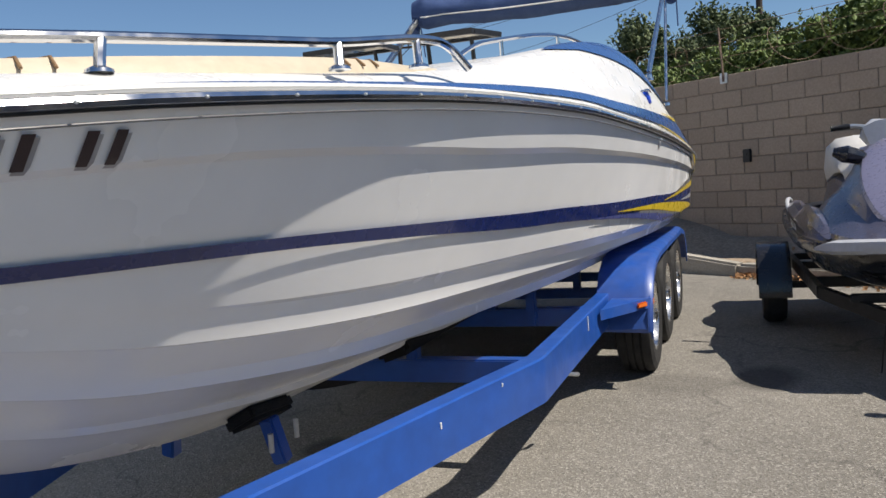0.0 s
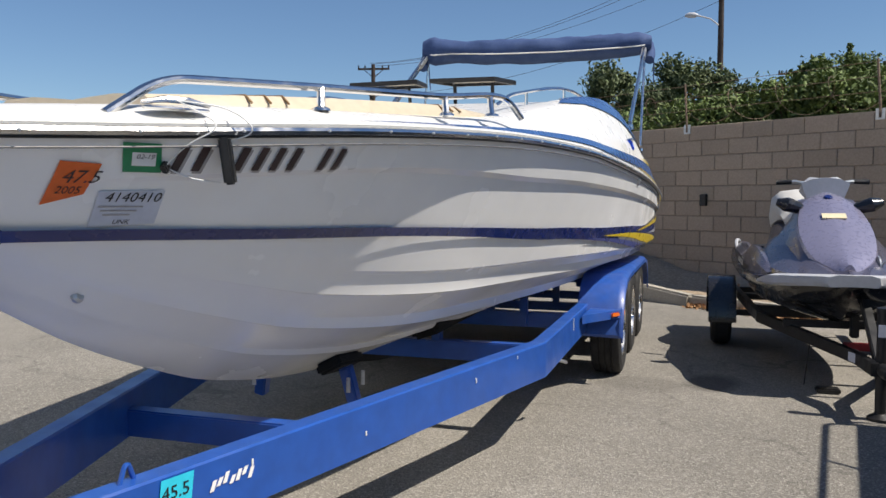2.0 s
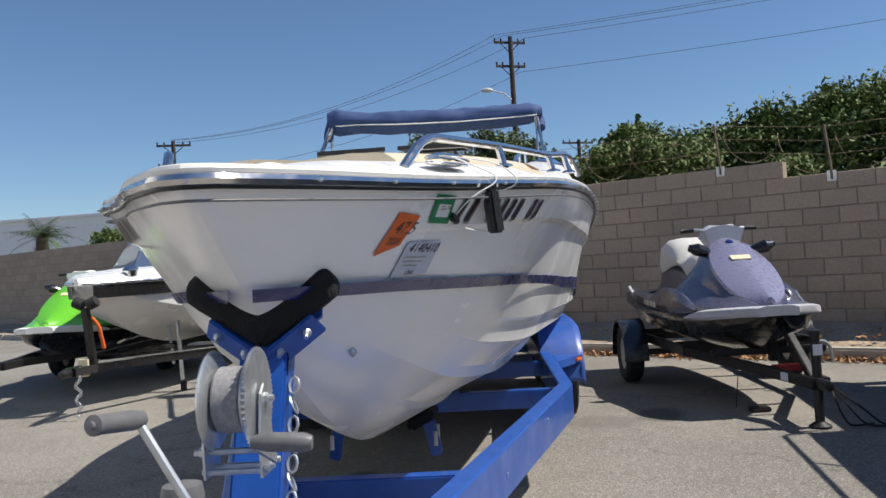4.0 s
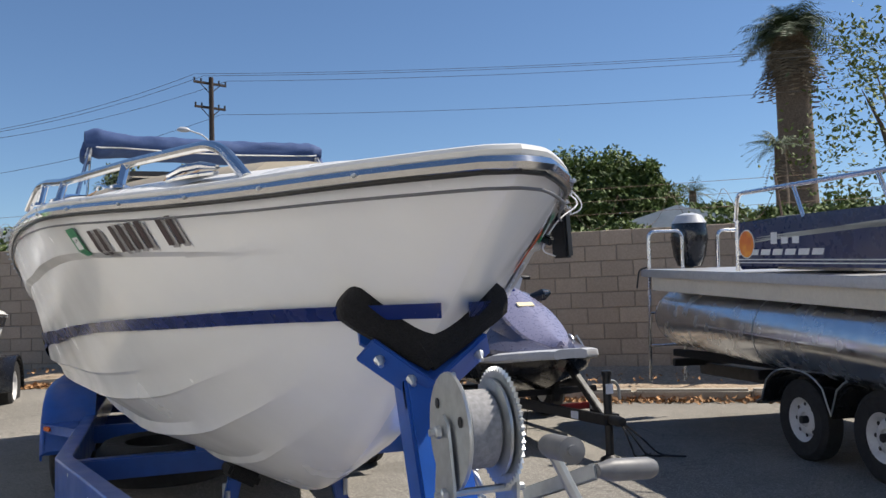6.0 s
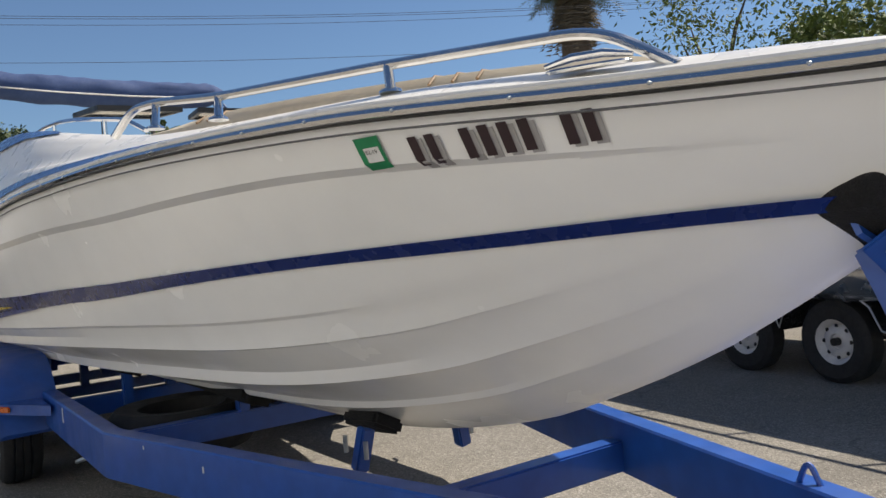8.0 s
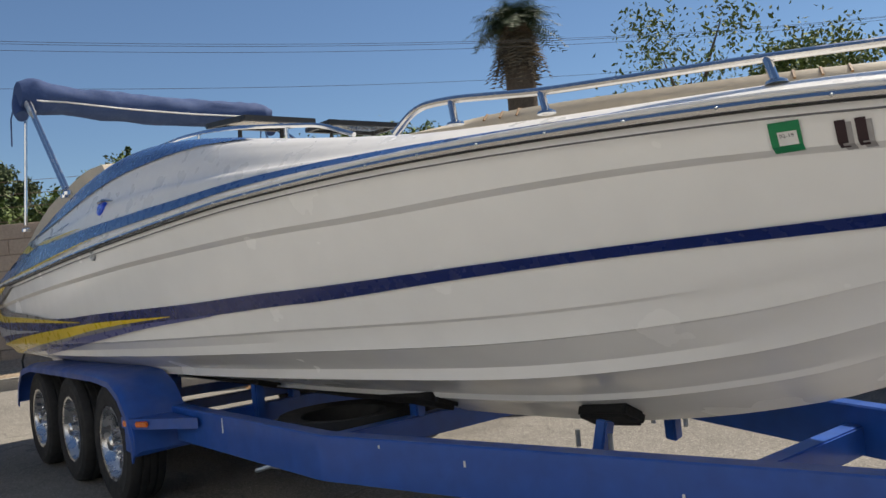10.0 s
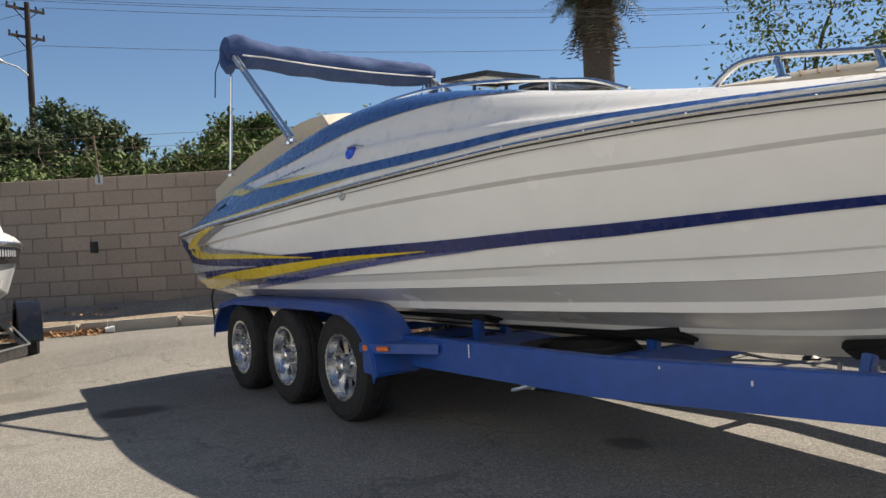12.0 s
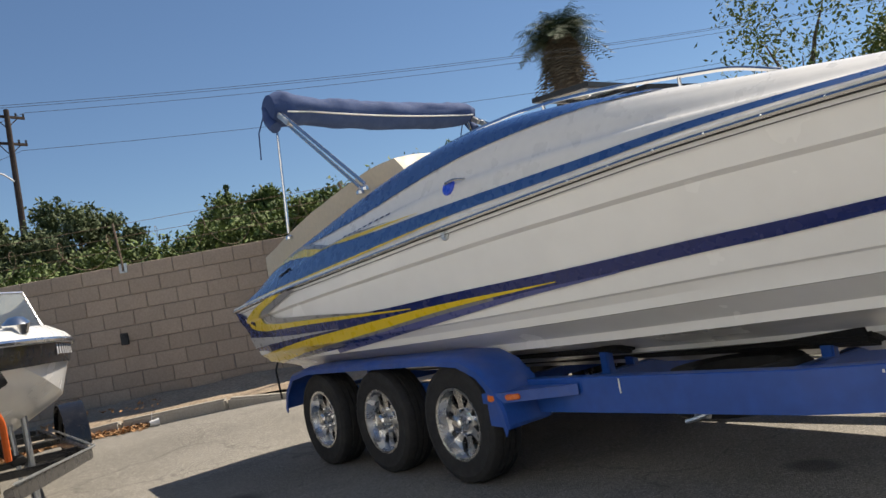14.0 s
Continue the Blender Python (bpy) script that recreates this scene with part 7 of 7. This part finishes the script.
tree(2.3, 25.4, 5.35, 0.95, 16, "grey-green feathery tree behind the wall", M["leaf2"], 0.07, 740, 53, 0.35)
tree(6.0, 26.0, 5.7, 1.5, 22, "dark green tree with sparse top", M["leaf"], 0.07, 960, 54, 0.3)
tree(13.2, 10.2, 6.9, 2.0, 20, "light open tree with small leaves", M["leaf3"], 0.06, 190, 61, 0.25, 1.1)
tree(14.2, 7.9, 5.5, 2.1, 18, "olive green tree with small leaves", M["leaf3"], 0.065, 800, 62, 0.3)
tree(-10.6, 26.6, 4.25, 1.5, 14, "green tree before the white building", M["leaf"], 0.07, 1050, 63, 0.2)
tree(-12.6, 26.2, 3.3, 1.3, 12, "green tree before the white building", M["leaf"], 0.07, 1050, 64, 0.2)
bm = bmesh.new()
verts, faces = [], []
rnd = random.Random(77)
for k in range(12):
    leaf_cloud(verts, faces, (0, 0, 3.2 + 0.24 * k), 0.36 * (1 - k / 14), 120, 0.07, rnd, 1.2)
cy = thing("tree", "narrow dark cypress behind the other trees", "tree", "trees behind the wall", at=Matrix.Translation((5.6, 24.6, -0.2)))
me = bpy.data.meshes.new("crown")
me.from_pydata(verts, [], faces)
me.materials.append(M["leaf"])
o = new("crown", me)
o.parent = cy
bm.free()
bm = bmesh.new()
tube(bm, [(0, 0, 0.5), (0, 0, 3.4)], 0.12, 8)
part("trunk", bm, M["bark"], cy)


def palm(x, y, height, r, label, shaggy=True, seed=3, fronds=46, reach=6.0):
    rnd = random.Random(seed)
    p = thing("palm_tree", label, "palm tree", "palms", at=Matrix.Translation((x, y, 0)))
    bm = bmesh.new()
    pts = [(0, 0, -0.1), (0.05, 0, height * 0.4), (0.1, 0.05, height * 0.8), (0.1, 0.05, height)]
    tube(bm, pts, 0.3, 14, taper=[r * 1.25, r, r * 0.92, r * 0.7])
    trunk = part("trunk", bm, M["palmbark"], p, "thick fibrous brown trunk")

    def frond(verts, faces, az, el, length, droop, width, n=10):
        d = Vector((math.cos(az), math.sin(az), 0))
        s = Vector((-math.sin(az), math.cos(az), 0))
        at = Vector((0.1, 0.05, height))
        prev = None
        for k in range(n + 1):
            t = k / n
            e = el - droop * t
            q = at + d * length * t * math.cos(el) + Vector((0, 0, length * (math.sin(el) * t - droop * 0.5 * t * t)))
            if prev is not None:
                for sgn in (1, -1):
                    for j in range(2):
                        w = width * math.sin(min(t + 0.1, 1) * math.pi * 0.9) * rnd.uniform(0.7, 1.1)
                        b0 = prev.lerp(q, j * 0.5)
                        b1 = prev.lerp(q, j * 0.5 + 0.22)
                        tip = b0 + s * sgn * w + d * length * 0.09 + Vector((0, 0, -w * rnd.uniform(0.2, 0.6)))
                        b = len(verts)
                        verts.extend([b0, b1, tip])
                        faces.append((b, b + 1, b + 2))
            prev = q

    for name, mat, cnt, lo, hi, ln in (("fronds", M["palm"], fronds, -0.1, 1.25, 1.0), ("dead_fronds", M["thatch"], 90 if shaggy else 6, -1.5, -0.8, 0.9)):
        verts, faces = [], []
        for k in range(cnt):
            frond(verts, faces, rnd.uniform(0, math.tau), rnd.uniform(lo, hi), r * reach * ln * rnd.uniform(0.7, 1.1), rnd.uniform(0.7, 1.3), r * 1.3)
        me = bpy.data.meshes.new(name)
        me.from_pydata(verts, [], faces)
        me.materials.append(mat)
        o = new(name, me)
        o.parent = p
    return p


palm(58.5, 59.9, 26.8, 1.70, "tall fan palm with a thick shaggy trunk", fronds=120, reach=3.2)
palm(25.3, 26.5, 7.6, 0.30, "small feather palm behind the wall", False, 4, 30)
palm(16.4, 21.0, 4.6, 0.16, "small feather palm behind the wall", False, 5, 26)
palm(14.27, 19.0, 4.2, 0.12, "slim small palm behind the wall", False, 7, 22)
palm(-11.6, 19.6, 2.6, 0.2, "low palm beside the far wall", False, 6, 30)


def utility_pole(x, y, h, label, arms=((0.2, 1.2), (1.5, 1.1)), turn=20):
    p = thing("utility_pole", label, "pole", "utility poles", at=Matrix.Translation((x, y, 0)) @ pose(0, 0, 0, 0, 0, turn))
    bm = bmesh.new()
    tube(bm, [(0, 0, -0.1), (0, 0, h)], 0.15, 10, taper=[0.19, 0.12])
    part("mast", bm, M["pole"], p)
    for dz, w in arms:
        bm = bmesh.new()
        beam_between(bm, (-w, 0.13, h - dz), (w, 0.13, h - dz), 0.1, 0.12)
        arm = part("cross_arm", bm, M["pole"], p)
        for sx in (-0.95, -0.55, 0.55, 0.95):
            bm = bmesh.new()
            lathe(bm, [(0.02, 0), (0.05, 0.03), (0.045, 0.1), (0.06, 0.13), (0.0, 0.19)], 8, Matrix.Translation((sx * w, 0.13, h - dz + 0.06)))
            part("insulator", bm, M["black"], arm)
        for sx in (-1, 1):
            bm = bmesh.new()
            tube(bm, [(0, 0.13, h - dz - 0.55), (sx * w * 0.6, 0.13, h - dz - 0.05)], 0.025, 5)
            part("brace", bm, M["pole"], arm)
    return p


P1, P2, P3 = Vector((2.45, 42.0, 13.45)), Vector((-18.0, 46.0, 9.7)), Vector((62.0, 20.0, 16.0))
utility_pole(P1.x, P1.y, P1.z, "brown wooden utility pole with two cross arms", ((0.3, 0.9), (1.6, 0.85)), 20)
utility_pole(P2.x, P2.y, P2.z, "distant brown utility pole with two cross arms", ((0.25, 1.0), (1.55, 0.95)), 12)
utility_pole(7.28, 54.1, 9.4, "distant brown utility pole with two cross arms", ((0.2, 1.15), (1.3, 1.0)), 20)
lamp = thing("street_lamp", "grey street lamp on a curved bracket of the utility pole", "lamp", at=Matrix.Translation((P1.x, P1.y, 10.0)))
bm = bmesh.new()
tube(bm, arc([(-0.1, -0.1, 0.0), (-0.5, -0.1, 0.35), (-1.15, -0.15, 0.55)]), 0.04, 8)
part("bracket", bm, M["alumdull"], lamp)
bm = bmesh.new()
tube(bm, [(-1.1, -0.15, 0.55), (-1.25, -0.15, 0.57), (-1.55, -0.15, 0.58), (-1.75, -0.15, 0.56)], 0.1, 10, taper=[0.05, 0.13, 0.14, 0.04])
part("lamp_head", bm, M["skigrey"], lamp)
for dx, dz in ((-0.85, 0.0), (-0.4, 0.0), (0.85, 0.0), (0.5, -1.9)):
    for a, b in ((P1, P2), (P1, P3)):
        bm = bmesh.new()
        pts = []
        for k in range(25):
            t = k / 24
            q = a.lerp(b, t) + Vector((dx * (1 - t), dx * 0.6, dz))
            q.z -= 3.2 * 0.35 * 4 * t * (1 - t)
            pts.append(q)
        tube(bm, pts, 0.011, 4)
        tagged(part("power_line", bm, M["cable"]), "thin dark power line between the poles", "wire", "power lines")

white_hall = thing("warehouse", "long low white warehouse beyond the wall", "building", at=Matrix.Translation((-44, 66, 0)) @ pose(0, 0, 0, 0, 0, -8))
bm = bmesh.new()
box(bm, (-30, 0, 0), (38, 14, 7.1), 0.05)
part("wall", bm, M["white"], white_hall)
bm = bmesh.new()
box(bm, (-30.2, -0.2, 7.1), (38.2, 14.2, 7.35), 0.03)
part("roof", bm, M["white"], white_hall)
shed = thing("house", "small house with a grey shingle roof behind the wall", "house", at=Matrix.Translation((*behind(6.0, 9.0), 0)) @ pose(0, 0, 0, 0, 0, -36))
bm = bmesh.new()
box(bm, (-3.0, 0, 0), (3.0, 5, 2.3), 0.02)
part("wall", bm, M["white"], shed)
bm = bmesh.new()
prism(bm, [(-3.3, 2.25), (3.3, 2.25), (0, 3.2)], 5.6, Matrix(((1, 0, 0, 0), (0, 0, 1, -0.3), (0, 1, 0, 0), (0, 0, 0, 1))))
part("roof", bm, M["alumdull"], shed, "grey roof")

# west wall added out of view to bounce sunlight onto the boat's shaded side
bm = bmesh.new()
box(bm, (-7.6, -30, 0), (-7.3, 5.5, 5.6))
tagged(part("wall_west", bm, M["stucco"]), "added unseen pale stucco wall that bounces sun onto the boat", "wall", kind="structure")
# plain back wall that closes the lot out of view
bm = bmesh.new()
box(bm, (-60, -30.2, 0), (60, -30, 2.4))
tagged(part("wall_south", bm, M["blockwall"]), "tan block wall on the far side of the lot", "wall", kind="structure")

# ---- blocks of the wall, last ----
J = 0.010


def block_mesh(name, w, mat):
    bm = bmesh.new()
    box(bm, (J / 2, 0, J / 2), (w - J / 2, 0.19, COURSE - J / 2), 0)
    bmesh.ops.bevel(bm, geom=[e for e in bm.edges if all(v.co.y < 0.01 for v in e.verts)], offset=0.006, segments=1, affect="EDGES")
    return mesh_of(bm, name, mat)


full_block, half_block = block_mesh("block", BLOCK, M["block"]), block_mesh("block", BLOCK / 2, M["block"])
rnd = random.Random(8)
rest_v, rest_f = [], []
unit = [(0, 0, 0), (1, 0, 0), (1, 0, 1), (0, 0, 1), (0, 1, 0), (1, 1, 0), (1, 1, 1), (0, 1, 1)]
quads = [(0, 1, 2, 3), (1, 5, 6, 2), (5, 4, 7, 6), (4, 0, 3, 7), (3, 2, 6, 7), (0, 4, 5, 1)]
made = 0
for c in range(1, 12):
    i = 0
    a = -40.0 + (0 if c % 2 else BLOCK / 2) + 0.02
    while a < 36:
        mid = a + BLOCK / 2
        if c < wall_rows(mid):
            near = -4.7 <= a <= 7.6 and made < 300
            push = rnd.uniform(-0.002, 0.003)
            if near:
                ob = new("block", full_block)
                ob.parent = wall
                ob.location = (a, WALL_OFF + push, WALL_BASE + c * COURSE)
                made += 1
            else:
                b = len(rest_v)
                for ux, uy, uz in unit:
                    rest_v.append((a + J / 2 + ux * (BLOCK - J), WALL_OFF + push + 0.19 * uy, WALL_BASE + c * COURSE + J / 2 + uz * (COURSE - J)))
                rest_f.extend(tuple(b + q for q in f) for f in quads)
        a += BLOCK
me = bpy.data.meshes.new("block_rows")
me.from_pydata(rest_v, [], rest_f)
me.materials.append(M["blockwall"])
o = tagged(new("block_rows", me), kind="stuff")
o.parent = wall
